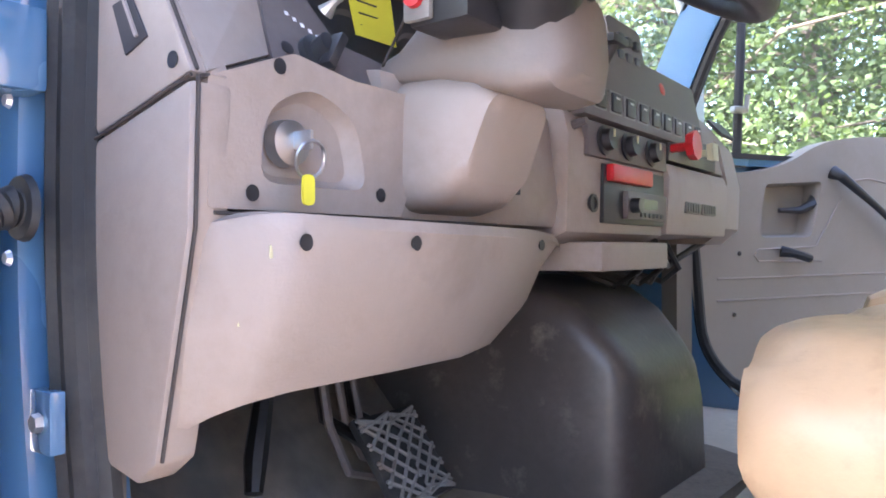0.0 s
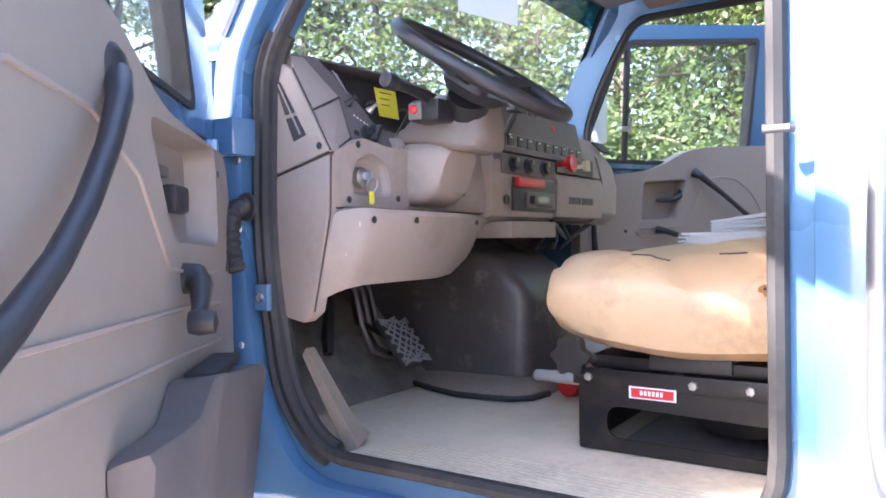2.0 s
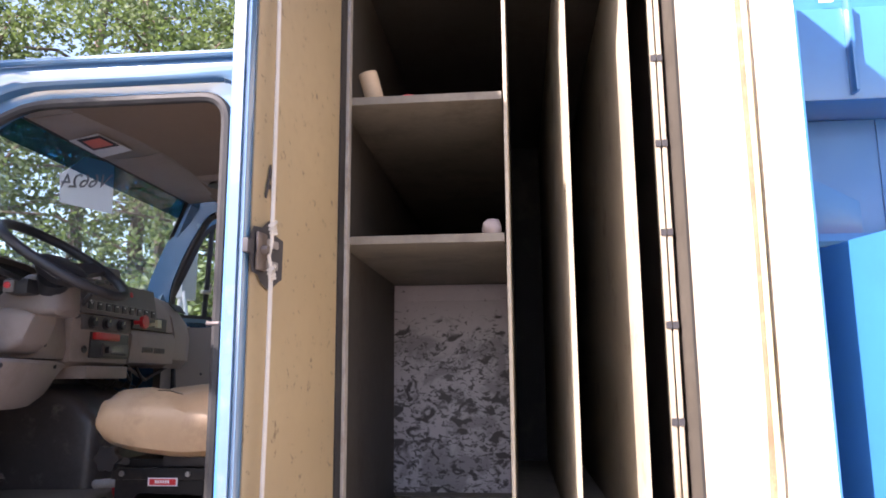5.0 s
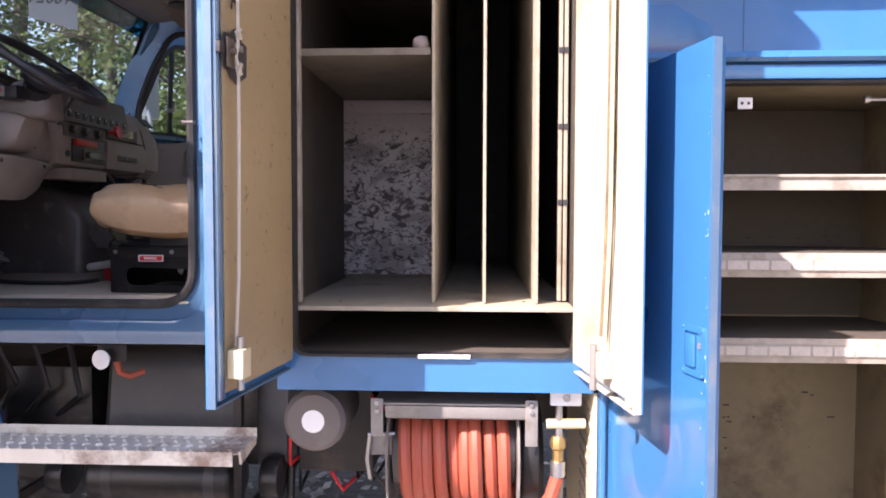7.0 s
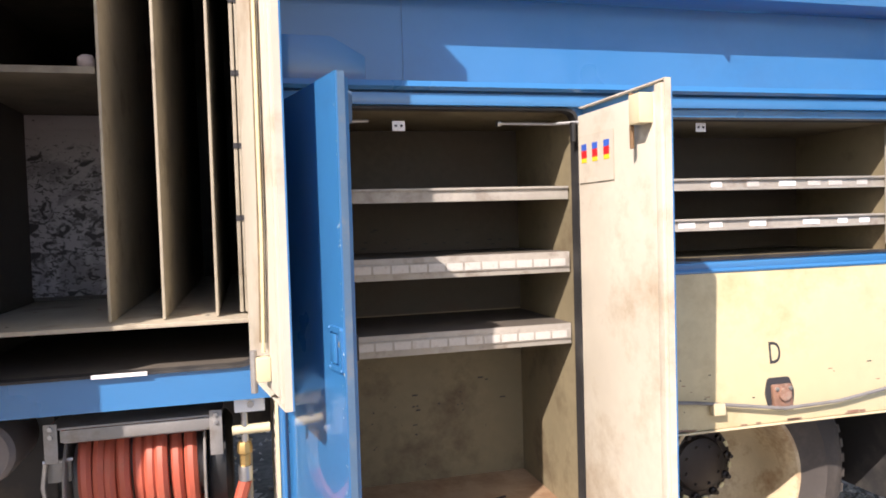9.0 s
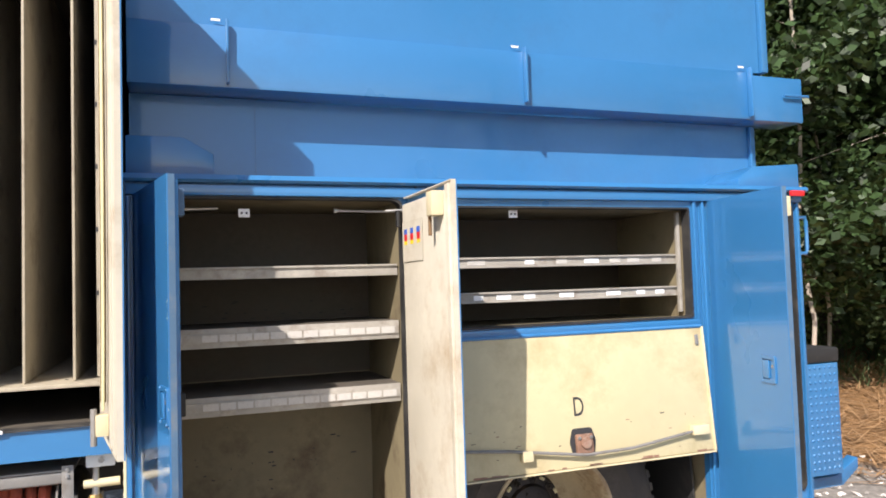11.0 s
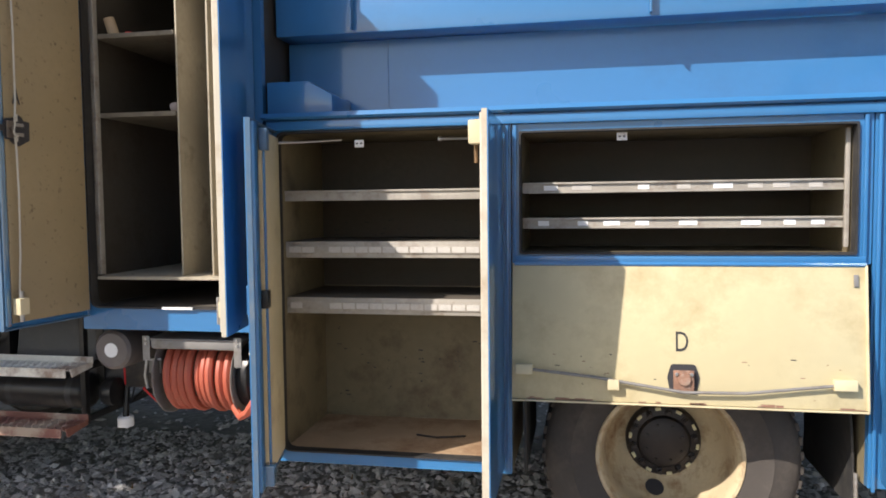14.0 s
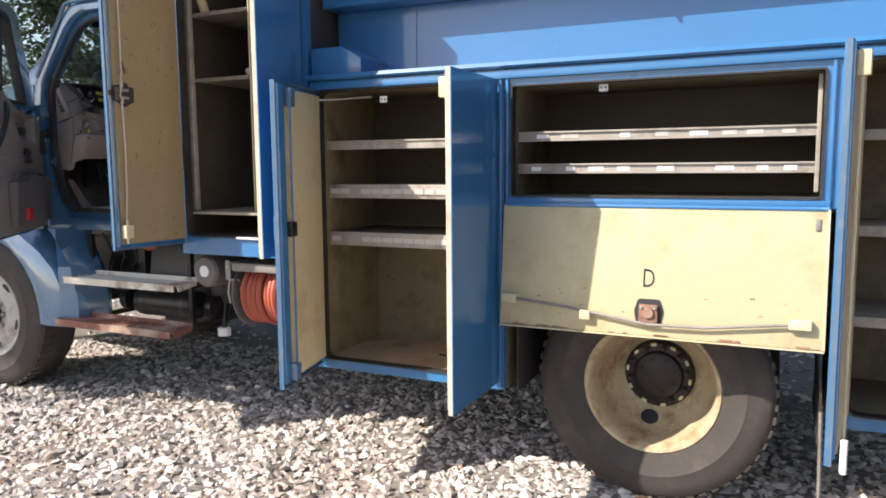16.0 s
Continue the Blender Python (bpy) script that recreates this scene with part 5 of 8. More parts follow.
oi = rounded([(-0.055, 1.145), (0.31, 1.140), (0.31, 1.192), (-0.055, 1.203)], 0.03)
for y in (0.556, 0.95):
    part("base_side", holed(bmesh.new(), ox, oi, "y", y, y + 0.006), BLACKM, seat)
part("base_front", bx(-0.108, -0.100, 0.563, 0.949, 1.120, 1.240, 0.002), BLACKM, seat)
part("base_rear", bx(0.352, 0.360, 0.563, 0.949, 1.120, 1.240, 0.002), BLACKM, seat)
part("base_rail", bx(-0.115, 0.368, 0.546, 0.5555, 1.238, 1.268, 0.002), BLACKM, seat)
part("base_rail", bx(-0.115, 0.368, 0.957, 0.968, 1.238, 1.268, 0.002), BLACKM, seat)
part("top_plate", bx(-0.09, 0.36, 0.57, 0.945, 1.266, 1.290, 0.004), BLACKM, seat)
part("slide_block", bx(0.02, 0.16, 0.560, 0.60, 1.270, 1.300, 0.006), DARK, seat)
part("air_spring", lt([(0.07, 0.0), (0.085, 0.03), (0.07, 0.06), (0.085, 0.09), (0.07, 0.115)], (0.14, 0.75, 1.14), (0, 0, 1), 18), RUBBER, seat)
part("floor_tray", bx(-0.05, 0.33, 0.60, 0.92, 1.119, 1.124), GREYSTEEL, seat)
lb = part("maker_label", bx(-0.010, 0.072, 0.5455, 0.5462 + 0.0006, 1.222, 1.243, 0.0003), WHITE, seat, "small red and white label")
part("label_field", bx(-0.006, 0.068, 0.5448, 0.5454, 1.2245, 1.2405), RED, lb)
for i in range(6):
    part("label_bar", bx(0.010 + i * 0.007, 0.0145 + i * 0.007, 0.5443, 0.5447, 1.229, 1.237), WHITE, lb)
kb_ = bmesh.new()
prism(kb_, [(0.031 * (1 + 0.14 * math.cos(6 * t)) * math.cos(t) - 0.086, 1.300 + 0.031 * (1 + 0.14 * math.cos(6 * t)) * math.sin(t)) for t in [2 * math.pi * i / 36 for i in range(36)]], "y", 0.464, 0.484)
part("adjuster_knob", kb_, BLACKM, seat, "black star knob")
part("adjuster_shaft", tb([(-0.086, 0.480, 1.300), (-0.086, 0.580, 1.280)], 0.009, 8), STEEL, seat)
part("steel_pipe", tb([(-0.345, 0.868, 1.180), (-0.10, 0.70, 1.215)], 0.014, 12), mat("bright_steel_pipe", (0.72, 0.70, 0.66), 0.35, 0.3), seat, "bare steel pipe")
for x, z in ((-0.085, 1.253), (0.10, 1.253), (0.19, 1.253)):
    part("bolt", lt([(0.0, 0.0), (0.008, 0.0), (0.007, 0.005), (0.0, 0.006)], (x, 0.546, z), (0, -1, 0), 6), STEEL, seat)
bench = thing("passenger_seat", "tan vinyl passenger seat cushion", "seat", (0.12, 1.55, 1.12))
part("cushion", bx(-0.16, 0.38, 1.16, 1.90, 1.34, 1.48, 0.05, seg=4), SEATM, bench)
part("base", bx(-0.10, 0.36, 1.20, 1.86, 1.12, 1.338, 0.006), BLACKM, bench)
for x, y, z, a, n_, rise in ((-0.045, 1.30, 1.481, 14, 9, 0.0), (0.085, 1.42, 1.481, -24, 8, 0.0), (0.015, 1.28, 1.513, 40, 9, 0.3)):
    pp = thing("paper_stack", "loose stack of white papers on the passenger seat", "papers", (x, y, z), group="papers on the seat")
    for k in range(n_):
        part("sheet", box(bmesh.new(), -0.105, 0.105, 0.0, 0.297, 0.0, 0.003, m=Matrix.Translation((x, y + 0.149, z + 0.0034 * k)) @ Matrix.Rotation(radians(a + 3 * math.sin(k * 2.3)), 4, "Z") @ Matrix.Rotation(-radians(rise * k), 4, "X") @ Matrix.Translation((0, -0.297, 0))), WHITE, pp)
rag = thing("red_can", "small red can lying on the cab floor", "can", (-0.30, 0.98, 1.12))
part("can_body", lt([(0.0, 0.0), (0.032, 0.0), (0.033, 0.01), (0.033, 0.09), (0.022, 0.11), (0.0, 0.11)], (-0.30, 0.93, 1.153), (0.3, 1, 0), 16), RED, rag)

# ---- cab doors ----
def cab_door(name, label, hinge, ang, mirror, dz, L):
    """A cab door in its own frame: x from hinge to free edge, inner face towards +y (mirrored for the far door)."""
    t = thing(name, label, "truck door", m=Matrix.Translation((*hinge, dz)) @ Matrix.Rotation(ang, 4, "Z"))
    F = Matrix.Diagonal((1, mirror, 1, 1))

    def P(nm, bm, mt, par=None, lab=""):
        bm.transform(F)
        return part(nm, bm, mt, par or t, lab)
    skin = [(-0.090, 1.0), (L, 1.0), (L, 1.80), (0.55, 1.74), (-0.040, 1.72), (-0.090, 1.66)]
    P("outer_skin", px(skin, "y", -0.085, -0.065, bevel=0.006), CABBLUE)
    P("door_edge", px([(-0.086, -0.064), (0.018, -0.064), (0.018, -0.012), (-0.030, -0.016), (-0.082, -0.048)], "z", 1.01, 1.69, bevel=0.004), CABBLUE)
    P("door_edge", bx(L - 0.022, L + 0.002, -0.064, -0.010, 1.01, 1.78, 0.004), CABBLUE)
    return t, P


def window_part(P, L, front, top, lo, post, bar0, bar1, lead=0.055, dark=RUBBER):
    """Frame, vent bar and panes above the belt line."""
    fo = [(front - lead, lo), (L, lo), (L, top), (front + 0.24, top), (front + 0.20 - lead * 0.7, top - 0.02)]
    fi = [(front + post, lo + 0.03), (L - 0.05, lo + 0.03), (L - 0.05, top - 0.055), (front + 0.26 + post, top - 0.055), (front + 0.21 + post, top - 0.075)]
    fs = [(front + 0.030 + post, lo + 0.04), (L - 0.066, lo + 0.04), (L - 0.066, top - 0.072), (front + 0.285 + post, top - 0.072), (front + 0.238 + post, top - 0.088)]
    P("window_frame", ring_plate(bmesh.new(), rounded(fo, [0.01, 0.02, 0.05, 0.06, 0.05]), rounded(fi, 0.03), "y", -0.080, -0.030), CABBLUE)
    P("window_seal", ring_plate(bmesh.new(), rounded(fi, 0.03), rounded(fs, 0.025), "y", -0.072, -0.026), dark, None, "black rubber window seal")
    g = P("window_pane", px(rounded(fi, 0.03), "y", -0.054, -0.050), DUSTY if dark is RUBBER and front > 0 else WINDOW, None, "clear side window glass")
    g.visible_shadow = False
    b0, b1 = (bar0, lo + 0.03), (bar1, top - 0.06)
    P("vent_bar", tb([(b0[0], -0.048, b0[1]), (b1[0], -0.048, b1[1])], 0.011, 8), dark, None, "black vent window bar")
    lt_ = P("vent_latch", bx(b0[0] - 0.03, b0[0] + 0.012, -0.046, -0.024, lo + 0.11, lo + 0.125, 0.003), DARK)
    P("latch_arm", tb([(b0[0] - 0.025, -0.026, lo + 0.12), (b0[0] - 0.028, -0.024, lo + 0.155)], 0.006, 8), DARK, lt_)


def trim(P, L, front, belt, rec):
    """The moulded trim panel with a pull recess."""
    out = [(front - 0.12, 1.03), (L - 0.01, 1.03), (L - 0.01, belt), (front + 0.72, belt + 0.02), (front + 0.52, belt - 0.005), (front + 0.34, belt - 0.075), (front + 0.06, belt - 0.088), (front - 0.06, belt - 0.092), (front - 0.10, belt - 0.20)]
    out = rounded(out, [0.02, 0.04, 0.02, 0.1, 0.1, 0.06, 0.05, 0.05, 0.05], 4)
    p = P("trim_panel", holed(bmesh.new(), out, rounded(rec, 0.035, 5), "y", -0.060, 0.0), DOORTAN, None, "moulded tan door trim")
    cx, cz = sum(q[0] for q in rec) / 4, sum(q[1] for q in rec) / 4
    r0 = rounded(rec, 0.035, 5)
    rings = [[(x, d, z) for x, z in [(cx + (q[0] - cx) * s, cz + (q[1] - cz) * s) for q in r0]] for d, s in ((0.0, 1.0), (-0.012, 0.965), (-0.048, 0.90))]
    b = bmesh.new()
    loft(b, rings, cap=False)
    b.faces.new([b.verts.new(q) for q in [(x, -0.048, z) for x, _, z in rings[-1]]])
    P("pull_recess", b, DOORTAN)
    return p


ANG = math.atan2(-0.77, 0.635)
_, DP = cab_door("driver_door", "open blue driver door with tan trim and black pull handle", (-0.63, 0.195), ANG, 1, 0.0, 1.10)
REC = [(0.085, 1.498), (0.375, 1.506), (0.480, 1.657), (0.105, 1.660)]
trim(DP, 1.10, 0.075, 1.750, REC)
window_part(DP, 1.10, 0.06, 2.235, 1.69, 0.05, 0.50, 0.40, 0.14)
hd = DP("pull_handle", tb([(0.588, -0.010, 1.680), (0.600, 0.006, 1.672), (0.632, 0.018, 1.645), (0.690, 0.026, 1.592), (0.755, 0.030, 1.537), (0.815, 0.030, 1.492), (0.875, 0.027, 1.455), (0.925, 0.020, 1.428), (0.965, 0.004, 1.405)], [0.016, 0.015, 0.0125, 0.011, 0.0108, 0.0112, 0.0125, 0.016, 0.022], 12), DARK, None, "curved black pull handle")
DP("handle_foot", lt([(0.030, 0.0), (0.028, 0.012), (0.018, 0.020), (0.0, 0.022)], (0.592, -0.010, 1.680), (0, 1, 0), 16), DARK, hd)
DP("handle_foot", lt([(0.040, 0.0), (0.038, 0.012), (0.024, 0.022), (0.0, 0.024)], (0.965, -0.006, 1.402), (0, 1, 0), 16), DARK, hd)
ck = DP("window_crank", tb([(0.325, 0.0, 1.456), (0.326, 0.016, 1.456), (0.340, 0.026, 1.448), (0.395, 0.036, 1.420), (0.426, 0.038, 1.407)], [0.022, 0.021, 0.016, 0.011, 0.012], 10), DARK, None, "black window crank")
DP("crank_knob", lt([(0.014, 0.0), (0.017, 0.012), (0.014, 0.032), (0.0, 0.036)], (0.429, 0.030, 1.406), (0, 1, 0), 14), DARK, ck)
DP("mirror_switch", bx(0.178, 0.258, -0.048, -0.024, 1.550, 1.592, 0.008), DARK, None, "black mirror switch")
DP("inner_handle", bx(0.272, 0.362, -0.048, -0.030, 1.598, 1.615, 0.005), GREYPL, None, "grey inner door lever")
for za, zb in ((1.415, 1.432), (1.352, 1.382)):
    DP("groove", tb([(0.09, 0.0005, za - 0.012), (0.30, 0.0005, za), (1.06, 0.0005, zb)], 0.0035, 5), TAN)
DP("groove", tb([(0.10, 0.0005, 1.458), (0.24, 0.0005, 1.458), (0.40, 0.0005, 1.472), (0.455, 0.0005, 1.52), (0.52, 0.0005, 1.58), (0.66, 0.0005, 1.63), (0.82, 0.0005, 1.637), (0.93, 0.0005, 1.60), (0.98, 0.0005, 1.52)], 0.0035, 5), TAN)
pk = loft(bmesh.new(), [[(u, 0.002, zt - 0.005), (u, d, zt), (u, d + 0.006, zt - 0.012), (u, d * 0.75, 1.075), (u, 0.002, 1.070)] for u, d, zt in ((0.095, 0.045, 1.278), (0.15, 0.078, 1.308), (0.26, 0.072, 1.318), (0.40, 0.060, 1.335), (0.425, 0.058, 1.334), (0.475, 0.052, 1.298), (0.54, 0.048, 1.297), (0.600, 0.046, 1.302), (0.632, 0.038, 1.300), (0.642, 0.012, 1.294))])
pocket = DP("map_pocket", pk, GREYPL, None, "scuffed grey map pocket")
DP("pocket_hollow", bx(0.20, 0.38, 0.010, 0.052, 1.322, 1.334, 0.001), INK, pocket)
DP("reflector", bx(0.450, 0.528, 0.038, 0.057, 1.095, 1.160, 0.004), RED, pocket, "red door reflector")
for u, z in ((1.0, 1.372), (0.02, 1.46), (1.02, 1.22)):
    DP("trim_plug", lt([(0.008, 0.0), (0.007, 0.003), (0.0, 0.003)], (u, 0.0, z), (0, 1, 0), 10), DARK)
for z in (1.62, 1.30):
    DP("edge_screw", lt([(0.006, 0.0), (0.005, 0.003), (0.0, 0.003)], (0.088, 0.0, z), (0, 1, 0), 8), DARK)

_, PP = cab_door("passenger_door", "open blue passenger door with tan trim and window", (-0.62, 2.02), radians(60), -1, 0.085, 1.0)
p_out = rounded([(-0.12, 1.03), (0.955, 1.03), (0.935, 1.812), (0.56, 1.792), (0.42, 1.768), (0.275, 1.695), (0.13, 1.666), (-0.09, 1.660), (-0.12, 1.55)], [0.02, 0.04, 0.02, 0.12, 0.08, 0.06, 0.06, 0.05, 0.05], 4)
p_rec = rounded([(0.176, 1.485), (0.380, 1.487), (0.425, 1.653), (0.197, 1.637)], 0.022, 5)
PP("trim_panel", holed(bmesh.new(), p_out, p_rec, "y", -0.060, 0.0), DOORTAN, None, "moulded tan door trim")
rb_ = bmesh.new()
rr_ = [[(0.295 + (x - 0.295) * s, d, 1.566 + (z - 1.566) * s) for x, z in p_rec] for d, s in ((0.0, 1.0), (-0.012, 0.965), (-0.052, 0.90))]
loft(rb_, rr_, cap=False)
rb_.faces.new([rb_.verts.new(q) for q in rr_[-1]])
PP("pull_recess", rb_, DOORTAN)
w_o = rounded([(-0.168, 1.69), (1.0, 1.69), (0.985, 2.358), (0.145, 2.264), (0.036, 2.165)], [0.01, 0.02, 0.05, 0.05, 0.05])
w_i = rounded([(-0.118, 1.71), (0.81, 1.71), (0.895, 2.290), (0.154, 2.204), (0.086, 2.140)], 0.025)
w_s = rounded([(-0.085, 1.725), (0.793, 1.725), (0.872, 2.268), (0.165, 2.184), (0.106, 2.128)], 0.02)
PP("window_frame", ring_plate(bmesh.new(), w_o, w_i, "y", -0.080, -0.030), CABBLUE)
PP("window_seal", ring_plate(bmesh.new(), w_i, w_s, "y", -0.072, -0.026), RUBBER, None, "black rubber window seal")
pane_ = PP("window_pane", px(w_i, "y", -0.054, -0.050), DUSTY, None, "clear side window glass")
pane_.visible_shadow = False
PP("vent_bar", tb([(0.132, -0.044, 1.69), (0.160, -0.044, 2.20)], 0.013, 8), RUBBER, None, "black vent window bar")
vl_ = PP("vent_latch", bx(0.100, 0.150, -0.036, -0.014, 1.838, 1.856, 0.004), STEEL, None, "steel vent window latch")
PP("latch_arm", tb([(0.142, -0.016, 1.850), (0.146, -0.012, 1.888)], 0.007, 8), STEEL, vl_)
PP("pull_handle", tb([(0.462, 0.002, 1.680), (0.470, 0.026, 1.668), (0.60, 0.034, 1.588), (0.78, 0.032, 1.478), (0.877, 0.004, 1.417)], [0.022, 0.015, 0.0105, 0.011, 0.019], 10), DARK, None, "black pull strap")
PP("inner_handle", tb([(0.30, -0.046, 1.566), (0.35, -0.020, 1.566), (0.405, -0.020, 1.585), (0.420, -0.03, 1.61)], [0.007, 0.011, 0.016, 0.012], 8), DARK, None, "black inner door lever")
PP("window_crank", tb([(0.25, 0.006, 1.446), (0.275, 0.03, 1.440), (0.335, 0.032, 1.425)], [0.017, 0.012, 0.012], 8), DARK, None, "black window crank")
for z in (1.37, 1.31):
    PP("groove", tb([(0.02, 0.0005, z), (0.92, 0.0005, z + 0.012)], 0.003, 5), TAN)
PP("groove", tb([(0.505, 0.0005, 1.605), (0.44, 0.0005, 1.52), (0.397, 0.0005, 1.462), (0.35, 0.0005, 1.458), (0.17, 0.0005, 1.452), (0.155, 0.0005, 1.435), (0.17, 0.0005, 1.418), (0.42, 0.0005, 1.416)], 0.003, 5), TAN)
PP("groove", tb([(0.53, 0.0005, 1.655), (0.62, 0.0005, 1.668), (0.706, 0.0005, 1.658), (0.79, 0.0005, 1.61), (0.845, 0.0005, 1.545), (0.880, 0.0005, 1.46)], 0.003, 5), TAN)
for u, z in ((0.905, 1.682), (0.918, 1.541), (0.10, 1.44), (0.08, 1.27)):
    PP("trim_plug", lt([(0.007, 0.0), (0.006, 0.003), (0.0, 0.003)], (u, 0.0, z), (0, 1, 0), 8), DARK)

# paper sign taped inside the windshield, with writing seen from behind
sign = thing("paper_sign", "white paper with large handwritten number taped to the windshield", "paper sign", (-0.60, 1.10, 2.14))
SLOPE = Vector((0.648, 0.0, 0.762))


def on_glass(y, up, off=0.0):
    """A point on the inner face of the windshield."""
    return tuple(Vector((-0.689, y, 2.079)) + SLOPE * up + Vector((0.762, 0.0, -0.648)) * off)


sheet = bmesh.new()
loft(sheet, [[on_glass(y, u, o) for y, u in ((1.015, 0.068), (1.320, 0.100), (1.112, 0.284), (0.955, 0.260), (0.913, 0.162))] for o in (0.0, 0.0012)])
THIN = mat("thin_white_paper", (0.64, 0.66, 0.68), 0.7, 0.0, 0.03)
_tl, _mx = THIN.node_tree.nodes.new("ShaderNodeBsdfTranslucent"), THIN.node_tree.nodes.new("ShaderNodeMixShader")
_tl.inputs[0].default_value, _mx.inputs[0].default_value = (0.85, 0.87, 0.88, 1), 0.55
THIN.node_tree.links.new(THIN.node_tree.nodes["Principled BSDF"].outputs[0], _mx.inputs[1])
THIN.node_tree.links.new(_tl.outputs[0], _mx.inputs[2])
THIN.node_tree.links.new(_mx.outputs[0], THIN.node_tree.nodes["Material Output"].inputs[0])
part("sheet", sheet, THIN, sign)
tx = text_bm("V6624", 0.088)
e1 = Vector((0.0, 0.95, 0.0)) + SLOPE * 0.31
e2 = Vector((0.0, -0.31, 0.0)) + SLOPE * 0.95
o_ = Vector(on_glass(1.048, 0.178, 0.0030))
nn = Vector((0.762, 0.0, -0.648))
tx.transform(Matrix(((-e1.x, e2.x, nn.x, o_.x), (-e1.y, e2.y, nn.y, o_.y), (-e1.z, e2.z, nn.z, o_.z), (0, 0, 0, 1))))
part("lettering", tx, mat("marker_ink", (0.25, 0.27, 0.30), 0.7), sign)

# mirror arms outside the far door
mir = thing("side_mirror", "white tubular mirror bracket outside the far window", "mirror", (-0.85, 2.15, 1.9))
part("bracket", tb([(-0.75, 2.06, 1.80), (-0.80, 2.32, 1.86), (-0.80, 2.36, 2.26), (-0.74, 2.10, 2.28)], 0.014, 8), WHITE, mir)
part("bracket", tb([(-0.62, 2.06, 1.70), (-0.79, 2.33, 1.98)], 0.011, 8), WHITE, mir)
part("mirror_head", bx(-0.82, -0.77, 2.28, 2.46, 1.92, 2.24, 0.02), WHITE, mir)

# nose of the truck
nose = thing("truck_hood", "sloping blue truck hood", "hood", (-1.8, 1.14, 1.0))
part("hood_shell", loft(bmesh.new(), [[(x, y, z) for y, z in rounded([(1.14 - w, 0.95), (1.14 + w, 0.95), (1.14 + w * 0.92, zt), (1.14 - w * 0.92, zt)], 0.12, 4)] for x, w, zt in ((-1.03, 0.86, 1.80), (-1.5, 0.84, 1.74), (-2.1, 0.80, 1.64), (-2.45, 0.74, 1.52), (-2.52, 0.66, 1.40))]), CABBLUE, nose)

# ---- wheels ----
def road_wheel(name, label, c, r, rim, lugs=True):
    """A truck wheel: tyre with tread blocks on its shoulder, and a dished or bulged steel rim facing the camera side."""
    t = thing(name, label, "truck wheel", (c[0], c[1], 0.0))
    ax = (0, -1, 0)
    prof = [(rim, 0.0), (rim + 0.012, 0.010), (rim + 0.03, 0.012), (rim + 0.06, 0.024), (rim + 0.10, 0.030), (rim + 0.105, 0.033), (rim + 0.112, 0.030), (r - 0.07, 0.026), (r - 0.03, 0.012), (r - 0.012, -0.004), (r - 0.006, -0.02), (r - 0.006, -0.21), (r - 0.03, -0.245), (rim, -0.24), (rim, 0.0)]
    ty = part("tyre", lt(prof, c, ax, 72, cap=False), TYREM, t, "dusty black tyre")
    n = 54
    for k in range(n):
        a = 2 * math.pi * k / n
        for off in (0.0,):
            m = Matrix.Translation(c) @ Matrix.Rotation(-a, 4, "Y")
            b = box(bmesh.new(), -0.016, 0.016, 0.004, 0.085, r - 0.016, r, 0.002, m=m, seg=1)
            part("tread_block", b, TYREM, ty)
    return t


RC = (2.882, 0.215, 0.470)
rw = road_wheel("dual_wheel", "large rear truck wheel with rusty cream rim", RC, 0.470, 0.255)
rim = part("rim", lt([(0.255, -0.02), (0.262, 0.004), (0.270, 0.010), (0.267, 0.015), (0.256, 0.013), (0.246, 0.0), (0.240, -0.040), (0.236, -0.090), (0.232, -0.130), (0.222, -0.165), (0.172, -0.228), (0.160, -0.234), (0.0, -0.234)], RC, (0, -1, 0), 56, cap=False), RIMM, rw, "rusty cream steel rim")
for k in range(2):
    a = radians(-100 + 180 * k)
    hc = (RC[0] + 0.194 * math.cos(a), RC[1] + 0.1965, RC[2] + 0.194 * math.sin(a))
    hb = lt([(0.0, 0.0), (0.036, 0.0), (0.037, 0.002), (0.0, 0.0022)], hc, (-0.78 * math.cos(a), -0.62, -0.78 * math.sin(a)), 20)
    part("hand_hole", hb, INK, rim)
HC = (RC[0], RC[1] + 0.185, RC[2])
hub = part("hub", lt([(0.146, -0.050), (0.146, -0.030), (0.142, -0.020), (0.134, -0.010), (0.104, -0.004), (0.096, 0.012), (0.074, 0.022), (0.0, 0.024)], HC, (0, -1, 0), 36), HUBM, rw, "greasy black hub")
for k in range(10):
    a = radians(36 * k + 10)
    lc = (HC[0] + 0.120 * math.cos(a), HC[1] + 0.010, HC[2] + 0.120 * math.sin(a))
    part("lug_nut", lt([(0.015, 0.0), (0.015, 0.016), (0.009, 0.020), (0.008, 0.034), (0.0, 0.035)], lc, (0, -1, 0), 6), HUBM, hub)
    b2 = radians(36 * k + 28)
    m_ = Matrix.Translation((HC[0] + 0.130 * math.cos(b2), HC[1] + 0.006, HC[2] + 0.130 * math.sin(b2))) @ Matrix.Rotation(-b2, 4, "Y")
    part("wheel_tag", box(bmesh.new(), -0.006, 0.006, -0.006, 0.004, -0.011, 0.011, 0.002, m=m_), BEIGE, hub, "small ivory tag")
for k in range(8):
    a = radians(45 * k + 20)
    part("hub_bolt", lt([(0.007, 0.0), (0.006, 0.008), (0.0, 0.009)], (HC[0] + 0.072 * math.cos(a), HC[1] - 0.019, HC[2] + 0.072 * math.sin(a)), (0, -1, 0), 6), HUBM, hub)
inner = thing("inner_rear_wheel", "inner dual truck tyre behind the rear wheel", "truck wheel", (2.885, 0.56, 0))
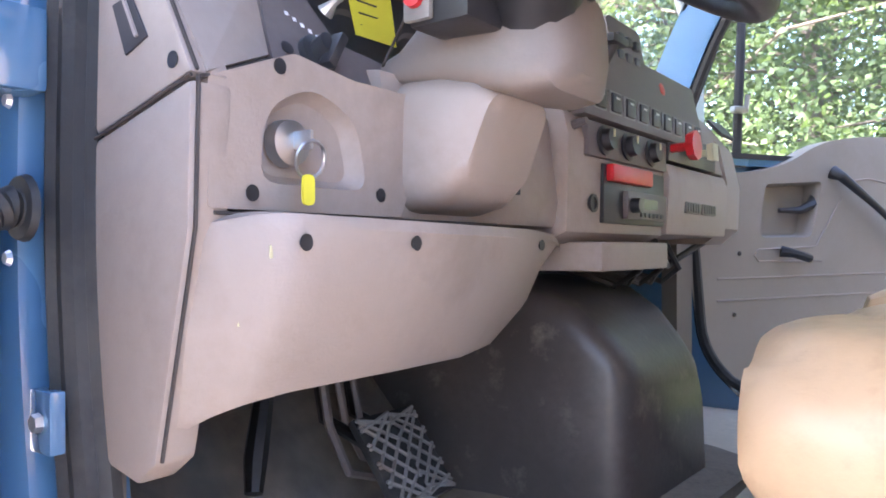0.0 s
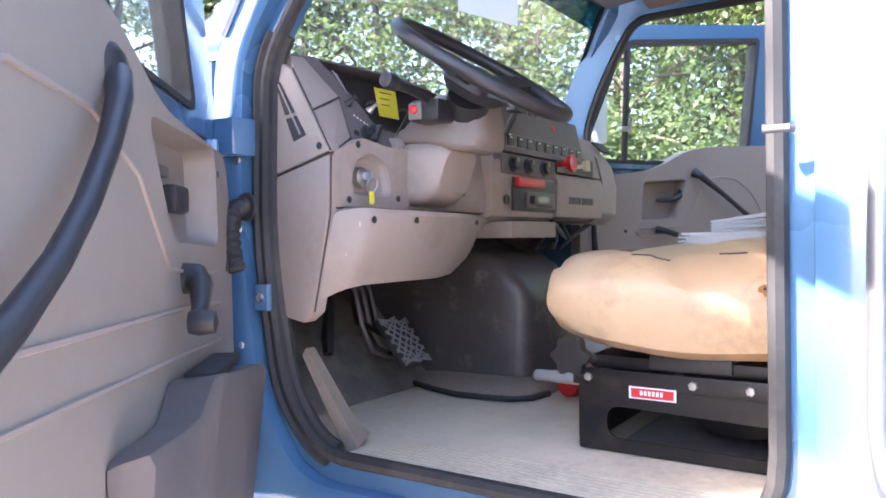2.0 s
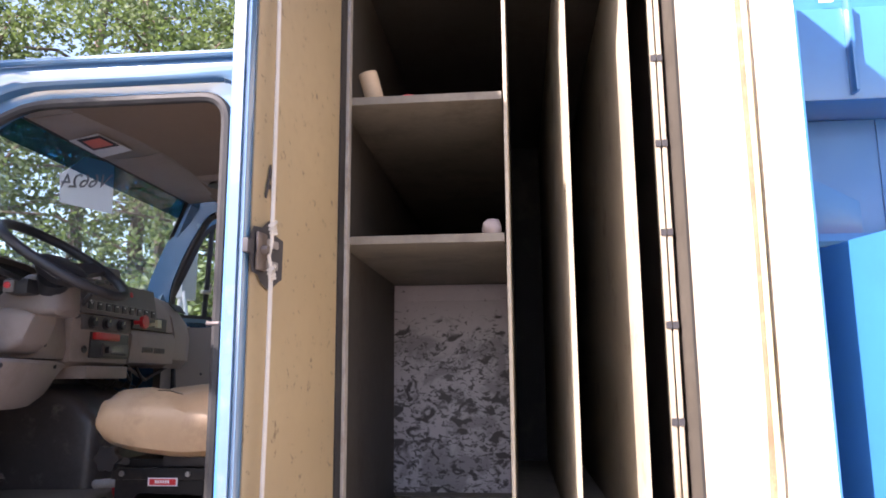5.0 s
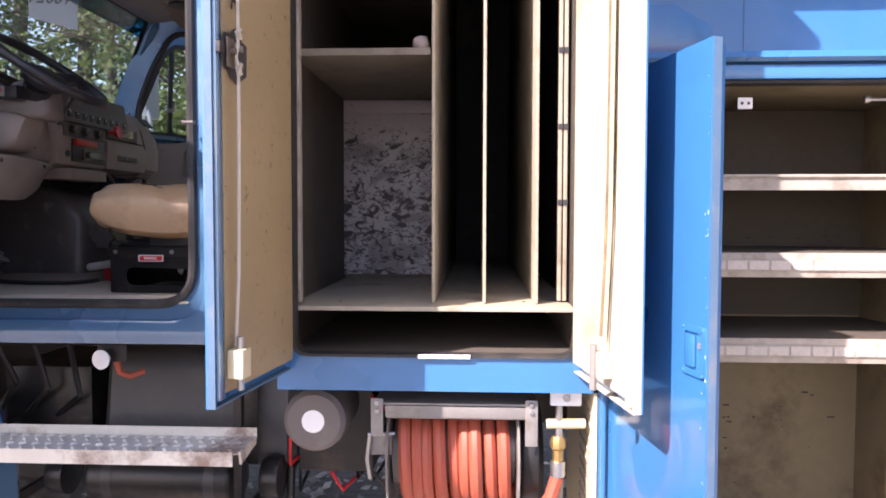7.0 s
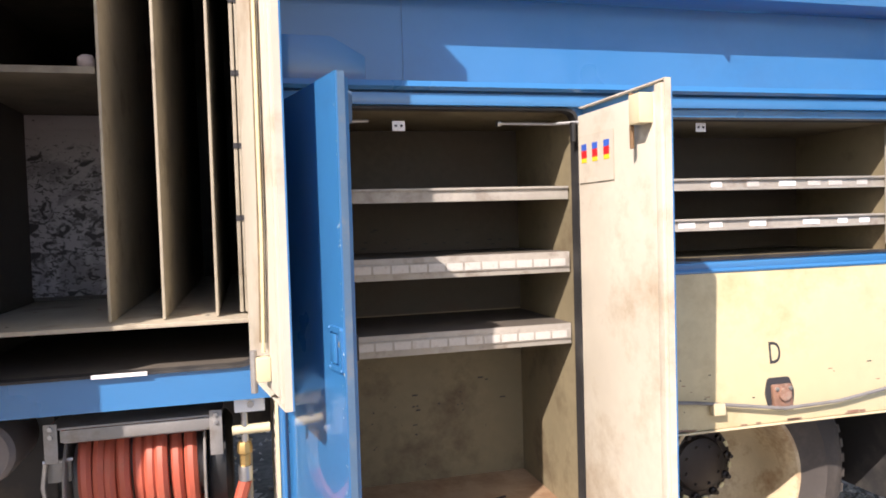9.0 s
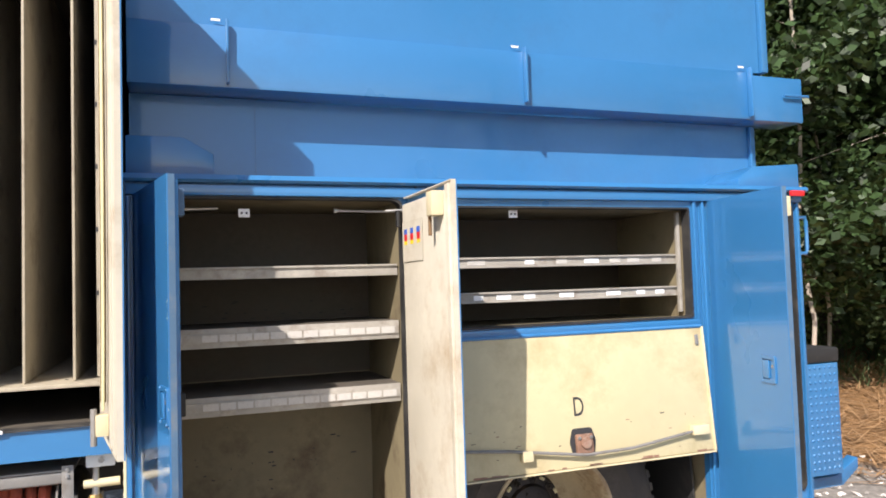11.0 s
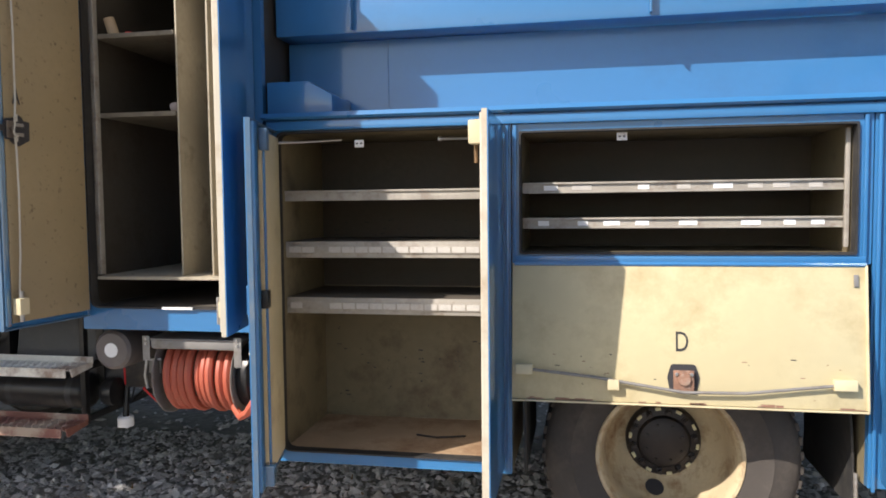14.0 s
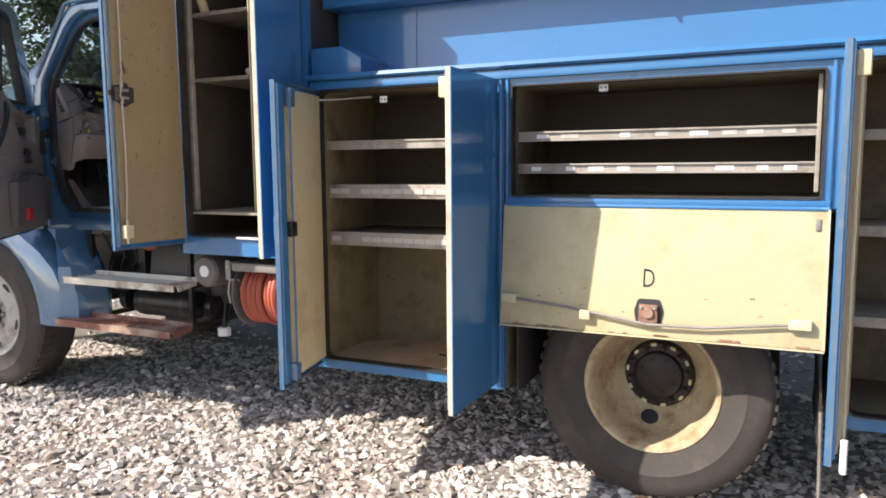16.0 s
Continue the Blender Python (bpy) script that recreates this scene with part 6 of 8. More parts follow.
part("tyre", lt([(0.26, 0.0), (0.37, 0.02), (0.45, 0.01), (0.467, -0.03), (0.467, -0.2), (0.37, -0.24), (0.26, -0.24), (0.26, 0.0)], (2.882, 0.545, 0.470), (0, -1, 0), 48, cap=False), TYREM, inner)
FC = (-1.120, 0.150, 0.470)
fw = road_wheel("steer_axle_wheel", "front truck wheel with worn white rim", FC, 0.470, 0.255)
frim = part("rim", lt([(0.255, -0.02), (0.262, 0.004), (0.270, 0.010), (0.267, 0.015), (0.256, 0.012), (0.244, -0.015), (0.215, -0.030), (0.17, -0.010), (0.14, 0.002), (0.13, 0.0), (0.0, 0.0)], FC, (0, -1, 0), 56, cap=False), mat("worn_white_rim_paint", (0.50, 0.48, 0.44), 0.5, 0.0, 0.15, 6.0, 0.08, 60, (0.18, 0.12, 0.08), 0.7, 7.0, (0.52, 0.70)), fw, "worn white steel rim")
part("hub", lt([(0.085, 0.0), (0.082, 0.05), (0.06, 0.065), (0.0, 0.068)], FC, (0, -1, 0), 24), HUBM, fw)
for k in range(10):
    a = radians(36 * k)
    part("lug_nut", lt([(0.016, 0.0), (0.016, 0.02), (0.0, 0.022)], (FC[0] + 0.112 * math.cos(a), FC[1] - 0.001, FC[2] + 0.112 * math.sin(a)), (0, -1, 0), 6), STEEL, frim)
for k in range(5):
    a = radians(-18 + 72 * k)
    part("hand_hole", lt([(0.0, 0.0), (0.030, 0.0), (0.032, 0.003), (0.0, 0.004)], (FC[0] + 0.196 * math.cos(a), FC[1] + 0.019, FC[2] + 0.196 * math.sin(a)), (-0.35 * math.cos(a), -1, -0.35 * math.sin(a)), 16), INK, frim)
for sx in (2.882, -1.120):
    far = thing("far_wheel", "truck wheel on the far side of the truck", "truck wheel", (sx, 1.9, 0), group="far side wheels")
    part("tyre", lt([(0.0, -0.02), (0.26, -0.02), (0.27, 0.0), (0.42, 0.02), (0.467, -0.03), (0.467, -0.22), (0.27, -0.24), (0.0, -0.24)], (sx, 1.78, 0.470), (0, -1, 0), 40), TYREM, far)

# ---- hose reel ----
reel = thing("hose_reel", "grey hose reel wound with orange air hose", "hose reel", (1.03, 0.25, 0.56))
RCY, RCZ = 0.265, 0.720
wraps = []
turns, steps = 9, 22
for i in range(turns * steps + 1):
    a = 2 * math.pi * i / steps
    k = i / steps
    rr = 0.128 + 0.006 * math.sin(k * 2.3) + 0.004 * math.sin(k * 5.1)
    wraps.append((0.874 + 0.292 * k / turns + 0.005 * math.sin(k * 1.7), RCY + rr * math.cos(a), RCZ + rr * math.sin(a) - 0.008 * (1 - math.sin(a)) * (0.4 + 0.6 * math.sin(k * 1.1) ** 2)))
tail = [(1.175, 0.16, 0.60), (1.215, 0.13, 0.575), (1.245, 0.125, 0.592), (1.275, 0.128, 0.640), (1.292, 0.130, 0.695)]
part("hose", tb(wraps + tail, 0.0175, 8), HOSE, reel, "orange rubber air hose")
part("drum", lt([(0.095, 0.0), (0.095, 0.33)], (0.855, RCY, RCZ), (1, 0, 0), 24), GREYSTEEL, reel)
for xx in (0.848, 1.190):
    part("flange", lt([(0.0, -0.003), (0.168, -0.003), (0.174, 0.003), (0.168, 0.005), (0.160, 0.002), (0.0, 0.002)], (xx, RCY, RCZ), (1, 0, 0), 40), GREYSTEEL, reel, "grey steel reel flange")
part("top_channel", bx(0.815, 1.238, 0.105, 0.42, 0.882, 0.888, 0.002), GREYSTEEL, reel)
part("channel_lip", bx(0.845, 1.208, 0.104, 0.109, 0.850, 0.881, 0.002), GREYSTEEL, reel)
part("guide_bar", tb([(0.85, 0.118, 0.852), (1.205, 0.118, 0.852)], 0.008, 10), GREYSTEEL, reel)
for xx in (0.824, 1.222):
    part("side_bracket", bx(xx - 0.016, xx + 0.016, 0.100, 0.104, 0.780 if xx > 1 else 0.80, 0.900, 0.002), GREYSTEEL, reel)
    for zz in (0.888, 0.868):
        part("bolt", lt([(0.007, 0.0), (0.006, 0.005), (0.0, 0.006)], (xx, 0.100, zz), (0, -1, 0), 6), STEEL, reel)
part("spring_case", lt([(0.0, 0.0), (0.135, 0.0), (0.14, 0.01), (0.14, 0.045), (0.12, 0.06), (0.0, 0.06)], (1.198, RCY, RCZ), (1, 0, 0), 32), BLACKM, reel, "dark spring case")
rt = part("ratchet", bx(0.800, 0.858, 0.150, 0.170, 0.735, 0.790, 0.004), GREYSTEEL, reel)
part("ratchet_arm", tb([(0.800, 0.14, 0.79), (0.793, 0.135, 0.73), (0.800, 0.14, 0.675)], 0.006, 8), STEEL, rt)
part("pawl", tb([(0.795, 0.135, 0.795), (0.865, 0.14, 0.797)], 0.005, 8), STEEL, rt)
part("axle_end", lt([(0.022, 0.0), (0.022, 0.03), (0.012, 0.05), (0.0, 0.05)], (0.868, RCY, RCZ), (-1, 0, 0), 14), STEEL, reel)
vv = thing("air_fitting", "brass air fitting and drain pipe on a white bracket", "pipe fitting", (1.3, 0.13, 0.55))
part("bracket", bx(1.270, 1.350, 0.108, 0.113, 0.885, 0.925, 0.004), WHITE, vv)
part("bracket_bolt", lt([(0.010, 0.0), (0.009, 0.006), (0.0, 0.007)], (1.312, 0.108, 0.905), (0, -1, 0), 6), STEEL, vv)
part("pipe", tb([(1.295, 0.130, 0.884), (1.295, 0.130, 0.80)], 0.010, 10), STEEL, vv)
part("cross_pipe", tb([(1.262, 0.130, 0.832), (1.362, 0.130, 0.834)], 0.013, 10), CREAM, vv)
brass = mat("brass", (0.45, 0.30, 0.12), 0.4, 0.8, 0.2, 20.0)
part("valve", lt([(0.016, 0.0), (0.020, 0.01), (0.020, 0.03), (0.014, 0.035), (0.014, 0.065), (0.0, 0.065)], (1.293, 0.130, 0.800), (0, 0, -1), 8), brass, vv, "brass valve")
part("hose_clamp", lt([(0.019, 0.0), (0.020, 0.01), (0.019, 0.04)], (1.2925, 0.130, 0.735), (0, 0, -1), 12), STEEL, vv)
part("drain_pipe", tb([(1.300, 0.165, 0.80), (1.298, 0.165, 0.56)], 0.013, 10), GREYSTEEL, vv)

# ---- steps and tanks ----
def cab_step(z, y0, y1, x0, x1, material, label):
    t = thing("cab_step", label, "truck step", ((x0 + x1) / 2, (y0 + y1) / 2, z - 0.04), group="cab steps")
    plate = part("tread_plate", bx(x0 + 0.008, x1 - 0.008, y0 + 0.004, y1 - 0.004, z - 0.006, z - 0.002, 0.001), material, t)
    part("front_lip", loft(bmesh.new(), [[(x, y0, z - 0.036), (x, y0 + 0.004, z - 0.036), (x, y0 + 0.008, z), (x, y0 + 0.002, z + 0.002)] for x in (x0 + 0.02, x1 - 0.02)]), material, t)
    part("rear_lip", bx(x0, x1, y1 - 0.004, y1, z - 0.006, z + 0.024, 0.001), material, t)
    for xe in (x0 + 0.004, x1 - 0.004):
        part("end_lip", px([(y0 + 0.02, z - 0.036), (y1 - 0.005, z - 0.02), (y1 - 0.005, z), (y0 + 0.01, z)], "x", xe - 0.003, xe + 0.003), material, t)
    k = 0
    nx = int((x1 - x0) / 0.036)
    for i in range(nx):
        for j in range(4):
            cx = x0 + 0.024 + i * 0.036 + (0.018 if j % 2 else 0)
            cy = y0 + 0.022 + j * (y1 - y0 - 0.04) / 3.2
            if cx > x1 - 0.02:
                continue
            b = bmesh.new()
            a = radians(38 if j % 2 else -38)
            lathe(b, [(0.012, 0.0), (0.006, 0.006), (0.0, 0.007)], (0, 0, 0), (0, 0, 1), 6)
            b.transform(Matrix.Translation((cx, cy, z - 0.002)) @ Matrix.Rotation(a, 4, "Z") @ Matrix.Diagonal((1, 0.42, 1, 1)))
            part("tread_tooth", b, material, plate)
            k += 1
    return t


cab_step(0.745, 0.112, 0.268, -0.425, 0.458, STEPM, "white painted steel cab step with rusty treads")
cab_step(0.505, 0.062, 0.212, -0.450, 0.466, STEPR, "red painted steel cab step with worn treads")
for xx in (-0.36, 0.40):
    sb_ = thing("step_bracket", "black steel bracket carrying the cab steps", "bracket", (xx, 0.35, 0.42), group="step brackets")
    part("upright", bx(xx - 0.012, xx + 0.012, 0.270, 0.300, 0.46, 0.98, 0.003), BLACKM, sb_)
    part("arm", bx(xx - 0.010, xx + 0.010, 0.220, 0.80, 0.470, 0.500, 0.003), BLACKM, sb_)
    part("arm", bx(xx - 0.010, xx + 0.010, 0.275, 0.80, 0.700, 0.735, 0.003), BLACKM, sb_)
tank = thing("fuel_tank", "dark grey plastic tank under the cab", "tank", (0.2, 0.7, 0.6))
part("tank_body", loft(bmesh.new(), [[(x, y, z) for y, z in rounded([(0.40 + e, 0.60 + e), (0.95, 0.60 + e), (0.95, 0.955 - e), (0.40 + e + 0.05, 0.955 - e)], 0.06, 4)] for x, e in ((-0.07, 0.02), (-0.05, 0.0), (0.505, 0.0), (0.53, 0.02))]), TANKM, tank, "dark grey tank shell")
part("strap", bx(0.38, 0.42, 0.394, 0.399, 0.62, 0.93, 0.001), BLACKM, tank)
air = thing("air_tank", "black cylindrical air tank behind the steps", "air tank", (0.15, 0.36, 0.50))
part("shell", lt([(0.0, 0.0), (0.050, 0.006), (0.076, 0.025), (0.081, 0.04), (0.081, 0.44), (0.076, 0.455), (0.050, 0.475), (0.0, 0.48)], (-0.09, 0.37, 0.590), (1, 0, 0), 28), BLACKM, air)
part("band", lt([(0.0825, 0.0), (0.0835, 0.004), (0.0825, 0.03)], (-0.015, 0.37, 0.590), (1, 0, 0), 28, cap=False), DARK, air)
part("band", lt([(0.0825, 0.0), (0.0835, 0.004), (0.0825, 0.03)], (0.290, 0.37, 0.590), (1, 0, 0), 28, cap=False), DARK, air)
for xx in (-0.175, 0.47):
    part("end_fitting", lt([(0.0, 0.0), (0.055, 0.005), (0.062, 0.02), (0.062, 0.06), (0.0, 0.07)], (xx - 0.03, 0.37, 0.59), (1, 0, 0), 20), BLACKM, air)
filt = thing("air_filter", "round dark filter canister with a white dot", "filter", (0.655, 0.2, 0.75))
can = part("canister", lt([(0.0, 0.0), (0.070, 0.0), (0.082, -0.012), (0.086, -0.05), (0.084, -0.22), (0.0, -0.22)], (0.655, 0.118, 0.832), (0, -1, 0), 36), GREYPL, filt)
part("dot_label", lt([(0.0, 0.0015), (0.030, 0.0015), (0.030, 0.0)], (0.653, 0.118, 0.832), (0, -1, 0), 28), WHITE, can, "round white label")
valve = thing("drain_valve", "white drain knob on a bracket under the cab sill", "valve", (0.03, 0.25, 0.93))
part("bracket", bx(0.00, 0.085, 0.262, 0.268, 0.955, 1.004, 0.002), BLACKM, valve)
part("knob", lt([(0.0, 0.0), (0.010, 0.0), (0.010, 0.02), (0.026, 0.022), (0.028, 0.030), (0.0, 0.034)], (0.030, 0.262, 0.965), (-0.2, -1, 0), 20), WHITE, valve)
part("hose", tb([(0.05, 0.275, 0.955), (0.052, 0.285, 0.92), (0.075, 0.30, 0.905), (0.11, 0.32, 0.915)], 0.010, 8), HOSE, valve, "short red hose")
cap_ = thing("pipe_cap", "white plastic pipe cap on a drain under the truck", "pipe cap", (0.52, 0.40, 0.40))
part("cap", lt([(0.0, 0.0), (0.034, 0.0), (0.036, 0.004), (0.036, 0.040), (0.028, 0.048), (0.022, 0.048), (0.022, 0.030), (0.0, 0.030)], (0.515, 0.40, 0.425), (0, 0, 1), 20), WHITE, cap_)
part("drain", tb([(0.515, 0.40, 0.455), (0.515, 0.42, 0.60), (0.53, 0.60, 0.66), (0.54, 0.82, 0.70)], 0.014, 8), BLACKM, cap_)

# ---- chassis and its clutter ----
chassis = thing("chassis", "black steel chassis frame with axle, springs and pipes", "chassis", (1.5, 1.2, 0.6))
for yy in (0.82, 1.42):
    part("frame_rail", bx(-2.3, 4.05, yy, yy + 0.08, 0.64, 0.90, 0.004), BLACKM, chassis)
for xx in (-0.6, 0.55, 1.35, 2.2, 3.6):
    part("cross_member", bx(xx, xx + 0.08, 0.90, 1.42, 0.66, 0.86, 0.004), BLACKM, chassis)
part("axle", tb([(2.882, 0.40, 0.470), (2.882, 0.95, 0.470), (2.882, 1.4, 0.470), (2.882, 1.9, 0.470)], [0.075, 0.085, 0.085, 0.075], 16), BLACKM, chassis)
part("differential", lt([(0.0, -0.16), (0.14, -0.10), (0.19, 0.0), (0.14, 0.10), (0.0, 0.16)], (2.885, 1.16, 0.505), (1, 0, 0), 20), BLACKM, chassis)
part("front_axle", tb([(-1.12, 0.3, 0.46), (-1.12, 1.9, 0.46)], 0.055, 12), BLACKM, chassis)
part("drive_shaft", tb([(0.0, 1.16, 0.72), (2.75, 1.16, 0.55)], 0.05, 12), BLACKM, chassis)
part("gear_box", bx(-0.9, 0.1, 0.93, 1.40, 0.55, 0.98, 0.05), BLACKM, chassis)
rng = random.Random(5)
for i in range(12):
    x, z = 0.50 + rng.random() * 0.28, 0.62 + rng.random() * 0.26
    part("air_line", tb([(x, 0.28 + rng.random() * 0.2, z), (x + 0.06 * rng.random(), 0.40, z - 0.08), (x + 0.12 * rng.random(), 0.55, z - 0.02), (x + 0.1, 0.85, z)], 0.0055, 6), BLACKM if i % 3 else RED, chassis)
for i in range(3):
    x = -0.36 + 0.10 * i
    part("air_line", tb([(x, 0.36 + 0.02 * (i % 3), 0.98), (x + 0.03, 0.40, 0.86 - 0.02 * i), (x - 0.08, 0.46, 0.74), (x - 0.15, 0.60, 0.66)], 0.009, 6), BLACKM, chassis)
part("battery_box", bx(-0.40, -0.12, 0.45, 0.80, 0.62, 0.90, 0.01), BLACKM, chassis)
part("support_box", bx(0.56, 0.78, 0.34, 0.80, 0.62, 0.92, 0.01), BLACKM, chassis)
part("rear_spring", tb([(2.25, 0.86, 0.66), (2.6, 0.86, 0.57), (2.885, 0.86, 0.545), (3.2, 0.86, 0.57), (3.52, 0.86, 0.66)], 0.045, 8), BLACKM, chassis)
# wheel house
house = thing("wheel_house", "black steel wheel housing over the rear wheel", "wheel housing", (2.9, 0.5, 0.75))
part("top_plate", bx(2.316, 3.500, 0.098, 0.78, 1.192, 1.200), BLACKM, house)
part("back_plate", bx(2.316, 3.500, 0.784, 0.80, 0.55, 1.190), BLACKM, house)
fl1 = thing("mud_flap", "black rubber mud flap behind the rear wheel", "mud flap", (3.45, 0.4, 0.33), group="mud flaps")
part("flap", loft(bmesh.new(), [[(3.462 + 0.02 * math.sin(s * 2.2), y, 0.75 - 0.40 * s) for y in (0.14, 0.70)] + [(3.470 + 0.02 * math.sin(s * 2.2), y, 0.75 - 0.40 * s) for y in (0.70, 0.14)] for s in [i / 8 for i in range(9)]]), RUBBER, fl1)
part("strap", tb([(3.486, 0.115, 0.48), (3.490, 0.11, 0.30), (3.493, 0.115, 0.13)], 0.007, 6), GREYSTEEL, fl1)
fl2 = thing("mud_flap", "black rubber mud flap ahead of the rear wheel", "mud flap", (2.36, 0.4, 0.40), group="mud flaps")
part("flap", bx(2.352, 2.362, 0.10, 0.70, 0.42, 0.76, 0.003), RUBBER, fl2)
# side plate under the locker
sp2 = thing("side_plate", "cream perforated side plate of the shelf cabinet", "panel", (1.38, 0.35, 0.43))
sp_p = part("plate", bx(1.3755, 1.3835, 0.070, 0.62, 0.435, 0.928, 0.001), CREAM, sp2)
for i in range(7):
    for j in range(12):
        part("dimple", lt([(0.010, 0.0), (0.006, 0.003), (0.0, 0.0035)], (1.3755, 0.10 + i * 0.034, 0.47 + j * 0.036), (-1, 0, 0), 6), SHELF, sp_p)
# front fender
fender = thing("front_fender", "blue front fender beside the cab", "fender", (-0.5, 0.3, 0.5))
fs = []
for a, k in ((-2, 1.0), (6, 1.0), (15, 1.0), (27, 0.9), (40, 0.7), (58, 0.5), (80, 0.42), (105, 0.42), (130, 0.42), (155, 0.42), (180, 0.42)):
    ca, sa = math.cos(radians(a)), math.sin(radians(a))
    ri = 0.500
    fs.append([(FC[0] + (ri + o * k) * ca, y, FC[2] + (ri + o * k) * sa) for o, y in ((0.0, 0.122), (0.004, 0.104), (0.09, 0.098), (0.20, 0.130), (0.255, 0.210), (0.25, 0.335), (0.20, 0.335), (0.02, 0.200))])
part("arch", loft(bmesh.new(), fs), CABBLUE, fender)
part("rear_skirt", loft(bmesh.new(), [[(-0.44, 0.11, z), (-0.33 - s, 0.14, z), (-0.27 - s, 0.30, z), (-0.29 - s, 0.34, z), (-0.42, 0.34, z)] for z, s in ((0.50, 0.0), (0.62, 0.0), (0.80, 0.05), (0.95, 0.14), (1.02, 0.22))]), CABBLUE, fender)

# ---- fittings of the doors and shelves ----
def on(m, bm):
    bm.transform(m)
    return bm


# left locker leaf: lock rods of white cord, latch, keeper, letter
rodm = mat("white_cord", (0.50, 0.47, 0.41), 0.7, 0.0, 0.1, 30.0)
part("edge_rail", on(mA1, bx(LA1 - 0.030, LA1 - 0.006, 0.002, 0.023, 1.0, A_TOP, 0.004)), CABBLUE, dA1)
part("lock_cord", on(mA1, tb([(0.345, 0.036, 1.105), (0.338, 0.040, 1.25), (0.334, 0.041, 1.45), (0.338, 0.044, 1.60), (0.342, 0.046, 1.662)], 0.0036, 6)), rodm, dA1, "white pull cord")
part("lock_cord", on(mA1, tb([(0.342, 0.046, 1.735), (0.334, 0.042, 1.80), (0.330, 0.040, 2.05), (0.336, 0.038, 2.50)], 0.0036, 6)), rodm, dA1, "white pull cord")
WORKS = mat("rusty_latch_steel", (0.17, 0.14, 0.12), 0.5, 0.4, 0.4, 30.0, 0.2, 90, (0.09, 0.05, 0.03), 0.7, 40.0)
la = part("latch", on(mA1, px([(0.268, 1.664), (0.286, 1.655), (0.312, 1.640), (0.340, 1.650), (0.352, 1.662), (0.370, 1.664), (0.378, 1.682), (0.376, 1.722), (0.368, 1.736), (0.342, 1.738), (0.318, 1.754), (0.300, 1.745), (0.292, 1.733), (0.266, 1.729)], "y", 0.0275, 0.0285)), INK, dA1, "dark open latch hole with steel works")
part("latch_plate", on(mA1, bx(0.334, 0.366, 0.030, 0.035, 1.668, 1.728, 0.003)), WORKS, la)
for zc in (1.682, 1.716):
    part("latch_tab", on(mA1, bx(0.296, 0.334, 0.030, 0.036, zc - 0.007, zc + 0.006, 0.003)), GREYSTEEL, la)
part("latch_cam", on(mA1, lt([(0.0, 0.0), (0.008, 0.0), (0.007, 0.012), (0.0, 0.013)], (0.350, 0.034, 1.70), (0, 1, 0), 8)), WORKS, la)
for zz in (1.664, 1.735):
    knot = [(0.342 + 0.006 * math.cos(2.2 * i), 0.047 + 0.005 * math.sin(2.2 * i), zz - 0.009 + 0.0018 * i) for i in range(11)]
    part("cord_knot", on(mA1, tb(knot + [(0.336, 0.050, zz + 0.014)], 0.003, 6)), rodm, la)
part("cord_loop", on(mA1, tb([(0.342, 0.046, 1.672), (0.347, 0.044, 1.69), (0.344, 0.047, 1.712), (0.342, 0.046, 1.728)], 0.003, 6)), rodm, la)
part("latch_tongue", on(mA1, bx(0.380, 0.400, 0.026, 0.036, 1.690, 1.712, 0.002)), INK, la)
kp1 = part("keeper", on(mA1, bx(0.325, 0.365, 0.025, 0.060, 1.040, 1.100, 0.004)), CREAM, dA1, "cream rod keeper")
part("rod_end", on(mA1, tb([(0.347, 0.046, 1.015), (0.347, 0.046, 1.125)], 0.008, 8)), STEEL, kp1)
ltr = text_bm("A", 0.085)
ltr.transform(mA1 @ Matrix(((-0.55, 0, 0, 0.318), (0, 0, 1, 0.0275), (0, 1, 0, 1.815), (0, 0, 0, 1))))
part("lettering", ltr, INK, dA1, "hand-painted letter")

# right locker leaf: worn rubber strip, rod, keeper
strip = mat("worn_brown_strip", (0.20, 0.15, 0.09), 0.8, 0.0, 0.35, 18.0, 0.3, 60, (0.45, 0.36, 0.18), 0.7, 20.0)
part("rubber_strip", on(mA2, tb([(0.268, 0.036, 1.12), (0.285, 0.036, 1.25), (0.300, 0.036, 1.45), (0.304, 0.036, 1.7), (0.302, 0.036, 2.0), (0.298, 0.036, 2.5)], 0.0075, 6)), strip, dA2, "worn brown rubber strip")
part("lock_rod", on(mA2, tb([(0.285, 0.038, 1.10), (0.312, 0.038, 1.35), (0.318, 0.038, 1.8), (0.318, 0.038, 2.5)], 0.004, 6)), BEIGE, dA2)
part("edge_rail", on(mA2, bx(LA2 - 0.028, LA2 - 0.006, 0.002, 0.023, 1.0, A_TOP, 0.004)), WHITEP, dA2)
kp2 = part("keeper", on(mA2, bx(0.262, 0.300, 0.025, 0.056, 1.035, 1.090, 0.004)), CREAM, dA2)
part("rod_end", on(mA2, tb([(0.280, 0.060, 1.01), (0.280, 0.060, 1.105)], 0.008, 8)), GREYSTEEL, kp2)
part("sill_label", bx(0.935, 1.065, 0.044, 0.0475, 1.0165, 1.026), WHITE, locker, "white sill label")
for xx, zz0 in ((1.300, 1.145), (1.314, 1.145)):
    rl = part("wall_rail", bx(xx - 0.005, xx + 0.005, 0.20, 0.23, zz0, A_TOP - 0.03, 0.002), DIVM, locker)
    for k in range(6):
        part("rail_notch", bx(xx - 0.006, xx + 0.006, 0.1975, 0.1995, 1.40 + k * 0.20, 1.415 + k * 0.20), INK, rl)
part("corner_post", bx(0.594, 0.622, 0.12, 0.15, 1.145, A_TOP - 0.02, 0.003), SHELF, locker)
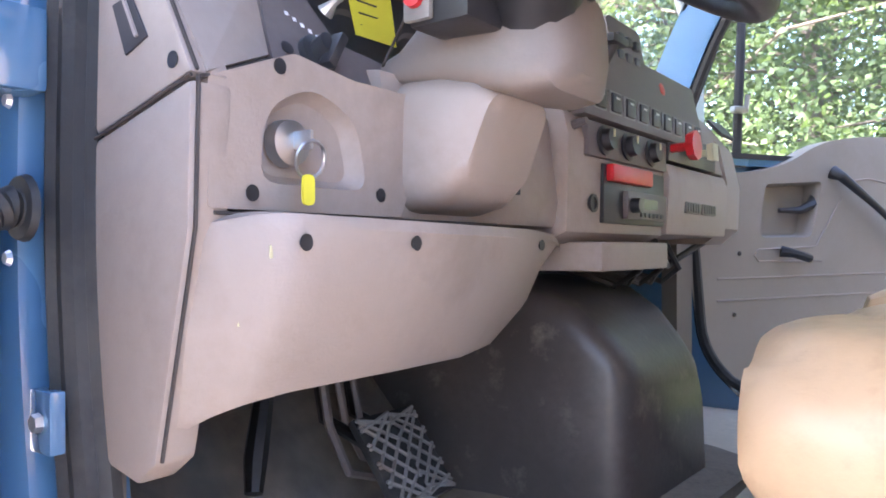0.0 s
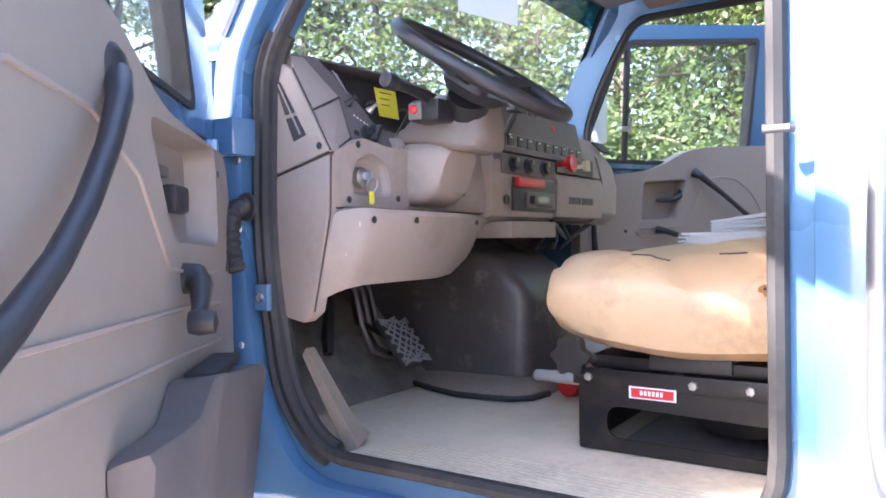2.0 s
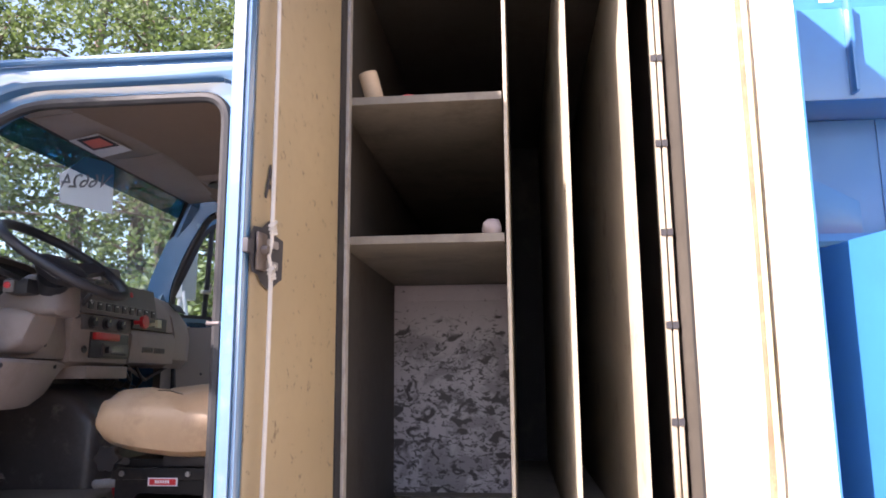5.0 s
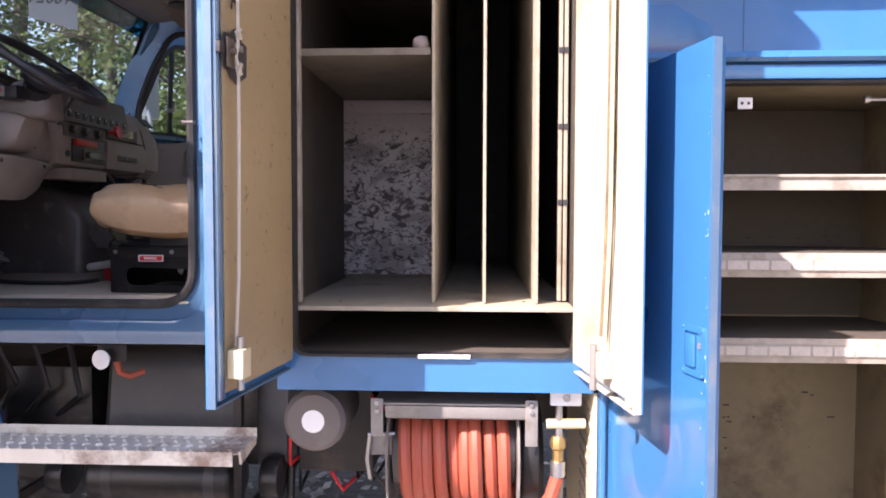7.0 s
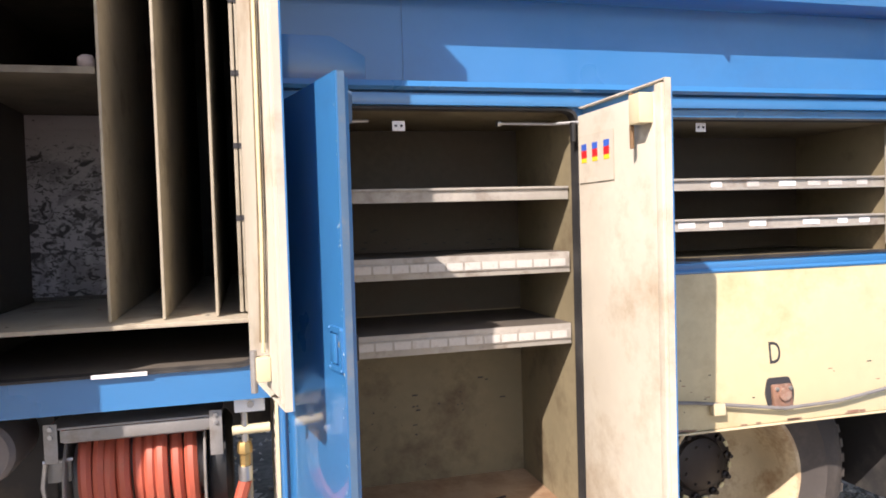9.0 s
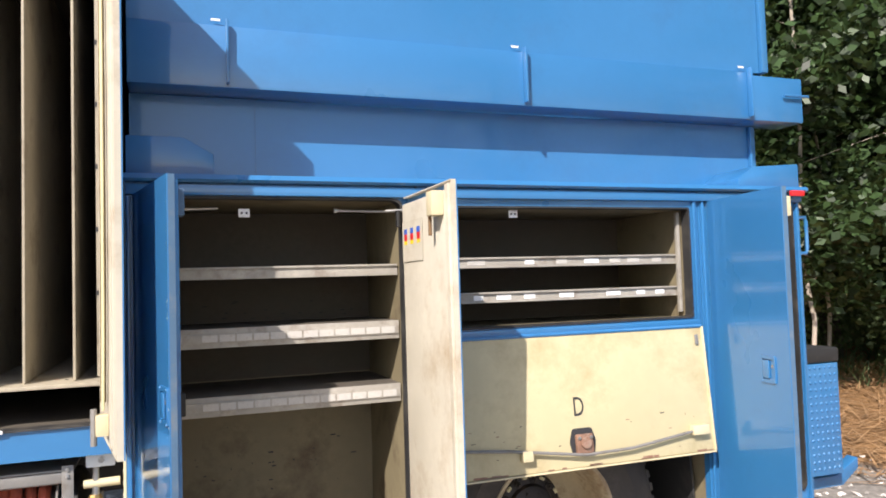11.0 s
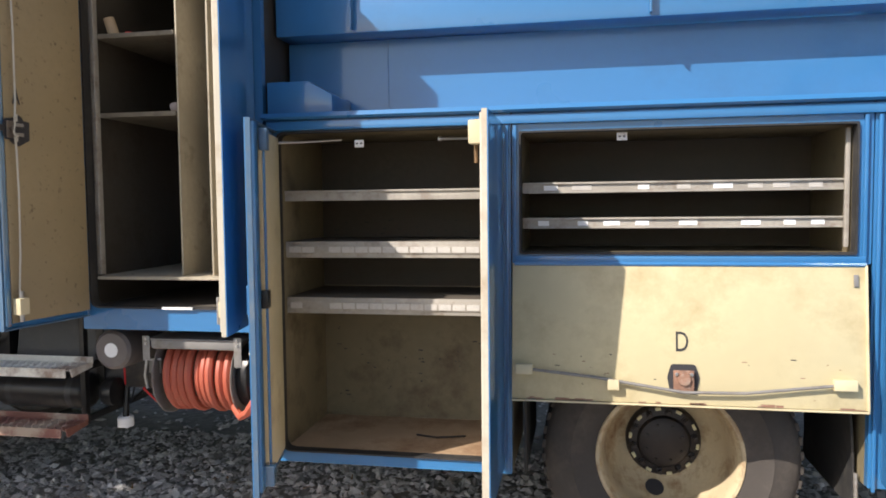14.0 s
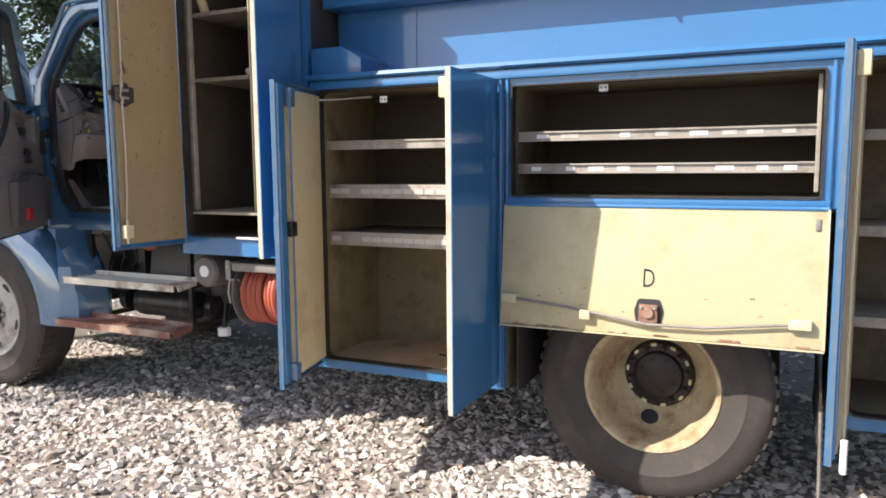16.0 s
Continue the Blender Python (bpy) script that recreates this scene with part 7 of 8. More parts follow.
tubeo = thing("cardboard_tube", "short cardboard tube standing on the locker shelf", "tube", (0.662, 0.22, 2.125))
part("tube_wall", lt([(0.019, 0.0), (0.022, 0.0), (0.022, 0.075), (0.019, 0.075), (0.019, 0.0)], (0.668, 0.195, 2.1245), (-0.25, -0.15, 1), 18, cap=False), mat("cardboard", (0.42, 0.32, 0.21), 0.85, 0.0, 0.1, 20.0), tubeo)
tagr = thing("red_tag", "small red plastic tag on the locker shelf", "tag", (0.74, 0.17, 2.125))
part("tag_body", bx(0.735, 0.760, 0.165, 0.18, 2.1245, 2.1345, 0.002), RED, tagr)
lump = thing("rag", "small crumpled pinkish rag on the locker shelf", "rag", (0.935, 0.20, 1.805))
lb_ = bmesh.new()
bmesh.ops.create_icosphere(lb_, subdivisions=2, radius=0.024)
for v in lb_.verts:
    v.co *= 1 + 0.25 * noise.noise(v.co * 60)
lb_.transform(Matrix.Translation((0.932, 0.20, 1.824)))
part("cloth", lb_, mat("pink_rag", (0.36, 0.29, 0.26), 0.9), lump)

# shelf cabinet: brackets, stays, label strips, stickers, latches
def bracket(t, x, z):
    b = part("stop_bracket", bx(x - 0.018, x + 0.018, 0.092, 0.096, z - 0.014, z + 0.014, 0.002), WHITE, t, "small white stop bracket")
    for dx in (-0.008, 0.008):
        part("rivet", lt([(0.004, 0.0), (0.003, 0.002), (0.0, 0.002)], (x + dx, 0.092, z), (0, -1, 0), 8), INK, b)


bracket(cabB, 1.740, 1.650)
bracket(cabD, 2.700, 1.650)
bracket(cabE, 3.70, 1.650)
part("door_stay", tb([(2.262, 0.035, 1.655), (2.20, 0.09, 1.657), (2.045, 0.12, 1.662)], 0.005, 8), STEEL, cabB, "steel door stay rod")
part("stay_end", lt([(0.010, 0.0), (0.010, 0.012), (0.0, 0.013)], (2.050, 0.12, 1.662), (-1, 0, 0), 10), STEEL, cabB)
part("door_stay", tb([(1.440, 0.040, 1.655), (1.50, 0.09, 1.660), (1.66, 0.13, 1.668)], 0.005, 8), STEEL, cabB, "steel door stay rod")
rng = random.Random(11)
LABELP = mat("grubby_label_paper", (0.50, 0.48, 0.45), 0.7, 0.0, 0.2, 30.0, 0.0, 1, (0.25, 0.2, 0.16), 0.5, 30.0)
for zz, hh in ((1.280, 0.062), (1.063, 0.062)):
    hold = part("label_holder", bx(1.430, 2.256, 0.1135, 0.1175, zz - 0.046, zz - 0.016, 0.001), SHELF, cabB)
    for k in range(15):
        if rng.random() < 0.85:
            x = 1.445 + k * 0.0535
            part("shelf_label", bx(x, x + 0.047, 0.1118, 0.1130, zz - 0.042, zz - 0.020), LABELP, hold)
part("lip_fold", bx(1.430, 2.256, 0.1105, 0.1175, 1.4695, 1.4765, 0.001), SHELF, cabB)
for zz in (1.49, 1.362):
    for k in range(9):
        if rng.random() < 0.8:
            x = 2.40 + k * 0.115 + rng.random() * 0.04
            part("shelf_label", bx(x, x + 0.03 + 0.04 * rng.random(), 0.1260, 0.1275, zz - 0.026, zz - 0.008), WHITE if rng.random() < 0.7 else LABELP, cabD)
    part("lip_fold", bx(2.350, 3.447, 0.1195, 0.1275, zz - 0.004, zz + 0.003, 0.001), SHELF, cabD)
    part("lip_fold", bx(2.350, 3.447, 0.1195, 0.1275, zz - 0.036, zz - 0.030, 0.001), SHELF, cabD)
card = part("notice_card", on(mB2, bx(0.020, 0.225, 0.0268, 0.0278, 1.478, 1.612)), WHITEP, dB2, "white notice card with colour marks")
BLU_INK, YEL_INK = mat("blue_print", (0.03, 0.10, 0.45), 0.6), mat("yellow_print", (0.75, 0.55, 0.03), 0.6)
for u0 in (0.040, 0.105, 0.172):
    for j, (mt, h0, h1) in enumerate(((BLU_INK, 0.034, 0.052), (RED, 0.012, 0.034), (YEL_INK, 0.0, 0.012))):
        part("colour_mark", on(mB2, bx(u0, u0 + 0.031, 0.0280, 0.0288, 1.535 + h0, 1.535 + h1)), mt, card)
part("edge_rail", on(mB2, bx(LB2 - 0.036, LB2 - 0.006, 0.002, 0.023, 0.48, 1.69, 0.004)), WHITEP, dB2)
kb2 = part("top_latch", on(mB2, bx(0.365, 0.415, 0.025, 0.062, 1.600, 1.672, 0.004)), CREAM, dB2)
part("latch_rod", on(mB2, tb([(0.352, 0.046, 1.545), (0.352, 0.046, 1.68)], 0.006, 8)), mat("rusty_rod", (0.20, 0.12, 0.06), 0.7, 0.3), kb2)
part("hinge_knuckle", on(mB2, tb([(0.012, 0.040, 1.60), (0.012, 0.040, 1.655)], 0.009, 8)), BLACKM, dB2)
part("top_latch", on(mB1, bx(0.350, 0.392, 0.028, 0.056, 1.600, 1.672, 0.004)), HEMB, dB1)
part("lock_rod", on(mB1, tb([(0.372, 0.040, 0.55), (0.372, 0.040, 1.60)], 0.005, 8)), BLUE, dB1)
part("edge_rail", on(mB1, bx(LB1 - 0.062, LB1 - 0.006, 0.002, 0.027, 0.48, 1.69, 0.004)), BLUE, dB1)
part("lower_latch", on(mB1, bx(0.375, 0.420, 0.025, 0.060, 0.49, 0.56, 0.004)), CABBLUE, dB1)
part("inner_lock", on(mB1, bx(0.350, 0.400, 0.025, 0.050, 1.08, 1.14, 0.004)), BLACKM, dB1)


def paddle(door, m, u, z, w=0.080, h=0.096):
    """A recessed paddle latch in the outer skin."""
    pl = part("paddle_latch", on(m, ring_plate(bmesh.new(), rounded([(u - w / 2, z - h / 2), (u + w / 2, z - h / 2), (u + w / 2, z + h / 2), (u - w / 2, z + h / 2)], 0.006), rounded([(u - w / 2 + 0.01, z - h / 2 + 0.012), (u + w / 2 - 0.01, z - h / 2 + 0.012), (u + w / 2 - 0.01, z + h / 2 - 0.012), (u - w / 2 + 0.01, z + h / 2 - 0.012)], 0.006), "y", -0.009, -0.004)), BLUE, door, "blue recessed paddle latch")
    part("paddle", on(m, bx(u - w / 2 + 0.012, u + 0.008, -0.011, -0.004, z - h / 2 + 0.016, z + h / 2 - 0.016, 0.004)), BLUE, pl)
    part("key_slot", on(m, lt([(0.007, 0.0), (0.006, 0.003), (0.0, 0.003)], (u + 0.022, -0.0045, z + 0.012), (0, -1, 0), 10)), GREYSTEEL, pl)
    for du in (-1, 1):
        for dz in (-1, 1):
            part("rivet", on(m, lt([(0.004, 0.0), (0.003, 0.002), (0.0, 0.002)], (u + du * (w / 2 - 0.005), -0.009, z + dz * (h / 2 - 0.005)), (0, -1, 0), 8)), BLUE, pl)


paddle(dB1, mB1, 0.408, 1.115)
paddle(dE, mE, 0.345, 1.065)
CHIP = mat("chipped_primer", (0.55, 0.62, 0.68), 0.7)
for k in range(34):
    z = 0.60 + rng.random() * 1.05
    s_ = 0.0006 + 0.0012 * rng.random() ** 2
    u_0 = LB1 - 0.002 - 0.018 * rng.random() ** 2
    part("paint_chip", on(mB1, bx(u_0 - s_, u_0, -0.0050, -0.0044, z, z + s_ * (1 + 4 * rng.random() ** 3))), CHIP, dB1)
part("edge_rail", on(mE, bx(LE - 0.050, LE - 0.006, 0.002, 0.023, 0.50, 1.69, 0.004)), BLUE, dE)
part("bolt_end", on(mE, tb([(LE - 0.02, 0.045, 0.46), (LE - 0.02, 0.045, 0.56)], 0.010, 8)), WHITE, dE)
part("lock_rod", on(mE, tb([(LE - 0.05, 0.040, 0.55), (LE - 0.05, 0.040, 1.62)], 0.005, 8)), CREAM, dE)
part("top_latch", on(mE, bx(LE - 0.075, LE - 0.035, 0.025, 0.060, 1.60, 1.67, 0.004)), CREAM, dE)
# jambs and hinge posts of the cabinet face
for t, xs in ((cabB, (1.395, 2.300)), (cabD, (2.328, 3.476)), (cabE, (3.518, 4.008))):
    for x in xs:
        z0 = 1.215 if t is cabD else 0.44
        part("jamb_bead", bx(x - 0.006, x + 0.006, 0.046, 0.058, z0, 1.698, 0.004), BLUE, t)
part("hinge_channel", bx(2.325, 3.480, 0.044, 0.057, 1.208, 1.232, 0.004), BLUE, cabD)
part("hinge_channel", tb([(2.325, 0.046, 1.204), (3.480, 0.046, 1.204)], 0.008, 8), BLUE, cabD)

# drop door: letter, latch, rods, keepers
def onD(bm):
    bm.transform(mD)
    return bm


F = -0.012
dl = text_bm("D", 0.098)
dl.transform(mD @ Matrix(((0.66, 0, 0, 2.897), (0, 0, -1, F - 0.0005), (0, 1, 0, -0.270), (0, 0, 0, 1))))
part("lettering", dl, INK, dropdoor, "hand-painted letter")
zl = -0.388
lt_d = part("latch", onD(px(rounded([(2.858, zl - 0.05), (2.945, zl - 0.05), (2.955, zl), (2.940, zl + 0.045), (2.862, zl + 0.045), (2.848, zl)], 0.01), "y", F - 0.004, F - 0.0005)), INK, dropdoor, "rusty steel slam latch")
RUST = mat("rusty_steel", (0.30, 0.17, 0.12), 0.7, 0.3, 0.3, 30.0, 0.2, 60, (0.45, 0.38, 0.32), 0.6, 20.0)
part("latch_plate", onD(bx(2.868, 2.935, F - 0.020, F - 0.004, zl - 0.045, zl + 0.025, 0.004)), RUST, lt_d)
part("latch_cam", onD(lt([(0.0, 0.0), (0.022, 0.0), (0.020, 0.010), (0.0, 0.012)], (2.902, F - 0.020, zl - 0.005), (0, -1, 0), 12)), RUST, lt_d)
for dx in (-0.024, 0.024):
    part("latch_bolt", onD(lt([(0.007, 0.0), (0.006, 0.006), (0.0, 0.007)], (2.902 + dx, F - 0.020, zl + 0.012), (0, -1, 0), 6)), STEEL, lt_d)
part("lock_rod", onD(tb([(2.375, F - 0.018, zl + 0.015), (2.60, F - 0.018, zl - 0.006), (2.90, F - 0.022, zl - 0.048)], 0.0055, 8)), GREYSTEEL, dropdoor, "grey lock rod")
part("lock_rod", onD(tb([(2.90, F - 0.022, zl - 0.048), (3.10, F - 0.020, zl - 0.044), (3.38, F - 0.018, zl - 0.010)], 0.0055, 8)), GREYSTEEL, dropdoor, "grey lock rod")
for x, w, z in ((2.362, 0.030, zl + 0.014), (2.668, 0.020, zl - 0.030), (3.405, 0.036, zl - 0.008)):
    part("keeper", onD(bx(x - w, x + w, F - 0.030, F - 0.001, z - 0.018, z + 0.018, 0.005)), CREAM, dropdoor)
part("door_hem", onD(bx(2.318, 3.482, F - 0.006, F + 0.014, -0.488, -0.4815, 0.002)), CREAM, dropdoor)
part("door_hem", onD(bx(3.476, 3.4835, F - 0.006, F + 0.014, -0.480, -0.004, 0.002)), CREAM, dropdoor)
part("hinge_tab", onD(bx(3.440, 3.455, F - 0.006, F - 0.0005, -0.075, -0.035, 0.002)), GREYSTEEL, dropdoor)
part("side_jamb_rail", bx(3.430, 3.444, 0.10, 0.118, 1.26, 1.66, 0.003), SHELF, cabD)

# rear end
gh = thing("rear_grab_handle", "blue tubular grab handle at the rear corner", "grab handle", (4.06, 0.1, 1.48))
part("tube", tb([(4.032, 0.085, 1.640), (4.085, 0.085, 1.640), (4.092, 0.085, 1.62), (4.092, 0.085, 1.505), (4.085, 0.085, 1.485), (4.032, 0.085, 1.485)], 0.008, 8), BLUE, gh)
tail = thing("tail_box", "blue diamond-plate box with black top at the rear bumper", "tool box", (4.22, 0.5, 0.47))
tp = part("box_body", bx(4.055, 4.395, 0.235, 1.0, 0.48, 0.985, 0.006), BLUE, tail, "blue diamond-plate sides")
part("box_top", bx(4.045, 4.400, 0.230, 1.0, 0.988, 1.055, 0.012), RUBBER, tail, "worn black top")
for i in range(11):
    for j in range(15):
        part("plate_dot", lt([(0.0085, 0.0), (0.005, 0.004), (0.0, 0.0045)], (4.075 + i * 0.030, 0.235, 0.51 + j * 0.0325), (0, -1, 0), 6), BLUE, tp)
bump = thing("bumper_bracket", "blue steel bumper bracket under the tail box", "bracket", (4.4, 0.4, 0.40))
part("bracket_arm", px([(4.03, 0.45), (4.42, 0.45), (4.56, 0.52), (4.56, 0.47), (4.46, 0.40), (4.03, 0.40)], "y", 0.30, 0.36, bevel=0.004), BLUE, bump)
part("bumper_beam", bx(4.03, 4.10, 0.30, 1.95, 0.40, 0.47, 0.006), BLACKM, bump)

# rubbed black marks above the latch of the drop door, and rust along the edges
rng = random.Random(31)
for k in range(26):
    x, z = 2.45 + 0.95 * rng.random(), -0.36 + 0.05 * rng.gauss(0, 1)
    if abs(x - 2.90) < 0.075 or not -0.46 < z < -0.10:
        continue
    w = 0.004 + 0.014 * rng.random() ** 2
    part("scratch", onD(bx(x, x + w, F - 0.0012, F - 0.0004, z, z + 0.0015 + 0.002 * rng.random())), INK if k % 2 else RUST, dropdoor)
for k in range(16):
    x = 2.33 + 1.13 * rng.random()
    part("rust_spot", onD(bx(x, x + 0.01 + 0.05 * rng.random(), F - 0.0012, F - 0.0004, -0.479, -0.476 + 0.007 * rng.random())), RUST, dropdoor)

# scuffs on the lower back of the shelf cabinet, dirt and scraps on the shelves
rng = random.Random(47)
for k in range(46):
    x, z = 1.46 + 0.72 * rng.random(), 0.72 + 0.12 * rng.gauss(0, 1)
    if 0.52 < z < 1.02:
        w = 0.003 + 0.020 * rng.random() ** 2
        part("scuff_mark", bx(x, x + w, 0.5572, 0.5590, z, z + 0.0015 + 0.0035 * rng.random()), INK, cabB)
for k in range(22):
    x, z = 1.46 + 0.76 * rng.random(), 1.32 + 0.02 * rng.gauss(0, 1)
    part("scuff_mark", bx(x, x + 0.004 + 0.016 * rng.random(), 0.5500, 0.5515, z, z + 0.003), INK, cabB)
part("oil_stain", lt([(0.0, 0.0), (0.030, 0.0), (0.024, 0.0012), (0.0, 0.0014)], (1.56, 0.30, 1.4752), (0, 0, 1), 9), INK, cabB, "black oil stain")
part("oil_stain", lt([(0.0, 0.0), (0.022, 0.0), (0.018, 0.0012), (0.0, 0.0014)], (1.98, 0.36, 1.4752), (0, 0, 1), 8), INK, cabB, "black oil stain")
for k in range(12):
    x, y = 0.62 + 0.66 * rng.random(), 0.16 + 0.5 * rng.random()
    if min(abs(x - d) for d in (0.966, 1.100, 1.236)) > 0.02:
        part("dirt_flake", lt([(0.0, 0.0), (0.004 + 0.010 * rng.random() ** 2, 0.0), (0.0, 0.002)], (x, y, 1.1402), (0, 0, 1), 6), INK if k % 2 else RUST, locker)
part("wiper_strip", tb([(1.90, 0.30, 0.482), (1.99, 0.27, 0.484), (2.10, 0.31, 0.482)], 0.004, 6), RUBBER, cabB)

# ---- gravel ----
def scatter_stones(n, x0, x1, y0, y1, rmin, rmax, seed, dens=None):
    """Loose angular stones in one mesh."""
    r = np.random.default_rng(seed)
    base = np.array([(1, 0, 0), (-1, 0, 0), (0, 1, 0), (0, -1, 0), (0, 0, 1), (0, 0, -1), (0.6, 0.6, 0.5), (-0.6, 0.6, 0.4)], float)
    tri = np.array([(0, 6, 4), (6, 2, 4), (2, 7, 4), (7, 1, 4), (1, 3, 4), (3, 0, 4), (0, 2, 6), (2, 1, 7), (0, 5, 2), (2, 5, 1), (1, 5, 3), (3, 5, 0)])
    c = np.stack([r.uniform(x0, x1, n), r.uniform(y0, y1, n), np.zeros(n)], 1)
    s = rmin + (rmax - rmin) * r.random(n) ** 2.2
    c[:, 2] = s * r.uniform(-0.05, 0.35, n)
    st = np.stack([s * r.uniform(0.8, 1.5, n), s * r.uniform(0.7, 1.1, n), s * r.uniform(0.4, 0.75, n)], 1)
    v = base[None] * (1 + 0.28 * r.standard_normal((n, 8, 1))) * st[:, None]
    a, b = r.uniform(0, 2 * np.pi, n), r.uniform(-0.5, 0.5, n)
    ca, sa, cb, sb = np.cos(a), np.sin(a), np.cos(b), np.sin(b)
    x, y, z = v[..., 0], v[..., 1], v[..., 2]
    x, z = x * cb[:, None] + z * sb[:, None], -x * sb[:, None] + z * cb[:, None]
    x, y = x * ca[:, None] - y * sa[:, None], x * sa[:, None] + y * ca[:, None]
    v = np.stack([x, y, z], 2) + c[:, None]
    f = tri[None] + (np.arange(n) * 8)[:, None, None]
    me = bpy.data.meshes.new("gravel")
    me.from_pydata(v.reshape(-1, 3).tolist(), [], f.reshape(-1, 3).tolist())
    me.materials.append(STONE)
    return me


gr = new("gravel", scatter_stones(32000, -1.6, 4.6, -2.2, 1.6, 0.010, 0.031, 3))
tagged(gr, "loose grey and brown crushed gravel on the yard", "gravel", kind="stuff")
gr2 = new("gravel", scatter_stones(14000, -6.0, 6.4, -4.5, 4.5, 0.012, 0.032, 4))
tagged(gr2, "loose grey and brown crushed gravel on the yard", "gravel", kind="stuff")


# ---- straw and needles on the ground beyond the yard ----
def blades(n, area, lmin, lmax, w, lift, seed, material, name, label, category):
    r = np.random.default_rng(seed)
    x0, x1, y0, y1 = area
    c = np.stack([r.uniform(x0, x1, n), r.uniform(y0, y1, n), r.uniform(0.0, 0.05, n)], 1)
    a, e, L = r.uniform(0, 2 * np.pi, n), r.uniform(-0.05, lift, n), r.uniform(lmin, lmax, n)
    d = np.stack([np.cos(a) * np.cos(e), np.sin(a) * np.cos(e), np.abs(np.sin(e))], 1)
    p = np.stack([-np.sin(a), np.cos(a), np.zeros(n)], 1) * w
    v = np.stack([c - p, c + p, c + d * L[:, None] + p * 0.3, c + d * L[:, None] - p * 0.3], 1)
    f = (np.arange(n) * 4)[:, None] + np.arange(4)[None]
    me = bpy.data.meshes.new(name)
    me.from_pydata(v.reshape(-1, 3).tolist(), [], f.tolist())
    me.materials.append(material)
    return tagged(new(name, me), label, category, kind="stuff")


blades(20000, (5.9, 15.0, -1.0, 11.0), 0.12, 0.5, 0.008, 0.25, 7, STRAW, "straw", "orange-brown straw and pine litter on the ground", "straw")
blades(9000, (9.0, 17.0, 1.0, 14.0), 0.10, 0.35, 0.010, 1.3, 8, LEAF2, "grass", "patchy green grass among the straw", "grass")
blades(14000, (-16.0, 4.0, 5.5, 14.0), 0.10, 0.40, 0.012, 1.3, 9, LEAF2, "grass", "green grass along the wood edge", "grass")


blades(900, (-2.5, 4.5, -2.4, 1.0), 0.02, 0.06, 0.006, 0.25, 12, STRAW, "leaf_litter", "scattered brown leaf litter on the gravel", "leaves")


# ---- trees ----
def leaf_cloud(tips, per, spread, size, seed):
    """Leaves as small bent diamonds round the twig ends."""
    r = np.random.default_rng(seed)
    tips = np.array(tips)
    n = len(tips) * per
    c = np.repeat(tips, per, 0) + r.standard_normal((n, 3)) * np.array(spread)
    d = r.standard_normal((n, 3))
    d[:, 2] = d[:, 2] * 0.5 - 0.25
    d /= np.linalg.norm(d, axis=1)[:, None]
    q = np.cross(d, r.standard_normal((n, 3)))
    q /= np.linalg.norm(q, axis=1)[:, None]
    L = size * r.uniform(0.6, 1.35, n)[:, None]
    v = np.stack([c, c + d * L * 0.5 + q * L * 0.30, c + d * L, c + d * L * 0.45 - q * L * 0.30], 1)
    f = (np.arange(n) * 4)[:, None] + np.arange(4)[None]
    return v.reshape(-1, 3).tolist(), f.tolist()


def make_tree(name, label, h, crown0, radius, seed, material, per=20, size=0.16, trunk_r=0.14, tips_n=320, bark=BARK):
    r = random.Random(seed)
    t = thing(name, label, "tree", m=Matrix.Identity(4))
    tb_ = bmesh.new()
    lean = Vector((r.uniform(-0.3, 0.3), r.uniform(-0.3, 0.3), 0))
    spine = [Vector((0, 0, 0)) + lean * (k / 8) ** 2 + Vector((0.06 * r.uniform(-1, 1), 0.06 * r.uniform(-1, 1), h * 0.92 * k / 8)) for k in range(9)]
    tube(tb_, spine, [trunk_r * (1 - 0.85 * k / 8) + 0.01 for k in range(9)], 9)
    tips = []
    nl = 22
    for i in range(nl):
        z = crown0 + (h - crown0) * (i + 0.5) / nl
        s = spine[min(8, int(z / h * 8.6))].copy()
        s.z = z * 0.94
        a = i * 2.4 + r.uniform(-0.5, 0.5)
        f = (z - crown0) / (h - crown0)
        reach = radius * (math.sin(math.pi * min(1, 0.18 + f * 0.80)) ** 0.7) * r.uniform(0.65, 1.1)
        e = s + Vector((math.cos(a) * reach, math.sin(a) * reach, r.uniform(-0.1, 0.35) * reach))
        mid = s.lerp(e, 0.5) + Vector((0, 0, 0.12 * reach))
        lr = min(0.05, trunk_r * 0.4)
        tube(tb_, [s, mid, e], [lr * (1 - f * 0.6), lr * 0.55, lr * 0.16], 5)
        for k in range(tips_n // nl):
            q = r.random() ** 0.6
            p = (s.lerp(mid, q * 2) if q < 0.5 else mid.lerp(e, q * 2 - 1)) + Vector((r.gauss(0, 1), r.gauss(0, 1), r.gauss(0, 0.7))) * (0.16 * reach)
            tips.append(tuple(p))
    part("trunk", tb_, bark, t)
    v, fc = leaf_cloud(tips, per, (0.19, 0.19, 0.14), size, seed)
    me = bpy.data.meshes.new("crown")
    me.from_pydata(v, [], fc)
    me.materials.append(material)
    cr = new("crown", me)
    cr.parent = t
    return t


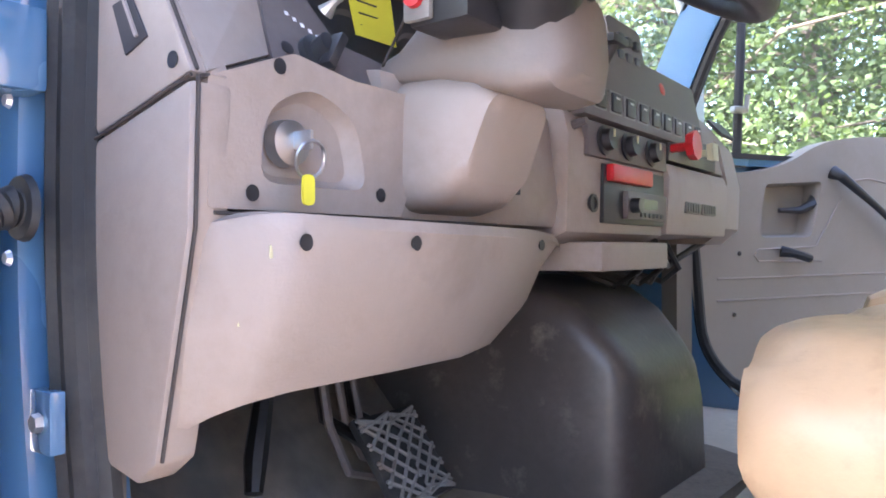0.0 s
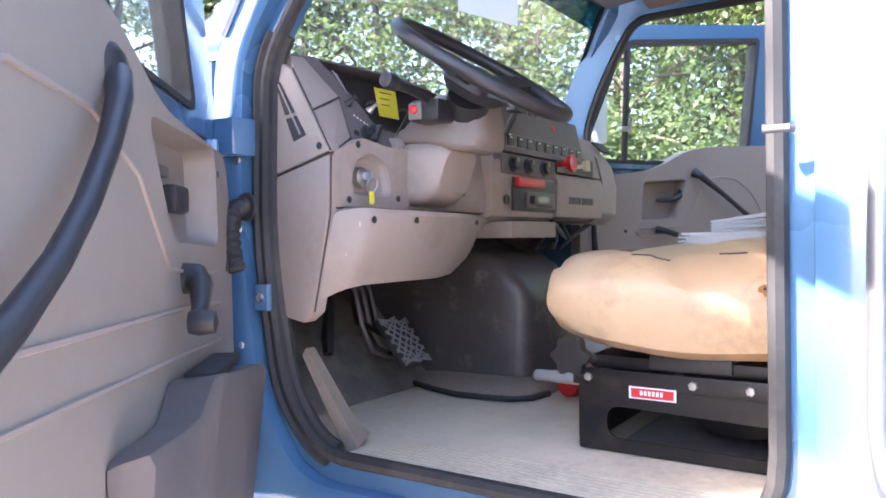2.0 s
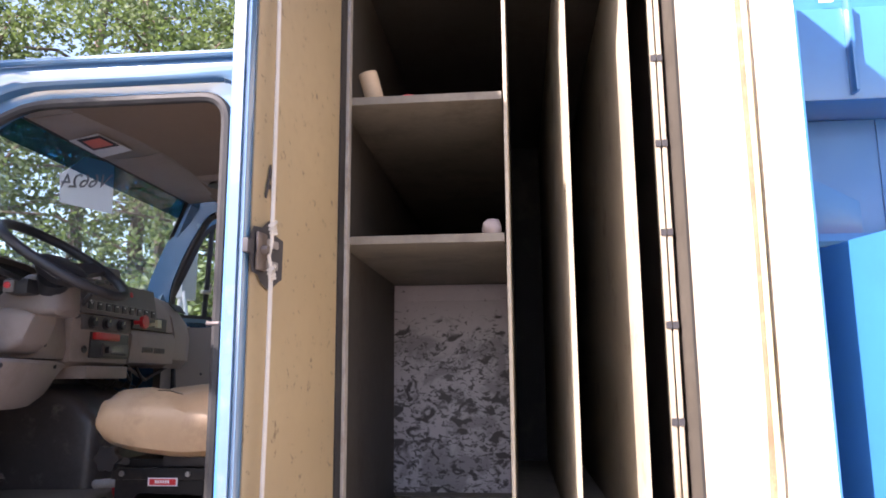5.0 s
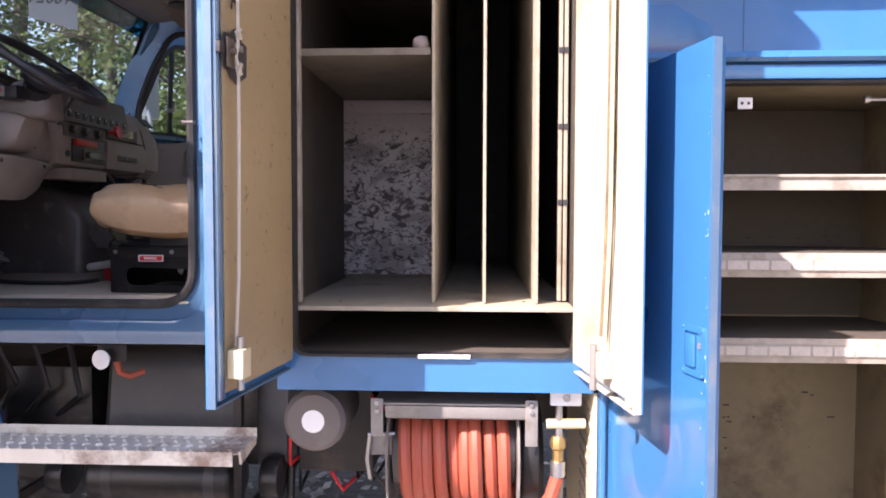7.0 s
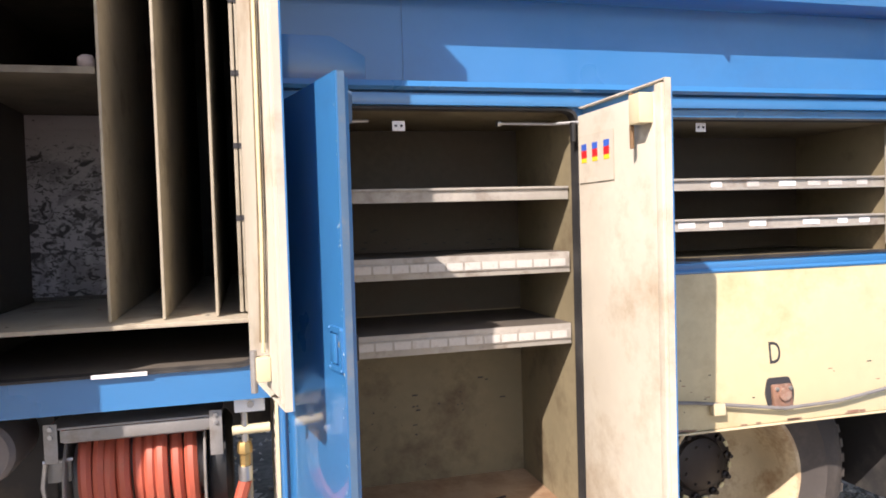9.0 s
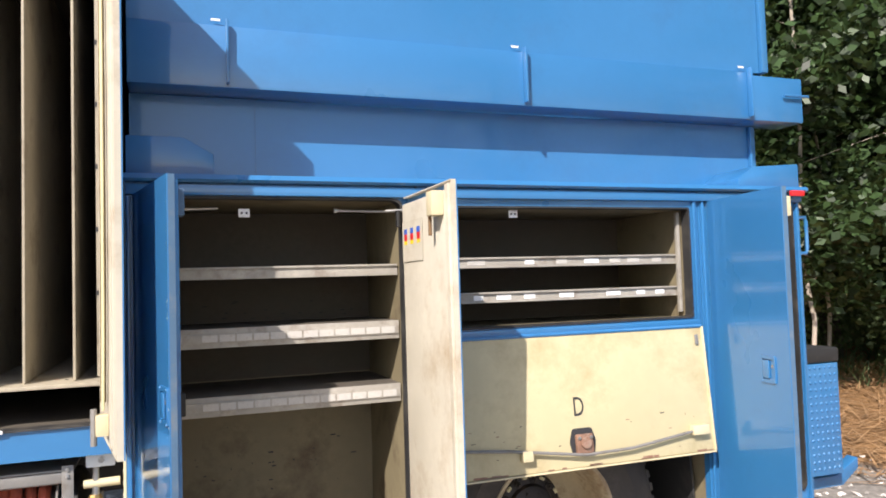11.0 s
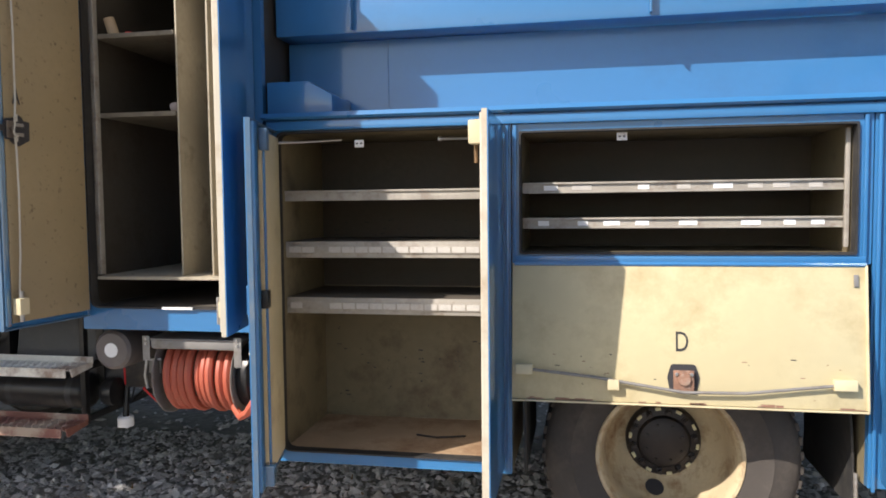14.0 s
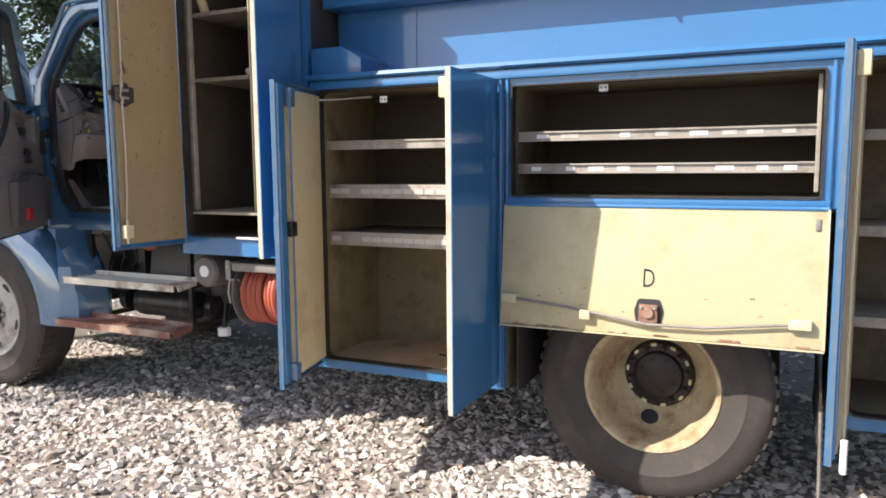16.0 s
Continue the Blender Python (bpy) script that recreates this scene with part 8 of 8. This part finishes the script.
oak = make_tree("broadleaf_tree", "tall broadleaf tree with dense green crown at the yard edge", 11.0, 1.2, 3.6, 1, LEAF, 44, 0.105, 0.17, 300)
maple = make_tree("broadleaf_tree", "broadleaf tree with light yellow-green crown at the yard edge", 9.0, 0.8, 3.2, 2, LEAF2, 46, 0.095, 0.13, 300)
slim = make_tree("slender_tree", "slender young tree with thin pale trunk and green crown", 7.5, 1.25, 1.7, 3, LEAF3, 44, 0.12, 0.017, 420, PALEBARK)
darkt = make_tree("broadleaf_tree", "tall broadleaf tree with leaves darkened for shade, behind the straw ground", 10.5, 1.7, 3.4, 6, LEAF3, 40, 0.14, 0.15, 480)
darkt.matrix_world = pose(12.4, 3.0, 0, 0, 0, 40)
bush = make_tree("shrub", "leafy yellow-green shrub at the edge of the wood", 2.4, 0.15, 1.5, 4, LEAF2, 48, 0.075, 0.04, 300)
oak.matrix_world = pose(-5.5, 10.5, 0, 0, 0, 20)
maple.matrix_world = pose(-9.0, 9.0, 0, 0, 0, 70)
slim.matrix_world = pose(8.27, 4.06, 0, 0, 0, 0)
bush.matrix_world = pose(11.2, 4.0, 0, 0, 0, 0)
rt_ = random.Random(21)


def plant(ob, x, y, s):
    k = copy_thing(ob, pose(x, y, 0, 0, 0, rt_.uniform(0, 360)))
    k.scale = (s, s, s * rt_.uniform(0.9, 1.12))
    return k


for x, y, s in ((-1.8, 10.2, 0.95), (-3.6, 12.6, 1.1), (1.4, 11.6, 1.0), (-7.8, 12.2, 1.15), (4.4, 12.5, 1.05), (-11.5, 10.5, 1.1), (-13.5, 6.0, 1.0), (-12.6, 1.6, 1.0), (7.4, 12.2, 1.0),
                (-15.0, -4.0, 1.0)):
    plant(oak, x, y, s)
for x, y, s in ((11.6, 6.8, 1.0), (13.8, 8.8, 1.15), (10.8, 10.0, 1.0), (14.6, 0.2, 1.05), (15.5, 4.6, 1.2), (12.0, -3.5, 1.0), (9.6, 7.4, 0.85), (17.5, 9.5, 1.1), (18.5, 6.6, 1.1), (19.0, 3.0, 1.1), (18.0, -1.0, 1.0), (20.5, 11.5, 1.2), (16.5, 12.5, 1.1), (22.0, 7.8, 1.3), (22.5, 14.0, 1.3), (9.9, 6.6, 0.72), (11.3, 5.2, 0.8)):
    plant(darkt, x, y, s)
for x, y, s in ((-6.6, 8.4, 0.9), (-4.2, 8.8, 0.85), (-10.6, 6.2, 0.95), (-0.4, 8.9, 0.8), (2.8, 10.0, 0.9), (-12.2, 4.0, 0.95), (-2.6, 8.0, 0.7), (-14.0, -0.6, 0.95), (9.4, 9.0, 0.9)):
    plant(maple, x, y, s)
for x, y, s in ((9.86, 5.3, 1.05), (12.6, 6.0, 1.1), (-8.4, 7.4, 0.9)):
    plant(slim, x, y, s)
for x, y, s in ((10.2, 7.6, 0.55), (8.3, 5.3, 0.62), (7.9, 5.9, 0.7), (8.9, 6.2, 0.45), (10.9, 7.2, 0.5), (11.8, 5.4, 0.7), (12.6, 1.4, 0.7), (15.2, 7.2, 1.0), (14.0, 6.0, 0.9), (16.5, 9.0, 1.1), (13.0, 8.0, 0.9), (16.8, 5.4, 1.0), (-1.0, 7.4, 1.1), (-3.2, 7.2, 1.2), (-5.4, 7.2, 1.2), (-7.6, 6.2, 1.1), (1.6, 8.2, 1.2), (-9.4, 4.6, 1.1), (-11.0, 2.4, 1.1), (-4.4, 6.6, 0.9)):
    plant(bush, x, y, s)
for x, y, s in ((-0.2, 13.0, 1.0), (0.9, 15.0, 1.1), (-2.4, 15.2, 1.1), (3.0, 14.2, 1.1), (-5.4, 15.4, 1.2), (5.8, 15.0, 1.1), (-0.9, 11.4, 0.8), (0.6, 10.2, 0.75)):
    plant(oak, x, y, s)
# woods on the camera's side of the yard, out of view
# added tree, never in view, to block the sun from the cab seat
shade_tree = make_tree("slender_tree", "unseen narrow tree added to shade the cab", 9.0, 5.9, 0.80, 9, LEAF3, 36, 0.13, 0.06, 300)
shade_tree.matrix_world = pose(-5.22, -4.10, 0, 0, 0, 0)
# second added copy keeps the sun off the dash and far pillar
plant(shade_tree, -6.15, -3.22, 1.15)
for x, y, s in ((9.5, -15.0, 0.9), (14.0, -10.0, 1.0), (17.0, -5.0, 1.0), (-18.0, -9.0, 0.8)):
    plant(oak, x, y, s)
